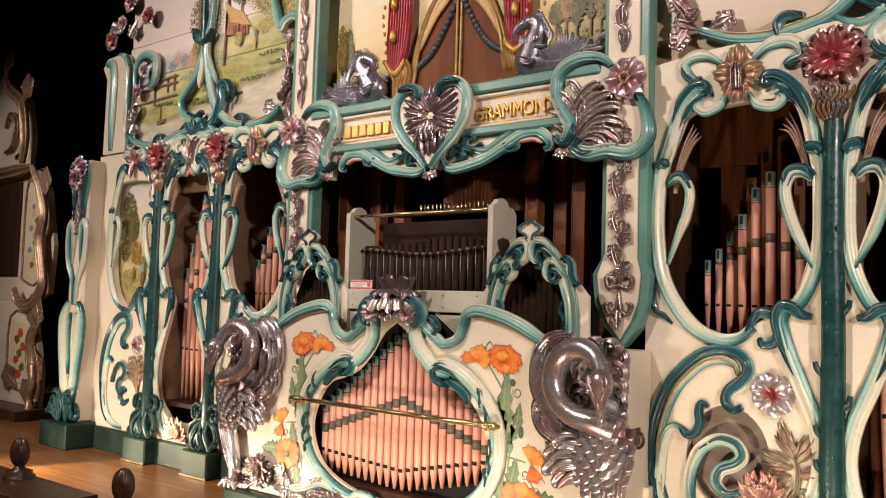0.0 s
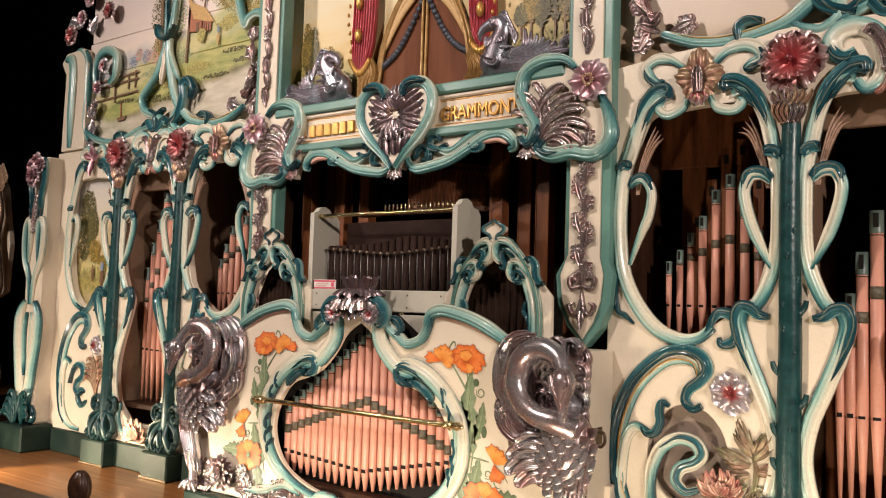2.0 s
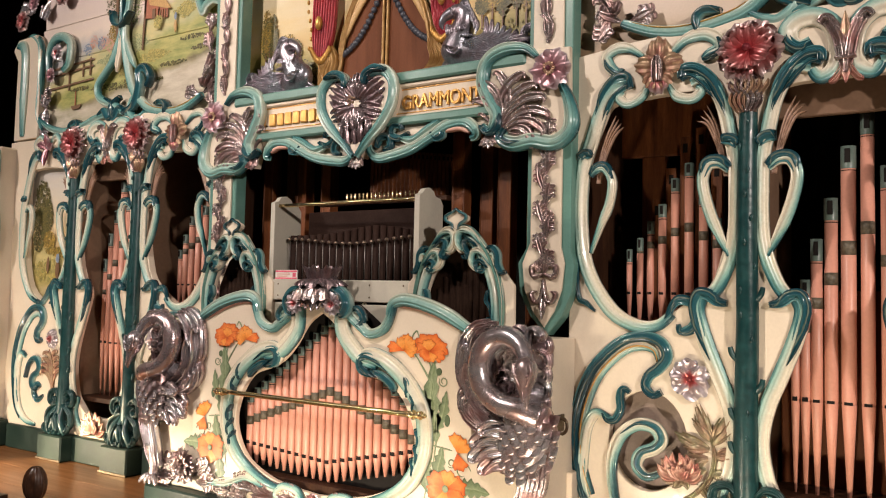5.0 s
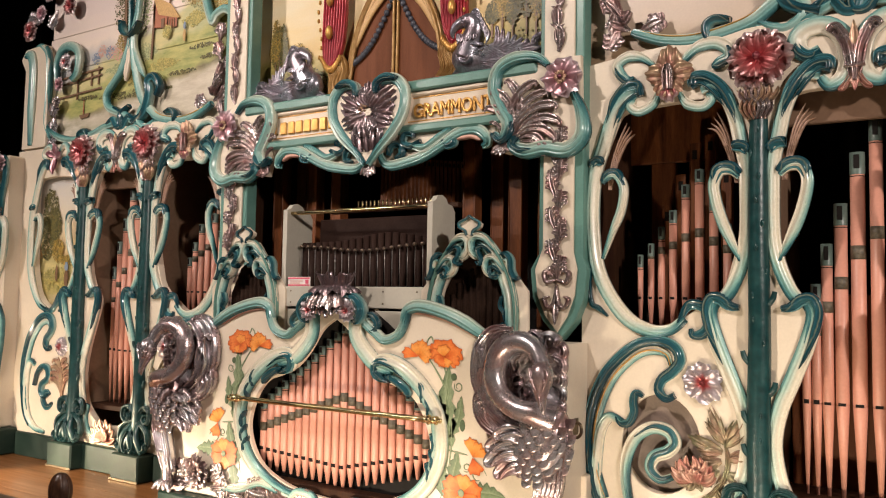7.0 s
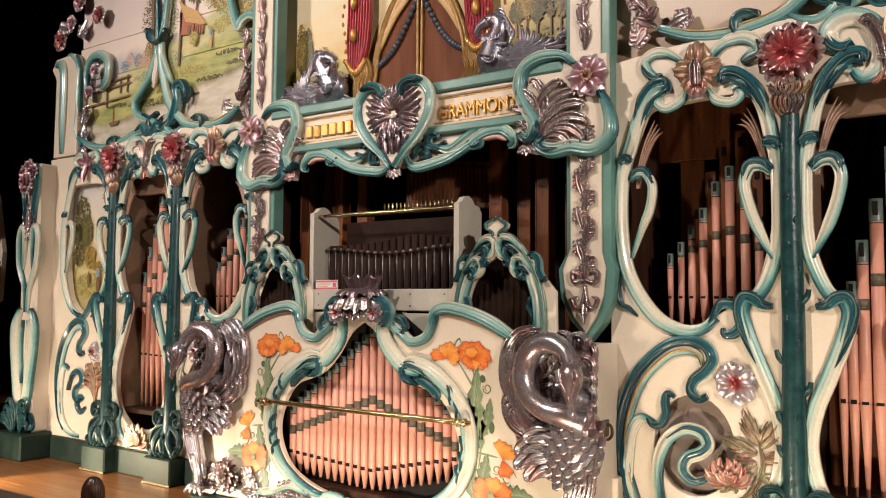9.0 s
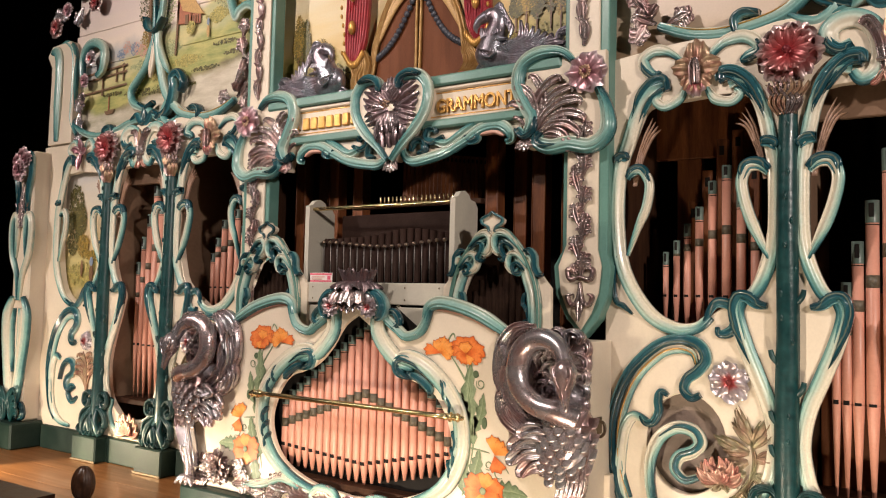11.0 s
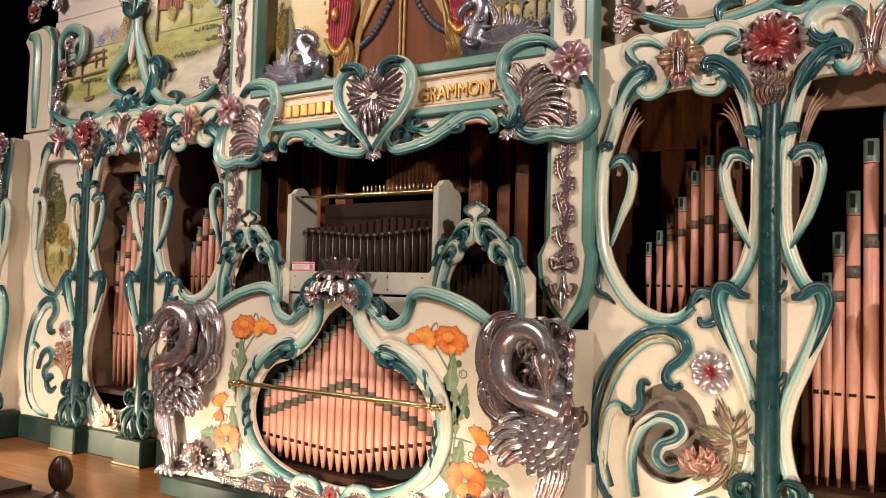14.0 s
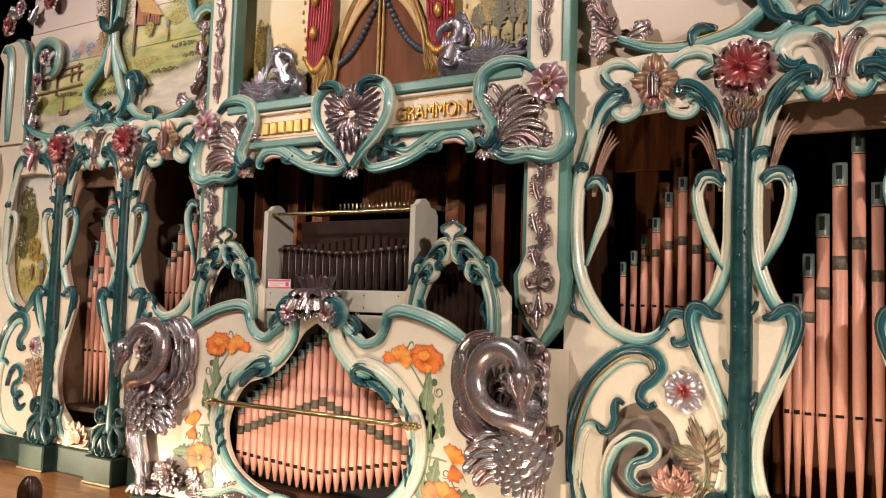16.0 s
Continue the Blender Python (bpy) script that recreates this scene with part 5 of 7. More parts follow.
                    a = radians(dg) + u * half
                    r = L * scale * q * (1 - 0.16 * u * u + q * (0.055 * math.cos(8 * u + 1.7 * k) + 0.035 * math.cos(15 * u + k)))
                    rows.append((cx + 1.18 * r * math.cos(a), Y - 0.0009 * k - dy, cz + r * math.sin(a)))
                    vs.append(q)
            for i in range(A):
                for j in range(n):
                    q = i * (n + 1) + j
                    fs.append((q, q + 1, q + n + 2, q + n + 1))
            part("petal_edge" if m is M_OUTLINE else "petal", rows, fs, m, t, v=vs)

    def poppy(cx, cz, r, petals):
        for k, (dg, q, half, warm) in enumerate(petals):
            lobe(cx, cz, dg, r * q, half, k, M_YELLOW if warm else M_ORANGE)
    poppy(0.538, 0.722, 0.064, ((70, 1.0, 0.75, 0), (125, 1.05, 0.60, 0), (15, 1.05, 0.62, 0), (165, 0.85, 0.5, 0), (-20, 0.92, 0.5, 0), (95, 0.68, 0.8, 1), (200, 0.6, 0.6, 0), (-65, 0.62, 0.7, 1), (250, 0.58, 0.6, 0)))
    poppy(0.424, 0.718, 0.056, ((80, 1.1, 0.38, 1), (50, 1.0, 0.40, 1), (115, 0.95, 0.42, 1), (165, 1.15, 0.42, 0), (15, 0.9, 0.42, 1), (-20, 0.75, 0.4, 1)))
    poppy(0.668, 0.365, 0.058, ((100, 1.15, 0.42, 1), (65, 1.0, 0.42, 1), (30, 0.9, 0.40, 1), (285, 1.05, 0.60, 0)))
    poppy(0.622, 0.232, 0.068, ((20, 1.05, 0.62, 0), (80, 0.95, 0.62, 1), (145, 1.05, 0.62, 0), (205, 1.0, 0.62, 0), (265, 0.95, 0.62, 1), (325, 1.0, 0.62, 0)))
    ball(0.622, -0.309, 0.232, 0.014, 0.003, 0.014, seg=10).done("poppy_heart", M_LEAF, t)
    flat("bud", blob(0.580, 0.650, 0.012, 0.014, 12, 0.05), Y, M_LEAF, t)
    flat("bud", blob(0.620, 0.475, 0.011, 0.022, 12, 0.05), Y, M_LEAF, t)
    SX[:] = [1.0, 0.0]


def swan(s):
    """A carved relief swan with a coiled neck, as one piece."""
    SX[:] = [s, 0.0]
    Y = -0.31
    g = Geo()
    # body behind, then plumes sweeping round the neck
    ball(0.905, -0.300, 0.655, 0.125, 0.010, 0.135, g, seg=28)
    ball(0.965, -0.300, 0.735, 0.075, 0.012, 0.08, g, seg=20)
    outer = (([(0.80, 0.838), (0.745, 0.825), (0.70, 0.775), (0.682, 0.70), (0.692, 0.62), (0.735, 0.55)], 0.021, 0.034),
             ([(0.83, 0.832), (0.785, 0.826), (0.742, 0.785), (0.722, 0.70), (0.735, 0.61), (0.78, 0.54), (0.85, 0.50)], 0.019, 0.044),
             ([(0.85, 0.818), (0.82, 0.812), (0.782, 0.775), (0.757, 0.70), (0.765, 0.62), (0.81, 0.55), (0.89, 0.51)], 0.016, 0.052))
    under = (([(0.695, 0.735), (0.712, 0.755), (0.722, 0.715), (0.712, 0.63), (0.745, 0.555), (0.81, 0.505), (0.90, 0.48)], 0.0115, 0.060),
             ([(0.735, 0.675), (0.748, 0.700), (0.760, 0.660), (0.765, 0.600), (0.80, 0.545), (0.86, 0.508), (0.94, 0.49)], 0.010, 0.070),
             ([(0.705, 0.60), (0.690, 0.585), (0.697, 0.535), (0.74, 0.490), (0.82, 0.458), (0.93, 0.455)], 0.015, 0.038),
             ([(0.735, 0.535), (0.745, 0.515), (0.79, 0.482), (0.86, 0.465), (0.94, 0.46)], 0.011, 0.050))
    for pts, ww, dd in outer + under:
        ribbon(pts, Y + 0.004, ww, dd, 7, (0.7, 0.25), geo=g, groove=0.30)
    for k, (x, z, q) in enumerate(((0.930, 0.808, 0.6), (0.985, 0.795, 0.8))):
        ribbon([(x - 0.025 * q, z - 0.03), (x - 0.02 * q, z + 0.025 * q), (x + 0.015 * q, z + 0.034 * q), (x + 0.042 * q, z + 0.012 * q), (x + 0.03 * q, z - 0.015 * q)], Y - 0.02, 0.017 * q, 0.045, 5, (0.5, 0.5), geo=g, groove=0.5)
    for k in range(3):
        ribbon([(0.735 + 0.02 * k, 0.585 - 0.02 * k), (0.700 + 0.03 * k, 0.56 - 0.02 * k), (0.725 + 0.04 * k, 0.50 - 0.01 * k), (0.80 + 0.03 * k, 0.46 - 0.008 * k), (0.90, 0.45)], Y - 0.01, 0.018, 0.035, 5, (0.2, 0.5), geo=g, groove=0.5)
    for k in range(8):
        cx, cz = 0.865 + 0.030 * (k % 3), 0.62 + 0.037 * (k // 2) * 0.9
        ribbon([(cx - 0.012, cz - 0.03), (cx - 0.018, cz + 0.008), (cx + 0.008, cz + 0.026), (cx + 0.03, cz + 0.008), (cx + 0.022, cz - 0.012)], Y - 0.004, 0.0125, 0.040, 5, (0.3, 0.5), geo=g, groove=0.55)
    for k in range(5):
        z = 0.77 - 0.05 * k
        ribbon([(0.985, z + 0.03), (1.02, z + 0.018), (1.030 - 0.002 * k, z - 0.012), (1.005, z - 0.035)], Y + 0.004, 0.015, 0.022, 5, (0.4, 0.3), geo=g, groove=0.5)
    # neck and head
    tube([(1.015, -0.36, 0.535), (0.955, -0.392, 0.556), (0.885, -0.40, 0.572), (0.828, -0.397, 0.614), (0.802, -0.392, 0.675), (0.812, -0.388, 0.742), (0.855, -0.388, 0.788), (0.915, -0.395, 0.797), (0.968, -0.405, 0.770), (0.995, -0.42, 0.722), (1.002, -0.43, 0.690)], [0.050, 0.040, 0.037, 0.038, 0.039, 0.039, 0.038, 0.036, 0.032, 0.028, 0.026], 16, g)
    tube([(0.992, -0.418, 0.732), (1.002, -0.434, 0.702), (1.006, -0.442, 0.664), (1.010, -0.452, 0.630), (1.016, -0.456, 0.600), (1.022, -0.456, 0.566)], [0.022, 0.040, 0.036, 0.022, 0.014, 0.004], 16, g)
    for q in (-1, 1):
        ribbon([(1.004 + 0.030 * q, 0.716), (1.008 + 0.032 * q, 0.690), (1.010 + 0.022 * q, 0.664), (1.013 + 0.010 * q, 0.640)], -0.462, 0.006, 0.014, 5, geo=g)
    ribbon([(1.010, 0.632), (1.016, 0.604), (1.021, 0.575)], -0.466, 0.004, 0.010, 5, geo=g)
    ball(0.984, -0.472, 0.676, 0.008, 0.007, 0.008, g)
    ball(1.030, -0.470, 0.676, 0.008, 0.007, 0.008, g)
    # breast laid with overlapping feathers
    ball(0.975, -0.325, 0.455, 0.092, 0.078, 0.150, g, seg=24)
    for r in range(10):
        z = 0.556 - 0.0255 * r
        half = 0.098 * math.sqrt(max(0.06, 1 - ((z - 0.46) / 0.165) ** 2))
        n = max(3, int(half / 0.0165))
        for c in range(n):
            u = ((c + 0.5 * (r % 2)) / (n - 0.5)) * 2 - 1
            x = 0.972 + u * half + 0.012 * (z - 0.46) / 0.1
            y = -0.325 - 0.080 * math.sqrt(max(0.03, (1 - ((z - 0.46) / 0.19) ** 2) * (1 - u * u * 0.9)))
            rows, fs = [], []
            for i in range(9):
                vv = i / 8
                for j in range(7):
                    uu = j / 3 - 1
                    ww = 0.0190 * math.sqrt(max(0.02, 1 - max(0.0, (vv - 0.4) / 0.6) ** 2))
                    rows.append((x + uu * ww - 0.006 * vv, y + 0.004 - 0.013 * vv * (1 - 0.45 * uu * uu) if i < 8 else y + 0.006, z + 0.014 - 0.042 * vv))
            for i in range(8):
                for j in range(6):
                    q = i * 7 + j
                    fs.append((q, q + 7, q + 8, q + 1))
            g.add(rows, fs)
    # wing tips, leg and claws
    for k, (a, b) in enumerate((((0.93, 0.44), (0.755, 0.415)), ((0.94, 0.415), (0.755, 0.365)), ((0.95, 0.385), (0.80, 0.33)), ((0.95, 0.46), (0.80, 0.465)))):
        frond(a, b, Y - 0.008 * k, 0.026, g, -0.12, 0.04, curl=0.08)
        frond((a[0], a[1] - 0.01), (b[0] + 0.02, b[1] - 0.012), Y - 0.012 - 0.008 * k, 0.018, g, -0.12, 0.04)
    for k in range(6):
        o = 0.016 * (k - 2.5)
        ribbon([(1.0 + o, 0.40), (0.99 + o, 0.30), (0.955 + 0.8 * o, 0.20), (0.935 + 0.6 * o, 0.12)], Y - 0.02, 0.010, 0.05, 5, (0.5, 0.3), geo=g, groove=0.3)
    tube([(0.965, -0.35, 0.22), (0.945, -0.35, 0.12), (0.95, -0.345, 0.05)], [0.030, 0.022, 0.03], 10, g)
    for k in range(4):
        x = 0.88 + 0.04 * k
        tube([(0.945, -0.345, 0.075), (0.5 * (x + 0.945), -0.375, 0.07), (x, -0.385, 0.042)], [0.015, 0.014, 0.007], 8, g)
    ob = g.done("carved_swan", M_BLUESILVER)
    tagged(ob, "carved bluish silver swan relief with coiled neck", "carving", "large carved swans")
    # dahlia and leaves at its foot
    t = thing("carved_dahlia", "silver and mauve carved dahlia with leaves", "carving", 0.78, -0.31, 0.03, "carved dahlias")
    flower(0.775, -0.315, 0.135, 0.085, 10, layers=3, cup=0.5, seed=21).done("bloom", M_SILVER, t)
    for k, (bx, bz, dr) in enumerate(((0.82, 0.10, 0.5), (0.72, 0.10, 2.6), (0.70, 0.07, 3.0), (0.60, 0.055, 3.05), (0.84, 0.07, -0.1), (0.50, 0.05, 3.1))):
        acanthus((bx, bz), dr, 0.12, -0.302, None, 3, 0.014).done("leaf", M_SILVER, t)
    SX[:] = [1.0, 0.0]


def rod():
    r = thing("brass_rod", "polished brass guard rod with turned finials", "rod", 0, -0.35, 0.49)
    tube([(-0.50, -0.352, 0.493), (0, -0.352, 0.491), (0.50, -0.352, 0.490)], [0.0105] * 3, 14).done("bar", M_BRASS, r)
    for s in (1, -1):
        g = Geo()
        for x, q in ((0.485, 0.014), (0.505, 0.019), (0.522, 0.014), (0.537, 0.017), (0.552, 0.010)):
            ball(s * x, -0.352, 0.491, 0.010, q, q, g, seg=12)
        tube([(s * 0.515, -0.30, 0.491), (s * 0.515, -0.352, 0.491)], [0.014, 0.011], 10, g)
        g.done("finial", M_BRASS, r)


def hasp():
    h = thing("side_hasp", "dull iron hasp on the cream side panel", "hasp", 0.99, -0.14, 0.48)
    box(0.985, 0.993, -0.17, -0.10, 0.455, 0.515, e=0.002).done("plate", M_STEEL, h, smooth=False)
    tube([(0.993, -0.15, 0.505), (1.022, -0.155, 0.50), (1.026, -0.155, 0.47), (1.010, -0.155, 0.452), (0.993, -0.15, 0.46)], [0.006] * 5, 8).done("loop", M_STEEL, h)


front()
for s in (1, -1):
    poppies(s, 5)
    swan(s)
rod()
hasp()

# ---- centre opening: arches and the glockenspiel ----


def arch(s):
    SX[:] = [s, 0.0]
    a = thing("arched_screen", "cream and teal pointed arch screen before dark pipes", "screen", 0.602, -0.22, 0.785, "pointed arch screens")
    Y = -0.215
    lf = [(0.602, 1.115), (0.655, 1.085), (0.71, 1.02), (0.742, 0.93), (0.742, 0.80)]
    hole = [tuple(p) for p in glide(lf, 4)]
    hole = hole + [(1.204 - x, z) for x, z in reversed(hole)][:-1]
    board("board", [(0.602, 1.19), (0.66, 1.185), (0.838, 0.972), (0.84, 0.784), (0.364, 0.784), (0.366, 0.972), (0.544, 1.185)], [hole], -0.215, -0.195, M_CREAM, a)
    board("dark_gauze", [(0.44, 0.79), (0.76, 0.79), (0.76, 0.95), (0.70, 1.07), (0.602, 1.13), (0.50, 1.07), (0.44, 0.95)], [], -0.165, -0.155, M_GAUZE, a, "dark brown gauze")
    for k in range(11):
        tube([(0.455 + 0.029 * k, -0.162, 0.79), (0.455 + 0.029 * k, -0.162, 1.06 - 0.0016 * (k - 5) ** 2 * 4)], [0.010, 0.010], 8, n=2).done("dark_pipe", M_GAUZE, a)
    for m in (1, -1):
        def sc(pts, w, mat=M_BAND, flip=False, taper=(0.5, 0.5), d=0.028, name="scroll", y=Y):
            ribbon([(0.602 + m * q[0], q[1]) for q in pts], y, w, d, 6, taper, flip != (m < 0), groove=0.3).done(name, mat, a)
        sc([(0.02, 1.165), (0.065, 1.145), (0.11, 1.09), (0.15, 1.01), (0.172, 0.92), (0.170, 0.79)], 0.024, taper=(0.4, 0.9), flip=True)
        sc([(0.0, 1.200), (0.05, 1.185), (0.10, 1.135), (0.145, 1.07), (0.18, 0.98), (0.194, 0.88), (0.190, 0.79)], 0.009, M_GREEN, True, d=0.030)
        # cream lobes at the peak, each ending in a dark curl
        sc([(0.105, 1.125), (0.065, 1.168), (0.028, 1.178), (0.006, 1.158), (0.008, 1.125), (0.030, 1.100), (0.050, 1.108)], 0.0125, M_BAND, False, (0.2, 0.5), 0.036, y=Y - 0.012)
        sc([(0.095, 1.115), (0.062, 1.138), (0.040, 1.130), (0.045, 1.105), (0.058, 1.085), (0.048, 1.072), (0.036, 1.082)], 0.0085, M_DEEP, False, (0.2, 0.6), 0.040, y=Y - 0.014)
        sc([(0.150, 1.045), (0.112, 1.092), (0.082, 1.098), (0.066, 1.075), (0.074, 1.045), (0.100, 1.030), (0.118, 1.045)], 0.0120, M_BAND, False, (0.2, 0.5), 0.034, y=Y - 0.010)
        sc([(0.140, 1.035), (0.112, 1.062), (0.092, 1.052), (0.098, 1.028), (0.116, 1.022), (0.124, 1.034)], 0.008, M_DEEP, False, (0.2, 0.6), 0.038, y=Y - 0.014)
        sc([(0.125, 1.108), (0.150, 1.112), (0.172, 1.088), (0.176, 1.048), (0.192, 1.020), (0.206, 1.022)], 0.012, M_DEEP, True, (0.3, 0.4), 0.036)
        sc([(0.140, 1.085), (0.158, 1.082), (0.166, 1.055)], 0.009, M_BAND, d=0.034)
        sc([(0.150, 0.955), (0.136, 0.945), (0.130, 0.915), (0.144, 0.895), (0.150, 0.86)], 0.008, M_DEEP, d=0.032)
        sc([(0.148, 0.855), (0.136, 0.845), (0.138, 0.825), (0.152, 0.82)], 0.007, M_DEEP, d=0.030)
        ribbon([(0.602 + m * q[0], q[1]) for q in ((0.012, 1.180), (0.018, 1.200), (0.040, 1.212), (0.046, 1.228), (0.032, 1.238), (0.014, 1.246), (0.0, 1.258))], Y - 0.026, 0.0055, 0.014, 5, (0.7, 0.7)).done("finial_edge", M_DEEP, a, "dark teal finial edge")
    board("finial", [(0.584, 1.175), (0.586, 1.200), (0.564, 1.214), (0.560, 1.228), (0.574, 1.238), (0.592, 1.246), (0.602, 1.256), (0.612, 1.246), (0.630, 1.238), (0.644, 1.228), (0.640, 1.214), (0.618, 1.200), (0.620, 1.175)], [], Y - 0.025, Y + 0.01, M_CREAM, a, "cream crown-shaped finial", bevel=0.003)
    SX[:] = [1.0, 0.0]


def glockenspiel():
    c = thing("glockenspiel_stand", "grey-white glockenspiel stand with teal edges and brass rail", "instrument", 0, -0.12, 0.784)
    for s in (1, -1):
        x = s * 0.392
        pr = [(-0.20, 0.784), (-0.03, 0.784), (-0.03, 1.30), (-0.05, 1.325), (-0.085, 1.33), (-0.10, 1.35), (-0.13, 1.362), (-0.16, 1.355), (-0.18, 1.335), (-0.20, 1.328)]
        g = Geo()
        n = len(pr)
        g.add([(x - 0.012, y, z) for y, z in pr] + [(x + 0.012, y, z) for y, z in pr], [tuple(range(n)), tuple(reversed(range(n, 2 * n)))] + [(i, i + n, (i + 1) % n + n, (i + 1) % n) for i in range(n)])
        sd = g.done("side_panel", M_GREY, c, smooth=False)
        box(x - 0.016, x + 0.016, -0.206, -0.199, 0.79, 1.325, e=0.002).done("edge_strip", M_GREEN, sd, "teal edge strip", smooth=False)
    box(-0.378, 0.378, -0.205, -0.19, 0.895, 0.985, e=0.003).done("apron", M_GREY, c, smooth=False)
    box(-0.378, 0.378, -0.195, -0.18, 0.784, 0.885, e=0.003).done("lower_apron", M_GREY, c, smooth=False)
    for k in range(5):
        for z in (0.915, 0.965):
            ball(-0.34 + 0.17 * k, -0.206, z, 0.004, 0.002, 0.004, seg=8).done("screw", M_STEEL, c)
    tube([(-0.385, -0.17, 1.315), (0, -0.17, 1.315), (0.385, -0.17, 1.315)], [0.0085] * 3, 12).done("rail", M_BRASS, c)
    # Black sheet stands in for the dark behind the tubes.
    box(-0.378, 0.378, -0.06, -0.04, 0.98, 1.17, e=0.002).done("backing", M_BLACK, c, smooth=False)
    for k in range(19):
        x = -0.352 + k * 0.039
        tp = 1.185 + 0.035 * math.exp(-((k - 12) / 4.5) ** 2)
        lathe(x, -0.10, [(0.016, 0.99), (0.016, tp), (0.002, tp)], 10).done("tone_bar", M_RESON, c, "dark brown resonator tube")
        zk = 1.155 - 0.012 * math.cos((k - 9) / 9 * 3.1)
        tube([(x, -0.125, 0.99), (x, -0.127, zk)], [0.0014, 0.0014], 6, n=2).done("hammer_wire", M_WIRE, c)
        ball(x, -0.13, zk, 0.0095, 0.0095, 0.009, seg=10).done("hammer_knob", M_KNOB, c, "tarnished brass hammer knob")
    # row of gilt pins behind the rail
    box(-0.36, 0.36, 0.06, 0.10, 1.335, 1.358, e=0.003).done("pin_rail", M_DARKWOOD, c, smooth=False)
    for k in range(20):
        tube([(-0.177 + 0.0235 * k, 0.055, 1.350), (-0.177 + 0.0235 * k, 0.055, 1.385)], [0.0045, 0.0045], 8, n=2).done("pin", M_BRASS, c)
    box(-0.36, 0.36, 0.0, 0.03, 1.16, 1.30, e=0.003).done("wind_chest", M_RESON, c, smooth=False)


def card():
    k = thing("notice_card", "white and pink notice card standing on the apron", "card", -0.29, -0.205, 0.985)
    box(-0.362, -0.232, -0.202, -0.199, 0.985, 1.026, e=0.0).done("sheet", M_PAPER, k, smooth=False)
    box(-0.360, -0.234, -0.2045, -0.2025, 1.017, 1.024, e=0).done("stripe", M_PINK, k, smooth=False)
    box(-0.360, -0.234, -0.2045, -0.2025, 0.987, 0.993, e=0).done("stripe", M_PINK, k, smooth=False)
    for j, (a, b) in enumerate(((-0.350, -0.275), (-0.350, -0.290))):
        box(a, b, -0.2045, -0.2025, 1.006 - 0.009 * j, 1.010 - 0.009 * j, e=0).done("text_bar", M_ROSE, k, smooth=False)
    box(-0.258, -0.240, -0.2045, -0.2025, 0.996, 1.014, e=0.002).done("sign_mark", M_PINK, k, smooth=False)


for s in (1, -1):
    arch(s)
glockenspiel()
card()

# ---- upper centre: columns, sign, stage ----


def column(s):
    SX[:] = [s, 0.0]
    c = thing("flat_column", "cream flat column with teal edges and silver leaf garland", "column", 0.89, -0.05, 0.8, "flat columns of the centre")
    out = [(0.80, 2.75), (0.985, 2.75), (0.985, 1.10), (1.0, 1.06), (0.99, 0.95), (0.95, 0.86), (0.89, 0.79), (0.82, 0.86), (0.775, 0.95), (0.765, 1.06), (0.80, 1.12)]
    board("edge_board", out, [], -0.050, 0.02, M_GREEN, c, "teal edged backing board", bevel=0.006)
    inn = [(0.822, 2.75), (0.950, 2.75), (0.950, 1.12), (0.965, 1.06), (0.955, 0.96), (0.925, 0.88), (0.885, 0.82), (0.835, 0.88), (0.80, 0.96), (0.79, 1.06), (0.822, 1.14)]
    board("face_board", inn, [], -0.062, -0.05, M_CREAM, c, bevel=0.004)
    for k in range(9):
        z = 1.02 + 0.062 * k
        m = 1 if k % 2 else -1
        g = Geo()
        acanthus((0.885 - 0.004 * m, z), 1.57 + 0.22 * m, 0.095, -0.064, g, 3, 0.0095, 0.75)
        if k % 3 == 0:
            flower(0.885 + 0.02 * m, -0.07, z + 0.03, 0.022, 5, g, layers=2, seed=k)
        g.done("garland_leaf", M_SILVER, c)
    g = Geo()
    for m in (1, -1):
        ribbon([(0.885, 1.0), (0.885 + m * 0.01, 0.93), (0.885 + m * 0.035, 0.915), (0.885 + m * 0.05, 0.945), (0.885 + m * 0.03, 0.955)], -0.062, 0.009, 0.02, geo=g)
        ribbon([(0.885, 1.02), (0.885 + m * 0.04, 1.01), (0.885 + m * 0.05, 1.045), (0.885 + m * 0.025, 1.05)], -0.062, 0.010, 0.02, geo=g)
    frond((0.885, 0.96), (0.885, 0.85), -0.062, 0.012, g, 0, 0.02)
    g.done("garland_drop", M_SILVER, c)
    for k in range(9):
        z = 1.90 + 0.08 * k
        m = 1 if k % 2 else -1
        g = Geo()
        frond((0.885, z), (0.885 + 0.030 * m, z + 0.11), -0.062, 0.014, g, 0.25 * m, 0.018)
        frond((0.885, z + 0.02), (0.885 - 0.028 * m, z + 0.10), -0.062, 0.010, g, -0.25 * m, 0.016)
        g.done("laurel_leaf", M_SILVER, c)
    SX[:] = [1.0, 0.0]


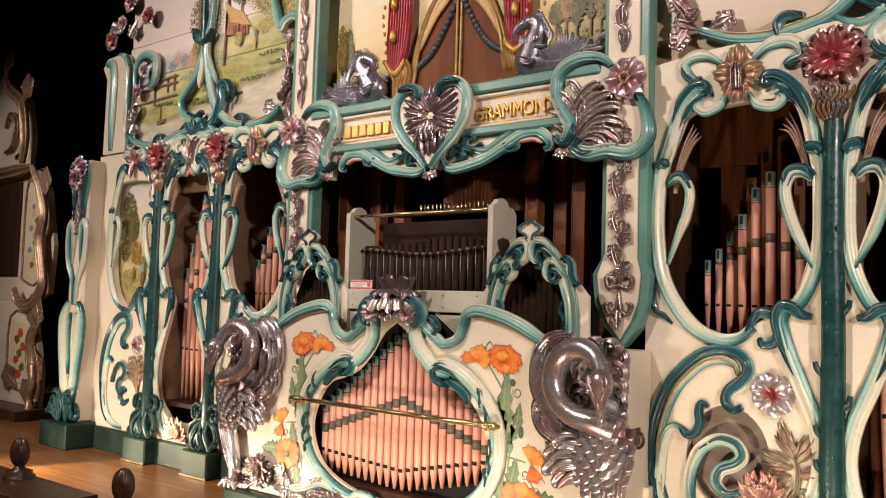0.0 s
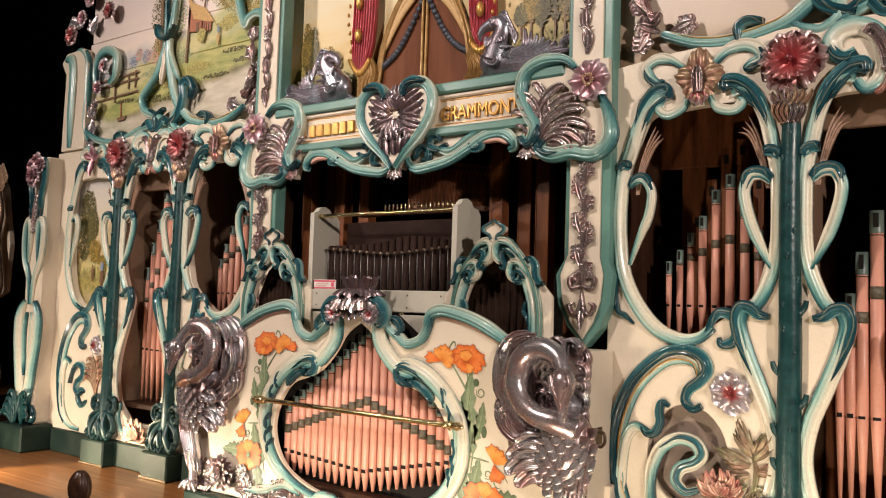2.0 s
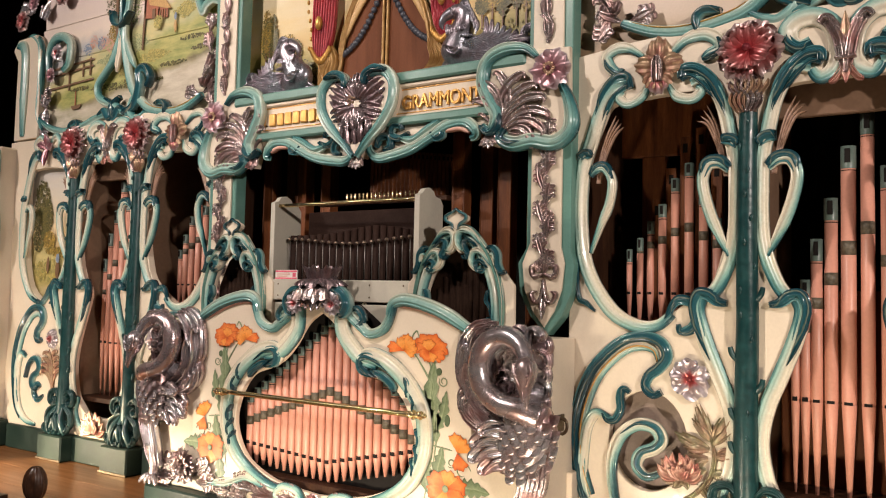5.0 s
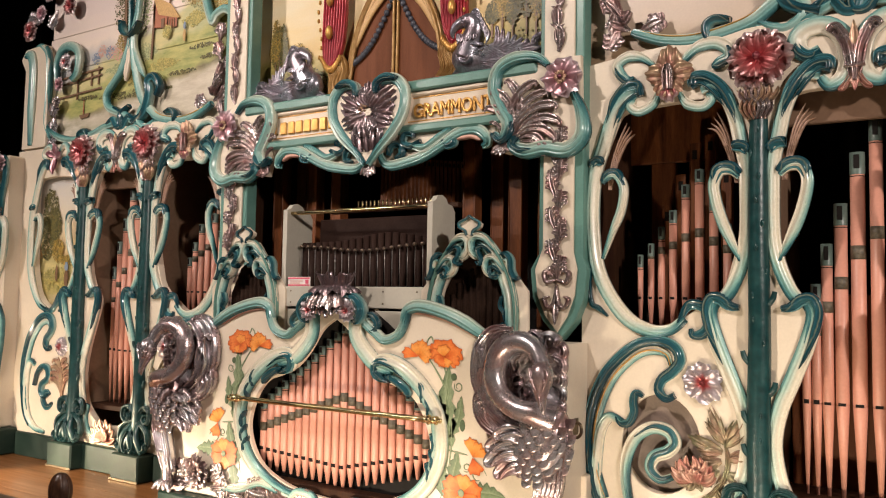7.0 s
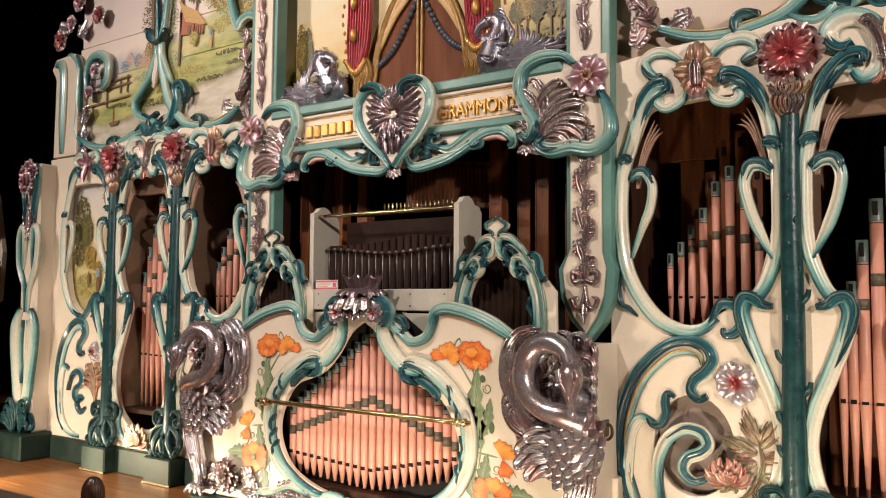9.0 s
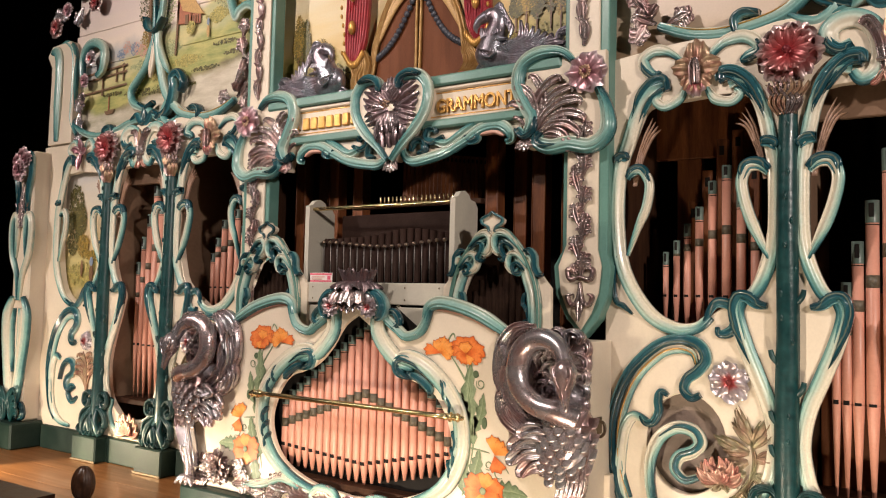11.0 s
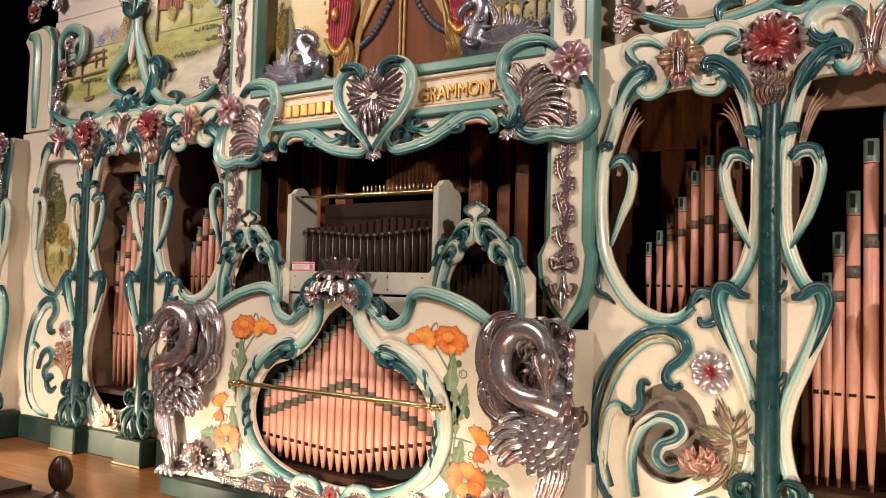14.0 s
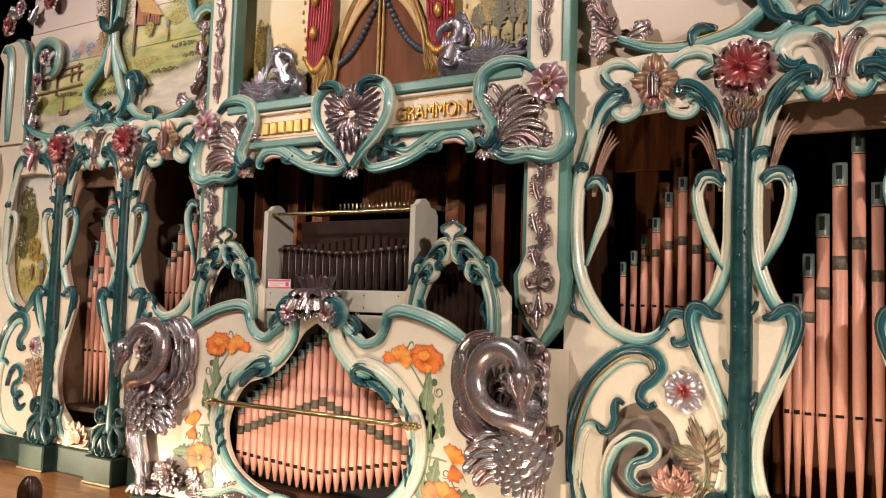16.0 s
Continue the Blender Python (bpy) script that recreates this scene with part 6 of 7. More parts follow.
def sign():
    c = thing("name_board", "cream name board with raised gold letters and teal mouldings", "sign board", 0, -0.06, 1.65)
    box(-0.80, 0.80, -0.055, 0.05, 1.64, 1.865, e=0.004).done("board", M_CREAM, c, smooth=False)
    for z0, z1, y, m in ((1.826, 1.872, -0.085, M_GREEN), (1.806, 1.826, -0.068, M_CREAM), (1.645, 1.682, -0.085, M_GREEN), (1.682, 1.692, -0.062, M_CREAM)):
        box(-0.80, 0.80, y, 0.0, z0, z1, e=0.008).done("moulding", m, c, smooth=False)
    for z in (1.800, 1.699):
        box(-0.62, 0.62, -0.0575, -0.05, z - 0.0025, z + 0.0025, e=0.001).done("gold_line", M_GOLD, c, "gold line", smooth=False)
    cu = bpy.data.curves.new("lettering", "FONT")
    cu.body, cu.size, cu.extrude, cu.bevel_depth, cu.align_x = "GRAMMONT", 0.083, 0.004, 0.0018, "CENTER"
    tmp = new("lettering", cu)
    me0 = bpy.data.meshes.new_from_object(tmp.evaluated_get(bpy.context.evaluated_depsgraph_get()))
    bpy.data.objects.remove(tmp)
    xs = [q.co.x for q in me0.vertices]
    k = 0.385 / (max(xs) - min(xs))
    verts = [(0.400 + q.co.x * k, -0.062 - q.co.z, 1.713 + q.co.y) for q in me0.vertices]
    part("lettering", verts, [tuple(q.vertices) for q in me0.polygons], M_GOLD, c, "raised gold capital letters", smooth=False)
    for j, (a, b) in enumerate(((0, 0.028), (0.036, 0.042), (0.055, 0.100), (0.105, 0.15), (0.155, 0.20), (0.205, 0.25), (0.255, 0.30), (0.305, 0.35), (0.355, 0.40))):
        box(-0.628 + a, -0.628 + b - 0.006, -0.068, -0.05, 1.713, 1.772 if j != 1 else 1.722, e=0.004).done("name_bar", M_GOLD, c, "raised gold bar", smooth=False)
    # heart with silver leaf mass
    hr = [(0.0, 1.845), (0.05, 1.855), (0.10, 1.875), (0.155, 1.865), (0.197, 1.818), (0.19, 1.73), (0.137, 1.65), (0.062, 1.585), (0.0, 1.52)]
    lp = [tuple(p) for p in glide(hr, 4)]
    board("heart_board", lp + [(-x, z) for x, z in reversed(lp)][1:-1], [], -0.115, -0.02, M_CREAM, c, "cream heart shield")
    for s in (1, -1):
        def sc(pts, w, mat=M_TEALB, flip=False, taper=(0.5, 0.5), d=0.03, y=-0.06, name="scroll"):
            ribbon([(s * a, b) for a, b in pts], y, w, d, 6, taper, flip != (s < 0), groove=0.25).done(name, mat, c)
        sc([(0.05, 1.83), (0.06, 1.865), (0.11, 1.885), (0.16, 1.872), (0.198, 1.82), (0.192, 1.733), (0.140, 1.653), (0.068, 1.586), (0.01, 1.52)], 0.021, M_TEALB, True, y=-0.11)
        sc([(0.055, 1.825), (0.06, 1.868), (0.11, 1.89), (0.168, 1.875)], 0.014, M_DEEP, True, y=-0.13)
        # hanging cornice scrolls
        sc([(0.03, 1.60), (0.05, 1.54), (0.09, 1.515), (0.15, 1.518), (0.26, 1.54), (0.36, 1.585), (0.44, 1.625), (0.52, 1.632), (0.565, 1.605), (0.58, 1.57), (0.555, 1.56)], 0.021, M_TEALB, True)
        sc([(0.08, 1.56), (0.10, 1.60), (0.145, 1.60), (0.155, 1.56), (0.12, 1.545)], 0.015, M_DEEP)
        sc([(0.25, 1.61), (0.20, 1.59), (0.16, 1.61), (0.17, 1.645), (0.205, 1.645), (0.212, 1.625)], 0.014, M_DEEP)
        sc([(0.20, 1.595), (0.27, 1.575), (0.34, 1.61), (0.41, 1.65)], 0.017, M_TEALB)
        sc([(0.36, 1.60), (0.385, 1.575), (0.42, 1.585), (0.41, 1.615)], 0.013, M_DEEP)
        ribbon([(s * a, b) for a, b in [(0.43, 1.60), (0.50, 1.605), (0.545, 1.585)]], -0.06, 0.010, 0.02).done("rose_band", M_ROSE, c, "rose painted inner curve")
        board("cornice_back", [(s * a, b) for a, b in [(0.0, 1.53), (0.10, 1.52), (0.26, 1.545), (0.36, 1.59), (0.45, 1.63), (0.55, 1.625), (0.60, 1.58), (0.64, 1.66), (0.0, 1.66)]], [], -0.052, -0.03, M_CREAM, c)
        # corner shields
        board("shield_board", [(s * a, b) for a, b in [(0.62, 1.86), (0.72, 1.885), (0.98, 1.87), (0.985, 1.56), (0.91, 1.52), (0.80, 1.54), (0.66, 1.52), (0.63, 1.62)]], [], -0.075, -0.02, M_CREAM, c)
        sc([(0.85, 1.845), (0.80, 1.885), (0.708, 1.893), (0.633, 1.857), (0.614, 1.776), (0.649, 1.693), (0.680, 1.634), (0.655, 1.575), (0.615, 1.60)], 0.024, M_TEALB, False, (0.4, 0.5), 0.045, -0.07)
        sc([(0.94, 1.75), (0.985, 1.66), (0.992, 1.56), (0.93, 1.51), (0.84, 1.525), (0.76, 1.518), (0.70, 1.545), (0.72, 1.575)], 0.026, M_TEALB, False, (0.4, 0.5), 0.045, -0.07)
        sc([(0.70, 1.64), (0.685, 1.59), (0.65, 1.57), (0.615, 1.60)], 0.014, M_DEEP, False, (0.3, 0.6), 0.05, -0.075)
        sc([(0.72, 1.58), (0.70, 1.545), (0.74, 1.518), (0.80, 1.52)], 0.014, M_DEEP, False, (0.6, 0.3), 0.05, -0.075)
        for k in range(9):
            q = k / 8
            dg = radians(114 - 124 * q)
            L = (0.16, 0.21, 0.24, 0.25, 0.245, 0.24, 0.225, 0.20, 0.16)[k]
            bx, bz = 0.672 + 0.02 * q, 1.560 + 0.012 * (1 - q)
            sg = 1 if k < 3 else -1
            cd, sd = math.cos(dg), math.sin(dg)
            P = lambda al, ac: (s * (bx + al * cd - ac * sd), bz + al * sd + ac * cd)
            ribbon([P(0, 0), P(0.35 * L, -0.035 * sg), P(0.70 * L, -0.028 * sg), P(0.92 * L, 0.006 * sg), P(0.98 * L, 0.030 * sg), P(0.92 * L, 0.042 * sg)], -0.077 - 0.006 * (k % 2), 0.0190, 0.016, 6, (0.30, 0.45), lift=0.014, leaf=True).done("acanthus_lobe", M_SILVER, c, "silver acanthus lobe")
            ribbon([P(0.18 * L, 0.004 * sg), P(0.45 * L, 0.012 * sg), P(0.62 * L, 0.030 * sg), P(0.60 * L, 0.042 * sg)], -0.076, 0.0085, 0.014, 5, (0.30, 0.45), lift=0.008, leaf=True).done("acanthus_lobe", M_SILVER, c)
        flower(s * 0.915, -0.10, 1.785, 0.078, 6, layers=1, cup=0.36, ruffle=0.16, seed=2, wide=1.15, ribs=2).done("flower", M_MAUVE, c, "mauve-silver six-petalled flower")
        flower(s * 0.915, -0.115, 1.785, 0.026, 8, layers=1, cup=0.5, seed=5).done("flower_heart", M_BRONZE, c)
        sl = Geo()
        for k in range(5):
            frond((s * 0.645, 1.56), (s * (0.61 + 0.020 * k), 1.505 + 0.008 * abs(k - 2)), -0.08, 0.012, sl, 0.1, 0.02)
        sl.done("shell_drop", M_SILVER, c)
    for k, (bx, bz, dg, L, W, yy) in enumerate(((0.0, 1.765, 90, 0.120, 0.055, -0.112), (0.01, 1.755, 30, 0.155, 0.085, -0.114), (-0.01, 1.755, 150, 0.155, 0.085, -0.114), (0.01, 1.745, -18, 0.135, 0.070, -0.114), (-0.01, 1.745, 198, 0.135, 0.070, -0.114), (0.0, 1.735, 270, 0.160, 0.095, -0.120), (0.0, 1.730, 270, 0.095, 0.070, -0.138), (0.0, 1.775, 55, 0.085, 0.042, -0.128), (0.0, 1.775, 125, 0.085, 0.042, -0.128))):
        petal(Geo(), (bx, bz), radians(dg), L, W, yy, 0.26, 5, 0.032, 0.25, ph=1.1 * k, B=25, A=9).done("heart_petal", M_DUSK, c, "dark rose-silver ruffled carved petal")
    for k in range(9):
        a, r = 2.4 * k, 0.008 * math.sqrt(k)
        ball(r * math.cos(a), -0.158, 1.757 + r * math.sin(a), 0.0055, 0.008, 0.0055, seg=8).done("stamen", M_BRONZE, c)
    g = Geo()
    for k in range(5):
        frond((0, 1.53), (-0.04 + 0.02 * k, 1.465 + 0.006 * abs(k - 2)), -0.09, 0.012, g, 0, 0.02)
    g.done("shell_drop", M_SILVER, c)


for s in (1, -1):
    column(s)
sign()

# ---- upper centre: painted stage with curtains ----


def top_stage():
    c = thing("painted_stage", "painted evening landscape round a brown curtained stage", "painting", 0, 0.1, 1.87)
    box(-0.90, 0.90, 0.10, 0.13, 1.80, 2.75, e=0).done("sky", M_SKYC, c, smooth=False)
    box(-0.80, 0.80, 0.02, 0.10, 1.84, 1.868, e=0.004).done("ledge", M_GREEN, c, smooth=False)
    for s in (1, -1):
        SX[:] = [s, 0.0]
        if s > 0:
            trees = ((0.55, 2.21, 0.045, 0.08), (0.60, 2.19, 0.03, 0.09), (0.665, 2.26, 0.04, 0.15), (0.71, 2.26, 0.03, 0.16), (0.755, 2.25, 0.045, 0.17), (0.50, 2.17, 0.03, 0.05))
        else:
            trees = ((0.83 - 0.06, 2.24, 0.035, 0.12), (0.72, 2.22, 0.03, 0.11), (0.745, 2.20, 0.05, 0.12), (0.62, 2.15, 0.055, 0.065), (0.57, 2.13, 0.045, 0.05), (0.66, 2.13, 0.04, 0.045))
        for k, (x, z, rx, rz) in enumerate(trees):
            strokes("foliage", [(x, z, rx, rz), (x, z - 0.3 * rz, rx * 1.1, rz * 0.6)], 0.091, M_FOLG if k % 3 == 0 else M_FOLD, c, 90, k + 40, 0.011)
            box(x - 0.004, x + 0.004, 0.0905, 0.0965, z - rz - 0.06, z - rz * 0.3, e=0).done("tree_trunk", M_BROWNP, c, smooth=False)
        strokes("grass_strokes", [(0.62, 2.03, 0.16, 0.06), (0.50, 1.98, 0.16, 0.06), (0.7, 1.95, 0.1, 0.06)], 0.0925, M_FOLM if s > 0 else M_FOLD, c, 120, 77, 0.011)
        # stage frame, curtain, drape
        ribbon([(0.275, 1.90), (0.262, 2.0), (0.235, 2.15), (0.16, 2.32), (0.05, 2.45)], 0.075, 0.014, 0.02, groove=0.3).done("stage_frame", M_DRAPEGOLD, c, "gilt arched stage frame")
        for k in range(3):
            ribbon([(0.255 - 0.02 * k, 2.10 + 0.03 * k), (0.21 - 0.02 * k, 2.19 + 0.035 * k), (0.13 - 0.012 * k, 2.30 + 0.03 * k), (0.03, 2.38 + 0.04 * k)], 0.075, 0.020, 0.010).done("valance", (M_THATCH, M_DRAPEGOLD, M_THATCH)[k], c, "old gold painted valance")
        for k in range(16):
            u = k / 15
            x, z = 0.245 - 0.22 * u, 2.05 + 0.27 * u - 0.05 * math.sin(math.pi * u)
            ball(x, 0.075, z, 0.016, 0.012, 0.016, seg=8).done("garland_tuft", M_NAVY, c, "dark blue garland")
        for k in range(8):
            o = k / 7
            ribbon([(0.285 + 0.10 * o, 2.62), (0.275 + 0.115 * o, 2.35), (0.285 + 0.11 * o, 2.18), (0.300 + 0.09 * o, 2.11 - 0.06 * math.sin(math.pi * o)), (0.312 + 0.075 * o, 2.075 - 0.045 * math.sin(math.pi * o))], 0.055, 0.011, 0.035, 5, (0.8, 0.8), groove=0.2).done("curtain_fold", M_CURTRED, c, "crimson gathered curtain")
        for k in range(13):
            u = k / 12
            ball(0.290 + 0.11 * u, 0.025, 2.070 - 0.052 * math.sin(math.pi * u) + 0.01 * u, 0.009, 0.012, 0.020, seg=8).done("fringe", M_GOLD, c, "gold fringe")
        for k in range(10):
            ball(0.412 - 0.012 * math.sin(k), 0.02, 2.09 + 0.045 * k, 0.007, 0.008, 0.012, seg=8).done("cord_bead", M_GOLD, c, "gold cord")
        for z in (2.20, 2.36):
            ball(0.345, 0.01, z, 0.018, 0.02, 0.035).done("tassel", M_GOLD, c, "gold tassel")
        for k in range(7):
            o = k / 6
            ribbon([(0.300 + 0.075 * o, 2.09), (0.27 + 0.085 * o, 2.02), (0.285 + 0.06 * o + 0.03 * math.sin(3 * o), 1.95), (0.235 + 0.12 * o, 1.885)], 0.06, 0.013, 0.035, 5, (0.7, 0.9), groove=0.3).done("drape_fold", M_DRAPEGOLD, c, "old gold under-drape")
        ribbon([(0.31, 1.90), (0.25, 1.895), (0.20, 1.882), (0.15, 1.875)], 0.045, 0.013, 0.025).done("drape_hem", M_CURTRED, c)
        SX[:] = [1.0, 0.0]
    flat("stage_back", [(-0.262, 1.90), (0.262, 1.90), (0.25, 2.05), (0.21, 2.2), (0.12, 2.38), (0.0, 2.46), (-0.12, 2.38), (-0.21, 2.2), (-0.25, 2.05)], 0.085, M_STAGE, c, "brown wooden stage door")
    box(-0.28, 0.28, 0.055, 0.098, 1.868, 1.902, e=0.003).done("stage_sill", M_SKYM, c, smooth=False)
    for s in (1, -1):
        ribbon([(s * 0.012, 2.46), (s * 0.012, 2.2), (s * 0.012, 1.93), (s * 0.030, 1.912), (s * 0.12, 1.908), (s * 0.20, 1.906)], 0.080, 0.007, 0.012, 5, (0.9, 0.9)).done("door_frame", M_DRAPEGOLD, c, "gilt door frame strip")


def small_swan(s):
    SX[:] = [s, 0.0]
    g = Geo()
    Y = 0.02
    ball(0.475, Y - 0.02, 1.945, 0.105, 0.05, 0.070, g, seg=24)
    ball(0.430, Y - 0.03, 1.955, 0.062, 0.045, 0.062, g, seg=20)
    tube([(0.445, Y - 0.035, 1.955), (0.468, Y - 0.045, 2.010), (0.494, Y - 0.055, 2.055), (0.492, Y - 0.060, 2.085), (0.468, Y - 0.064, 2.104)], [0.062, 0.052, 0.044, 0.040, 0.034], 16, g)
    ball(0.452, Y - 0.040, 2.035, 0.030, 0.020, 0.035, g, seg=12)
    ball(0.462, Y - 0.066, 2.098, 0.038, 0.032, 0.032, g, seg=16)
    tube([(0.445, Y - 0.075, 2.095), (0.412, Y - 0.082, 2.078), (0.398, Y - 0.084, 2.052), (0.402, Y - 0.080, 2.030)], [0.026, 0.018, 0.012, 0.004], 10, g)
    ball(0.455, Y - 0.098, 2.105, 0.006, 0.005, 0.006, g)
    for k in range(6):
        frond((0.475 + 0.008 * k, 2.118 - 0.010 * k), (0.530 + 0.006 * k, 2.112 - 0.026 * k), Y - 0.065, 0.011, g, 0.25, 0.022)
    for k in range(7):
        frond((0.425 + 0.013 * k, 2.045 - 0.004 * k), (0.428 + 0.016 * k, 1.998 + 0.002 * k), Y - 0.085, 0.010, g, 0.15, 0.012)
    # shoulder curl and sweeping plumes
    ribbon([(0.545, 1.985), (0.485, 1.990), (0.442, 1.975), (0.435, 1.945), (0.460, 1.930), (0.478, 1.945), (0.468, 1.958)], Y - 0.070, 0.013, 0.024, 6, (0.3, 0.6), geo=g, groove=0.25)
    for k in range(8):
        q = k / 7
        ribbon([(0.480 + 0.010 * k, 1.955 - 0.006 * k), (0.545 + 0.008 * k, 1.950 + 0.004 * (4 - k)), (0.600 + 0.016 * k, 1.985 - 0.006 * k), (0.600 + 0.028 * k, 2.055 - 0.016 * k)], Y - 0.060 + 0.003 * k, 0.0125, 0.022, 6, (0.4, 0.3), geo=g, groove=0.28)
    for k in range(5):
        ribbon([(0.50, 1.925 - 0.008 * k), (0.60, 1.915 - 0.006 * k), (0.68, 1.935 - 0.008 * k), (0.735 + 0.008 * k, 1.985 - 0.020 * k)], Y - 0.045 + 0.004 * k, 0.012, 0.022, 6, (0.5, 0.25), geo=g, groove=0.28)
    for k in range(9):
        x = 0.35 + 0.05 * k
        frond((x, 1.880), (x + 0.085, 1.905 + 0.002 * k), Y, 0.014, g, 0.15, 0.03)
    ribbon([(0.70, 1.90), (0.77, 1.925), (0.805, 1.965), (0.785, 2.0), (0.750, 1.99), (0.75, 1.955), (0.775, 1.955)], Y, 0.017, 0.035, 6, geo=g, groove=0.3)
    tagged(g.done("carved_small_swan", M_SWANDARK), "small carved bluish silver swan on the name board", "carving", "small carved swans")
    SX[:] = [1.0, 0.0]


top_stage()
for s in (1, -1):
    small_swan(s)

# ---- upper side panels ----


def branches(s):
    SX[:] = [s, 0.0]
    t = thing("branch_frame", "teal carved branches framing the upper side panel", "carving", 1.85, 0.03, 1.88, "carved branch frames")
    Y = 0.03
    def br(pts, w, mat=M_TEALB, d=0.035, flip=False, taper=(0.6, 0.6), name="branch"):
        ribbon(pts, Y, w, d, 6, taper, flip, groove=0.12).done(name, mat, t)
    br([(1.15, 1.955), (1.18, 1.940), (1.28, 1.902), (1.40, 1.890), (1.56, 1.917), (1.64, 1.965), (1.73, 2.05), (1.79, 2.20), (1.83, 2.40), (1.80, 2.56), (1.78, 2.75)], 0.022, M_TEALB, flip=True)
    ribbon([(1.18, 1.955), (1.28, 1.918), (1.40, 1.906), (1.55, 1.934), (1.63, 1.98)], Y, 0.004, 0.030).done("pinstripe", M_GOLD, t, "gold edge line")
    br([(1.43, 1.880), (1.425, 1.925), (1.455, 1.948), (1.51, 1.94)], 0.015, M_DEEP, 0.055, name="knot")
    br([(1.60, 1.915), (1.65, 1.885), (1.70, 1.878), (1.75, 1.92), (1.73, 1.99), (1.66, 2.05)], 0.021, M_TEALB)
    br([(1.70, 1.875), (1.80, 1.925), (1.85, 1.95), (1.90, 1.98), (2.03, 2.03), (2.06, 2.11), (1.98, 2.19), (1.90, 2.27), (1.86, 2.43), (1.87, 2.72)], 0.021, M_TEALB)
    br([(1.77, 1.93), (1.83, 1.955), (1.875, 1.905), (1.91, 1.915), (1.905, 1.98), (1.84, 2.02)], 0.017, M_DEEP, 0.045)
    br([(2.03, 1.93), (1.98, 1.955), (1.935, 1.905), (1.90, 1.915), (1.905, 1.98), (1.97, 2.02)], 0.017, M_DEEP, 0.045)
    br([(1.93, 1.93), (2.05, 1.92), (2.18, 1.885), (2.36, 1.868), (2.52, 1.90), (2.64, 1.97)], 0.020, M_TEALB)
    br([(1.60, 2.05), (1.575, 2.10), (1.62, 2.16), (1.67, 2.14), (1.66, 2.06), (1.70, 1.96), (1.80, 1.92)], 0.022, M_DEEP, 0.05)
    br([(2.20, 1.86), (2.23, 1.91), (2.28, 1.90), (2.30, 1.87)], 0.014, M_DEEP, 0.05, name="knot")
    for x0, x1, m in ((1.86, 1.98, M_TEALB), (1.83, 1.72, M_TEALB), (1.85, 1.89, M_CREAM)):
        br([(1.85, 2.42), (0.5 * (1.85 + x1), 2.28), (x1, 2.17)], 0.016, m, 0.03, taper=(0.9, 0.1), name="twig")
    br([(1.93, 2.53), (1.90, 2.45), (1.83, 2.43), (1.76, 2.50)], 0.012, M_DEEP, 0.06, name="tie")
    # corner scrolls by the centre column
    br([(0.97, 2.33), (1.02, 2.42), (1.08, 2.45), (1.14, 2.43), (1.17, 2.40), (1.215, 2.50), (1.24, 2.60), (1.25, 2.75)], 0.022, M_TEALB, taper=(0.9, 0.6))
    g = Geo()
    for a, b in (((1.06, 2.09), 1.9), ((1.10, 2.03), 2.2), ((1.14, 1.965), 2.6), ((1.18, 1.955), 0.3), ((1.10, 1.99), -2.0), ((1.10, 2.18), 1.4), ((1.11, 2.28), 1.8)):
        acanthus(a, b, 0.10, Y - 0.005, None, 3, 0.014).done("leaf", M_SILVER, t)
    for k in range(3):
        ribbon([(1.04 + 0.015 * k, 2.10 + 0.03 * k), (1.075 + 0.01 * k, 2.06), (1.12, 2.02 - 0.01 * k), (1.15, 2.03)], Y - 0.02, 0.015, 0.04, geo=g, groove=0.5)
    g.done("curled_leaf", M_SILVER, t, "silver acanthus cluster")
    # outer end scroll with roses
    board("post", [(2.64, 1.85), (2.90, 1.85), (2.895, 2.36), (2.95, 2.44), (2.90, 2.50), (2.70, 2.51), (2.64, 2.40)], [], 0.0, 0.058, M_CREAM, t, "cream end post")
    br([(2.60, 1.90), (2.665, 2.0), (2.66, 2.2), (2.67, 2.42), (2.74, 2.50), (2.80, 2.50)], 0.024, M_TEALB)
    ribbon([(2.80, 1.87), (2.80, 2.1), (2.80, 2.36), (2.83, 2.45), (2.90, 2.46)], 0.0, 0.034, 0.02, groove=0.3, flip=True).done("branch", M_TEALB, t)
    br([(2.56, 2.20), (2.58, 2.36), (2.53, 2.45), (2.43, 2.46), (2.35, 2.40), (2.36, 2.29), (2.42, 2.25)], 0.026, M_TEALB)
    for i, (x, z, r, m) in enumerate(((2.47, 2.365, 0.05, M_PINKSIL), (2.53, 2.23, 0.045, M_MAUVE), (2.55, 2.12, 0.04, M_SILVER), (2.86, 2.62, 0.07, M_RED), (2.44, 2.71, 0.06, M_RED), (2.66, 2.84, 0.06, M_MAUVE), (2.75, 2.72, 0.05, M_MAUVE))):
        flower(x, Y - 0.02, z, r, 6, layers=2, seed=30 + i).done("rose", m, t, "carved mauve-silver rose")
    g = Geo()
    for a, b in (((2.56, 2.16), -1.2), ((2.58, 2.05), -1.4), ((2.60, 1.97), -0.9), ((2.72, 2.74), -0.4), ((2.60, 2.72), -1.0), ((2.80, 2.66), 0.6), ((2.50, 1.90), 0.1)):
        acanthus(a, b, 0.13, Y - 0.002, None, 3, 0.013).done("leaf", M_BLUESILVER, t, "bluish silver leaf")
    SX[:] = [1.0, 0.0]


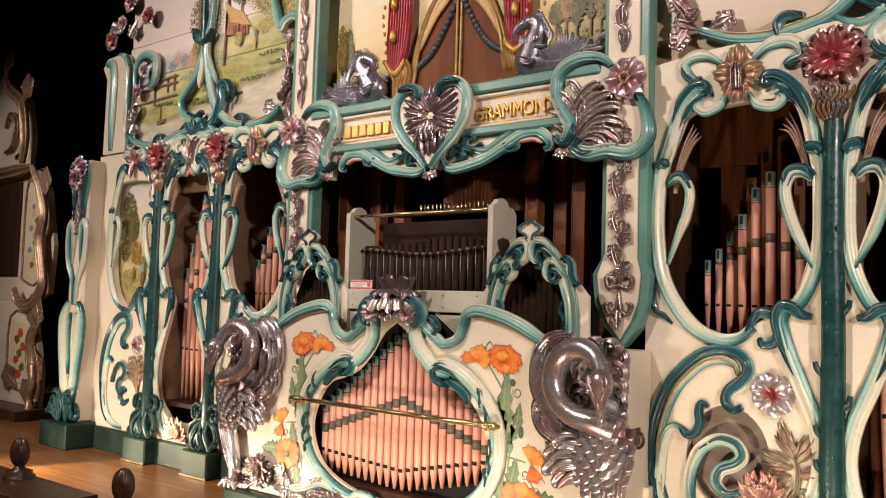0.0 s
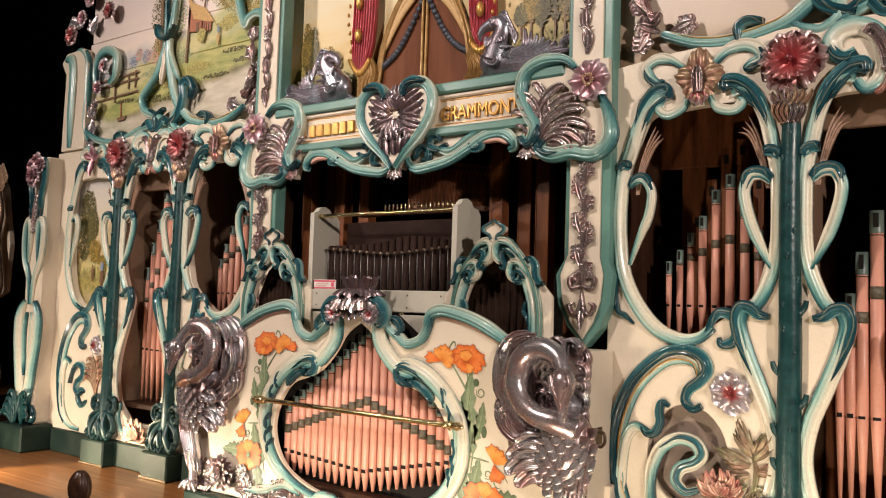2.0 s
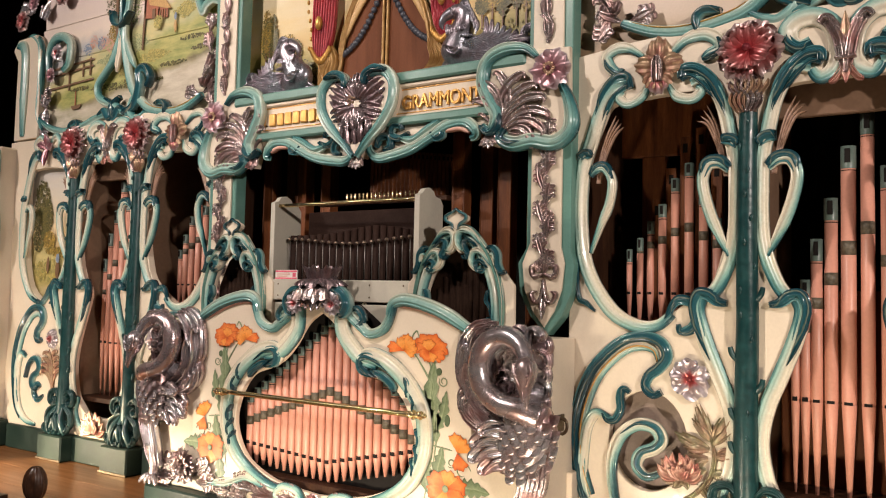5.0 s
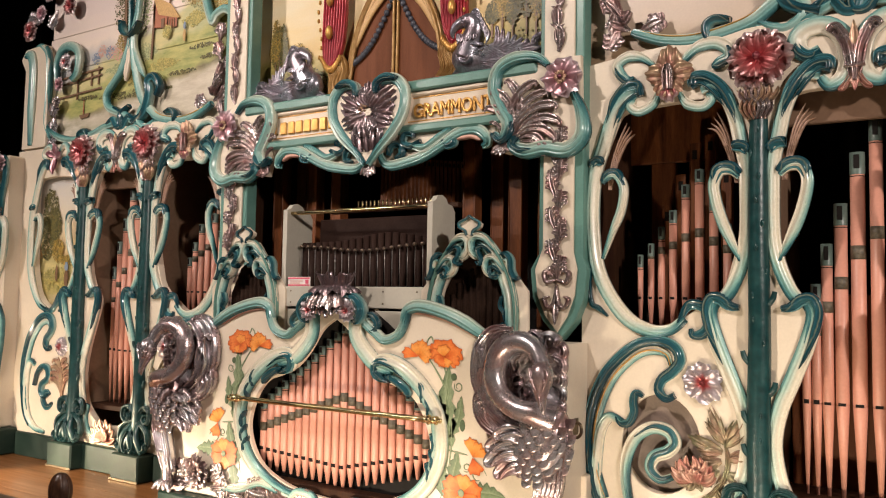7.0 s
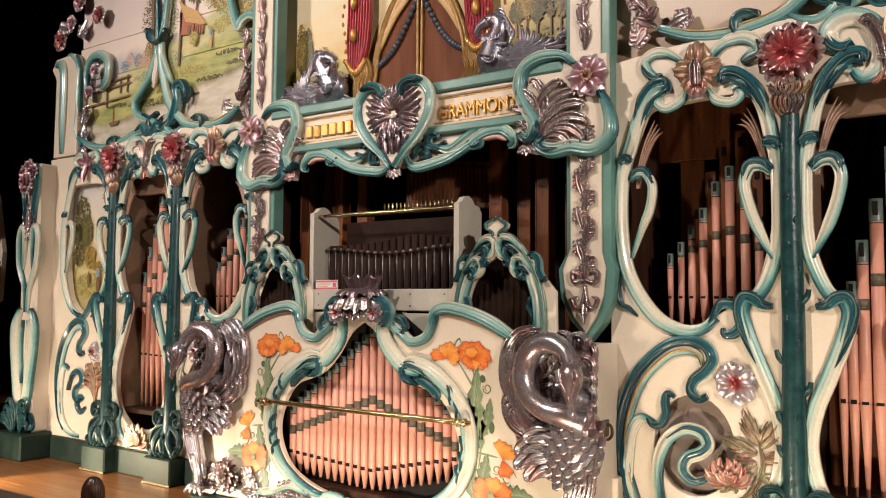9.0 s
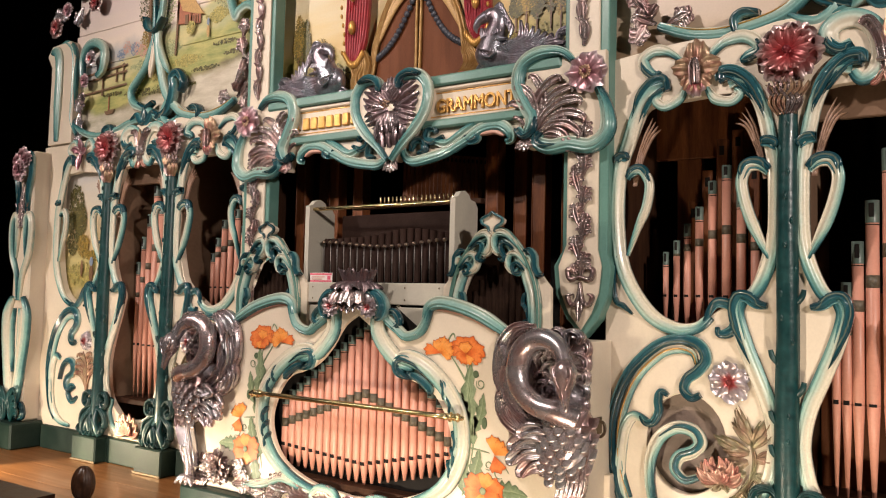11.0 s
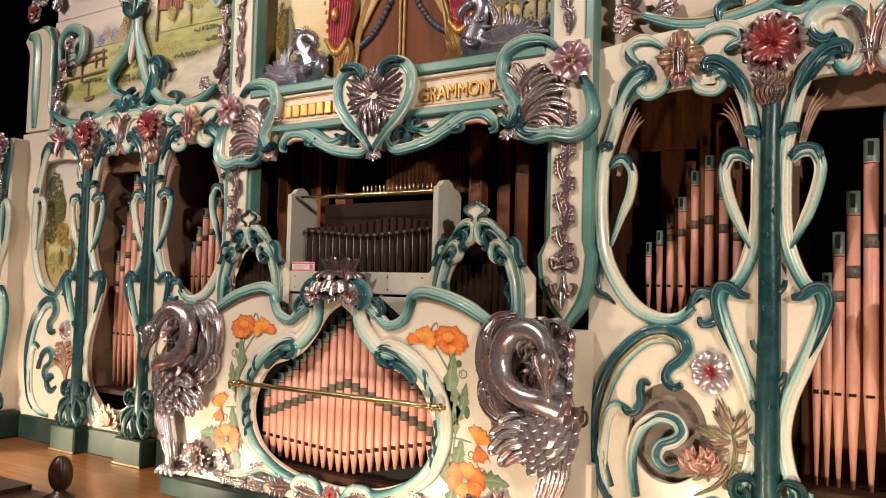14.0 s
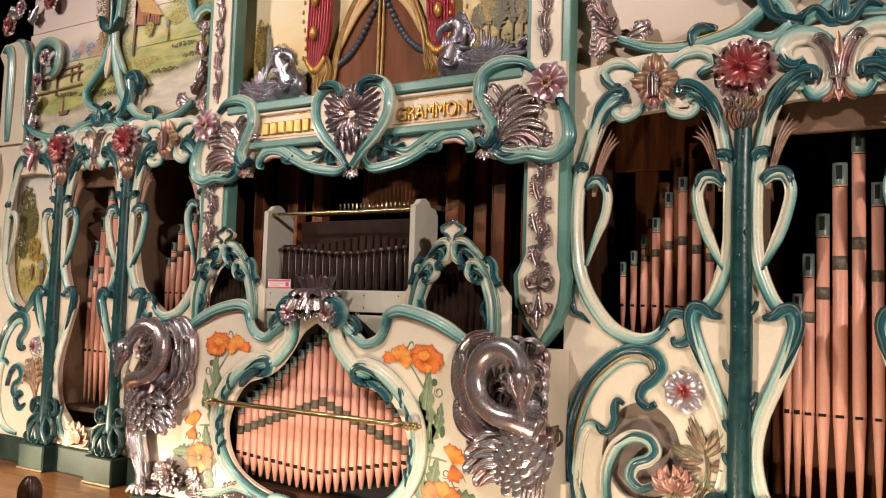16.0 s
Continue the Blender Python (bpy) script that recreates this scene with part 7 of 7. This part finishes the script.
def upper_panel(s):
    SX[:] = [s, 0.0]
    left = s < 0
    t = thing("upper_side_painting", "painted river landscape with meadow and cottage" if left else "painted panel with pale mauve sky and clouds", "painting", 1.85, 0.06, 1.85)
    for k, (z0, z1) in enumerate(((1.84, 2.33), (2.333, 2.55), (2.553, 3.0))):
        box(0.90, 2.74 - 0.02 * k, 0.06, 0.09, z0, z1, e=0.002).done("plank", M_SKYL if left else M_SKYM, t, smooth=False)
    if left:
        F = lambda n, lp, m, y=0.057: flat(n, lp, y, m, t)
        for k, (x, z, w) in enumerate(((1.2, 2.235, 0.12), (1.45, 2.175, 0.12), (1.75, 2.125, 0.16), (2.05, 2.115, 0.15), (2.3, 2.13, 0.1), (1.62, 2.10, 0.1), (1.3, 2.30, 0.10), (1.9, 2.095, 0.2))):
            strokes("shore_stroke", [(x, z, w, 0.012)], 0.0575, M_FOLD, t, 22, k + 20, 0.012)
        for k, (x, z, rx, rz, m) in enumerate(((1.97, 2.62, 0.09, 0.16, M_FOLD), (1.95, 2.42, 0.08, 0.10, M_FOLG), (1.33, 2.62, 0.10, 0.10, M_FOLG), (1.15, 2.54, 0.12, 0.10, M_FOLG), (1.56, 2.70, 0.10, 0.08, M_FOLD), (1.88, 2.20, 0.06, 0.05, M_FOLM))):
            strokes("foliage", [(x, z, rx, rz), (x, z, 1.25 * rx, 0.7 * rz)], 0.0575, m, t, 110, k + 60, 0.011)
        F("tree_trunk", [(1.93, 2.2), (1.95, 2.2), (1.985, 2.9), (1.96, 2.9)], M_BROWNP, 0.050)
        F("tree_trunk", [(1.70, 2.28), (1.715, 2.28), (1.69, 2.85), (1.665, 2.85)], M_BROWNP, 0.0475)
        F("tree_trunk", [(1.58, 2.40), (1.59, 2.40), (1.53, 2.9), (1.515, 2.9)], M_BROWNP, 0.0475)
        H = lambda n, lp, m, y: F(n, [(1.60 + 0.68 * (x - 1.60), 2.53 + 0.72 * (z - 2.50)) for x, z in lp], m, y)
        for k, (x, z, rx, rz, m) in enumerate(((1.42, 2.66, 0.12, 0.09, M_FOLB), (1.28, 2.56, 0.10, 0.07, M_FOLB), (1.50, 2.78, 0.14, 0.07, M_FOLB), (1.12, 2.47, 0.10, 0.05, M_FOLM), (1.36, 2.46, 0.08, 0.04, M_FOLM), (1.78, 2.33, 0.10, 0.05, M_FOLB), (1.62, 2.24, 0.12, 0.03, M_FOLM), (2.02, 2.27, 0.10, 0.03, M_FOLB), (1.80, 2.58, 0.06, 0.14, M_FOLB))):
            strokes("soft_foliage", [(x, z, rx, rz), (x, z, 0.6 * rx, 1.2 * rz), (x, z, 1.3 * rx, 0.6 * rz)], 0.0585, m, t, 110, k + 160, 0.011)
        H("cottage_wall", [(1.45, 2.37), (1.74, 2.40), (1.76, 2.60), (1.66, 2.54), (1.45, 2.46)], M_HOUSE, 0.0475)
        H("cottage_roof", [(1.40, 2.43), (1.52, 2.56), (1.68, 2.63), (1.78, 2.70), (1.68, 2.50), (1.50, 2.45)], M_THATCH, 0.0455)
        for x in (1.47, 1.50, 1.53):
            H("cottage_post", [(x, 2.36), (x + 0.008, 2.36), (x + 0.008, 2.44), (x, 2.44)], M_BROWNP, 0.0435)
        H("door_opening", [(1.60, 2.38), (1.64, 2.38), (1.64, 2.46), (1.60, 2.46)], M_BROWNP, 0.0435)
        strokes("shrub", [(1.57, 2.42, 0.035, 0.04)], 0.0425, M_FOLM, t, 40, 99, 0.012)
        for k, (a, b) in enumerate((((2.40, 2.13), (2.40, 2.30)), ((2.19, 2.20), (2.19, 2.31)), ((2.26, 2.20), (2.26, 2.28)))):
            F("fence_post", [(a[0], a[1]), (a[0] + 0.014, a[1]), (b[0] + 0.014, b[1]), b], M_BROWNP, 0.0505)
        for z in (2.25, 2.17, 2.29):
            F("fence_rail", [(2.62, z - 0.02), (2.62, z - 0.008), (2.16, z + 0.012), (2.16, z)], M_BROWNP, 0.0495)
        F("boat", [(2.27, 2.035), (2.38, 2.03), (2.36, 2.005), (2.29, 2.008)], M_BROWNP, 0.051)
        F("sail_stroke", [(2.33, 2.03), (2.34, 2.03), (2.338, 2.12), (2.332, 2.12)], M_HOUSE, 0.051)
        F("brush_mark", blob(1.425, 2.375, 0.011, 0.035, 10, 0.1, 2), M_THATCH, 0.043)
        F("brush_mark", blob(1.425, 2.43, 0.010, 0.022, 10, 0.1, 2), M_BLUEP, 0.0425)
        for k, x in enumerate((2.02, 2.10, 2.18, 2.24, 2.08)):
            strokes("far_town", [(x, 2.36 + 0.02 * (k % 3), 0.04, 0.04)], 0.0565, M_BLUEP if k % 2 else M_ROSE, t, 14, k + 90, 0.011)
    SX[:] = [1.0, 0.0]


def oval_painting(s):
    SX[:] = [s, 0.0]
    t = thing("oval_painting", "painted country scene with tree and meadow in the oval opening", "painting", 2.48, 0.06, 0.8, "oval paintings")
    box(2.2, 2.76, 0.055, 0.075, 0.80, 1.70, e=0).done("sky", M_SKYO, t, smooth=False)
    F = lambda n, lp, m, y: flat(n, lp, y, m, t)
    strokes("foliage", [(2.62, 1.45, 0.08, 0.14), (2.64, 1.28, 0.07, 0.14), (2.56, 1.36, 0.06, 0.10)], 0.0485, M_FOLD, t, 260, 5, 0.016)
    strokes("foliage", [(2.52, 1.20, 0.06, 0.07), (2.40, 1.14, 0.10, 0.03)], 0.0455, M_FOLG, t, 120, 6, 0.014)
    strokes("grass_strokes", [(2.48, 1.02, 0.22, 0.08), (2.40, 0.95, 0.1, 0.06)], 0.0475, M_FOLM, t, 120, 7, 0.014)
    F("brush_mark", blob(2.42, 1.03, 0.020, 0.055, 12, 0.12, 1), M_BROWNP, 0.041)
    F("brush_mark", blob(2.42, 1.10, 0.018, 0.030, 12, 0.12, 2), M_BLUEP, 0.0395)
    F("brush_mark", blob(2.52, 1.06, 0.012, 0.05, 12, 0.12, 3), M_BROWNP, 0.0395)
    SX[:] = [1.0, 0.0]


for s in (1, -1):
    upper_panel(s)
    branches(s)
    oval_painting(s)

# ---- front of the hall: rail with shell finials, the second organ ----


def front_rail():
    r = thing("wooden_rail", "dark varnished wooden rail before the stage", "rail", 0.0, -1.4, 0.0)
    ang = 0.02
    ca, sa = math.cos(ang), math.sin(ang)
    P = lambda u, v, z: (-0.646 + ca * u + sa * v, -1.447 + sa * u - ca * v, z)
    def slab(u0, u1, v0, v1, z0, z1, name, mat):
        q = [(u0, v0), (u1, v0), (u1, v1), (u0, v1)]
        g = Geo()
        g.add([P(a, b, z0) for a, b in q] + [P(a, b, z1) for a, b in q], [(0, 1, 2, 3), (7, 6, 5, 4), (0, 4, 5, 1), (1, 5, 6, 2), (2, 6, 7, 3), (3, 7, 4, 0)])
        g.done(name, mat, r, smooth=False)
    slab(-2.2, 0.42, 0.0, 0.20, 0.265, 0.30, "top_board", M_SHELL)
    slab(0.42, 0.80, 0.0, 0.20, 0.255, 0.285, "lower_board", M_SHELL)
    slab(-2.2, 0.42, 0.03, 0.06, -0.06, 0.262, "panel", M_SHELL)
    slab(0.42, 0.80, 0.03, 0.06, -0.06, 0.252, "panel", M_SHELL)
    for u, v, h in ((0.015, 0.05, 0.30), (0.635, 0.05, 0.285)):
        x, y, z = P(u, v, h)
        f = thing("shell_finial", "dark brown carved shell finial on the wooden rail", "finial", x, y, z, "shell finials")
        lathe(x, y, [(0.052, z), (0.052, z + 0.008), (0.040, z + 0.014), (0.044, z + 0.022), (0.020, z + 0.032), (0.014, z + 0.042)], 20).done("foot", M_SHELL, f)
        g = Geo()
        n, m = 36, 12
        rows = []
        for i in range(m + 1):
            th = math.pi * i / m
            for j in range(n):
                ph = 2 * math.pi * j / n
                k = (1 + 0.09 * math.cos(9 * ph)) * math.sin(th) ** 0.85
                rows.append((x + 0.036 * k * math.cos(ph), y + 0.028 * k * math.sin(ph), z + 0.086 - 0.05 * math.cos(th)))
        g.add(rows, [(i * n + j, i * n + (j + 1) % n, (i + 1) * n + (j + 1) % n, (i + 1) * n + j) for i in range(m) for j in range(n)])
        g.done("shell", M_SHELL, f)


front_rail()


def second_organ():
    """The end of another organ front further along the hall."""
    o = thing("second_organ", "cream and gilt carved front of another organ", "organ front", -4.9, 0.4, -0.06)
    SX[:] = [1.0, -0.12]
    Y = 0.32
    board("lower_panel", [(-5.6, 0.02), (-4.12, 0.02), (-4.10, 0.30), (-4.22, 0.62), (-4.30, 0.85), (-5.6, 0.85)], [], Y, Y + 0.05, M_CREAM, o)
    board("middle_panel", [(-5.6, 0.85), (-4.35, 0.85), (-4.15, 0.92), (-4.12, 1.3), (-4.25, 1.75), (-4.42, 1.95), (-5.6, 1.95)], [], Y + 0.06, Y + 0.10, M_CREAM, o)
    board("upper_panel", [(-5.6, 1.95), (-4.60, 1.95), (-4.58, 2.25), (-4.68, 2.55), (-4.95, 2.70), (-5.6, 3.0)], [], Y + 0.06, Y + 0.10, M_CREAM, o)
    flat("painted_field", [(-4.62, 0.18), (-4.28, 0.18), (-4.30, 0.66), (-4.62, 0.70)], Y - 0.004, M_SKYP, o)
    for k in range(7):
        flat("painted_flower", blob(-4.45 + 0.06 * math.sin(k * 2.1), 0.26 + 0.055 * k, 0.04, 0.035, 12, 0.25, k), Y - 0.008 - 0.0002 * k, M_BUSH if k % 2 else M_ORANGE, o)
    for lp, yy in (([(-4.64, 0.16), (-4.26, 0.16), (-4.28, 0.68), (-4.64, 0.72), (-4.64, 0.16)], Y), ([(-4.62, 1.03), (-4.40, 0.98), (-4.28, 1.14), (-4.30, 1.61), (-4.50, 1.83), (-4.62, 1.77), (-4.62, 1.03)], Y + 0.06)):
        ribbon(lp, yy, 0.010, 0.014, 3, (1, 1)).done("picture_frame", M_BRONZE, o, "gilt picture frame")
    for k in range(9):
        flat("painted_flower", blob(-4.46 + 0.05 * math.sin(k * 2.3), 1.15 + 0.06 * k, 0.030, 0.026, 12, 0.25, k), Y + 0.052 - 0.0002 * k, (M_BUSH, M_ROSE, M_BLUEP)[k % 3], o)
    box(-5.6, -4.70, Y + 0.045, Y + 0.058, 1.05, 1.85, e=0.004).done("dark_field", M_DARKWOOD, o, smooth=False)
    flat("painted_field", [(-4.60, 1.05), (-4.40, 1.0), (-4.30, 1.15), (-4.32, 1.6), (-4.50, 1.8), (-4.60, 1.75)], Y + 0.056, M_SKYP, o)
    def sc(pts, w, mat=M_BRONZE, d=0.05, y=Y):
        ribbon(pts, y, w, d, 6, groove=0.4).done("gilt_scroll", mat, o, "gilt carved scroll")
    sc([(-4.42, 1.95), (-4.30, 1.80), (-4.18, 1.55), (-4.22, 1.35), (-4.15, 1.1), (-4.13, 0.95), (-4.30, 0.82), (-4.5, 0.84), (-4.6, 0.95)], 0.05)
    sc([(-4.15, 0.70), (-4.25, 0.55), (-4.22, 0.35), (-4.12, 0.22), (-4.10, 0.08)], 0.06)
    sc([(-4.9, 2.1), (-4.75, 2.15), (-4.72, 2.35), (-4.85, 2.42), (-4.92, 2.32)], 0.03)
    sc([(-4.60, 1.97), (-4.57, 2.2), (-4.66, 2.5), (-4.9, 2.66), (-5.0, 2.8)], 0.045)
    sc([(-5.6, 1.95), (-4.95, 1.93), (-4.40, 1.95)], 0.045)
    g = Geo()
    for a, b, L in (((-4.30, 0.90), -0.9, 0.3), ((-4.2, 0.5), -1.2, 0.3), ((-4.3, 1.9), -0.6, 0.25), ((-4.45, 0.15), 2.6, 0.25), ((-4.65, 2.5), 1.0, 0.25), ((-5.0, 2.75), 1.4, 0.3), ((-4.2, 0.25), -2.2, 0.2)):
        acanthus(a, b, L, Y - 0.01, g, 4, 0.03)
    g.done("gilt_leaves", M_BRONZE, o, "gilt carved leaves")
    tube([(-4.16, Y - 0.02, 0.35), (-4.10, Y - 0.05, 0.2), (-4.14, Y - 0.05, 0.08), (-4.08, Y - 0.07, -0.03)], [0.05, 0.035, 0.03, 0.045], 10).done("claw_foot", M_BRONZE, o)
    box(-5.6, -4.0, 0.10, 0.6, -0.058, 0.018, e=0.004).done("step", M_SHELL, o, smooth=False)
    SX[:] = [1.0, 0.0]


second_organ()
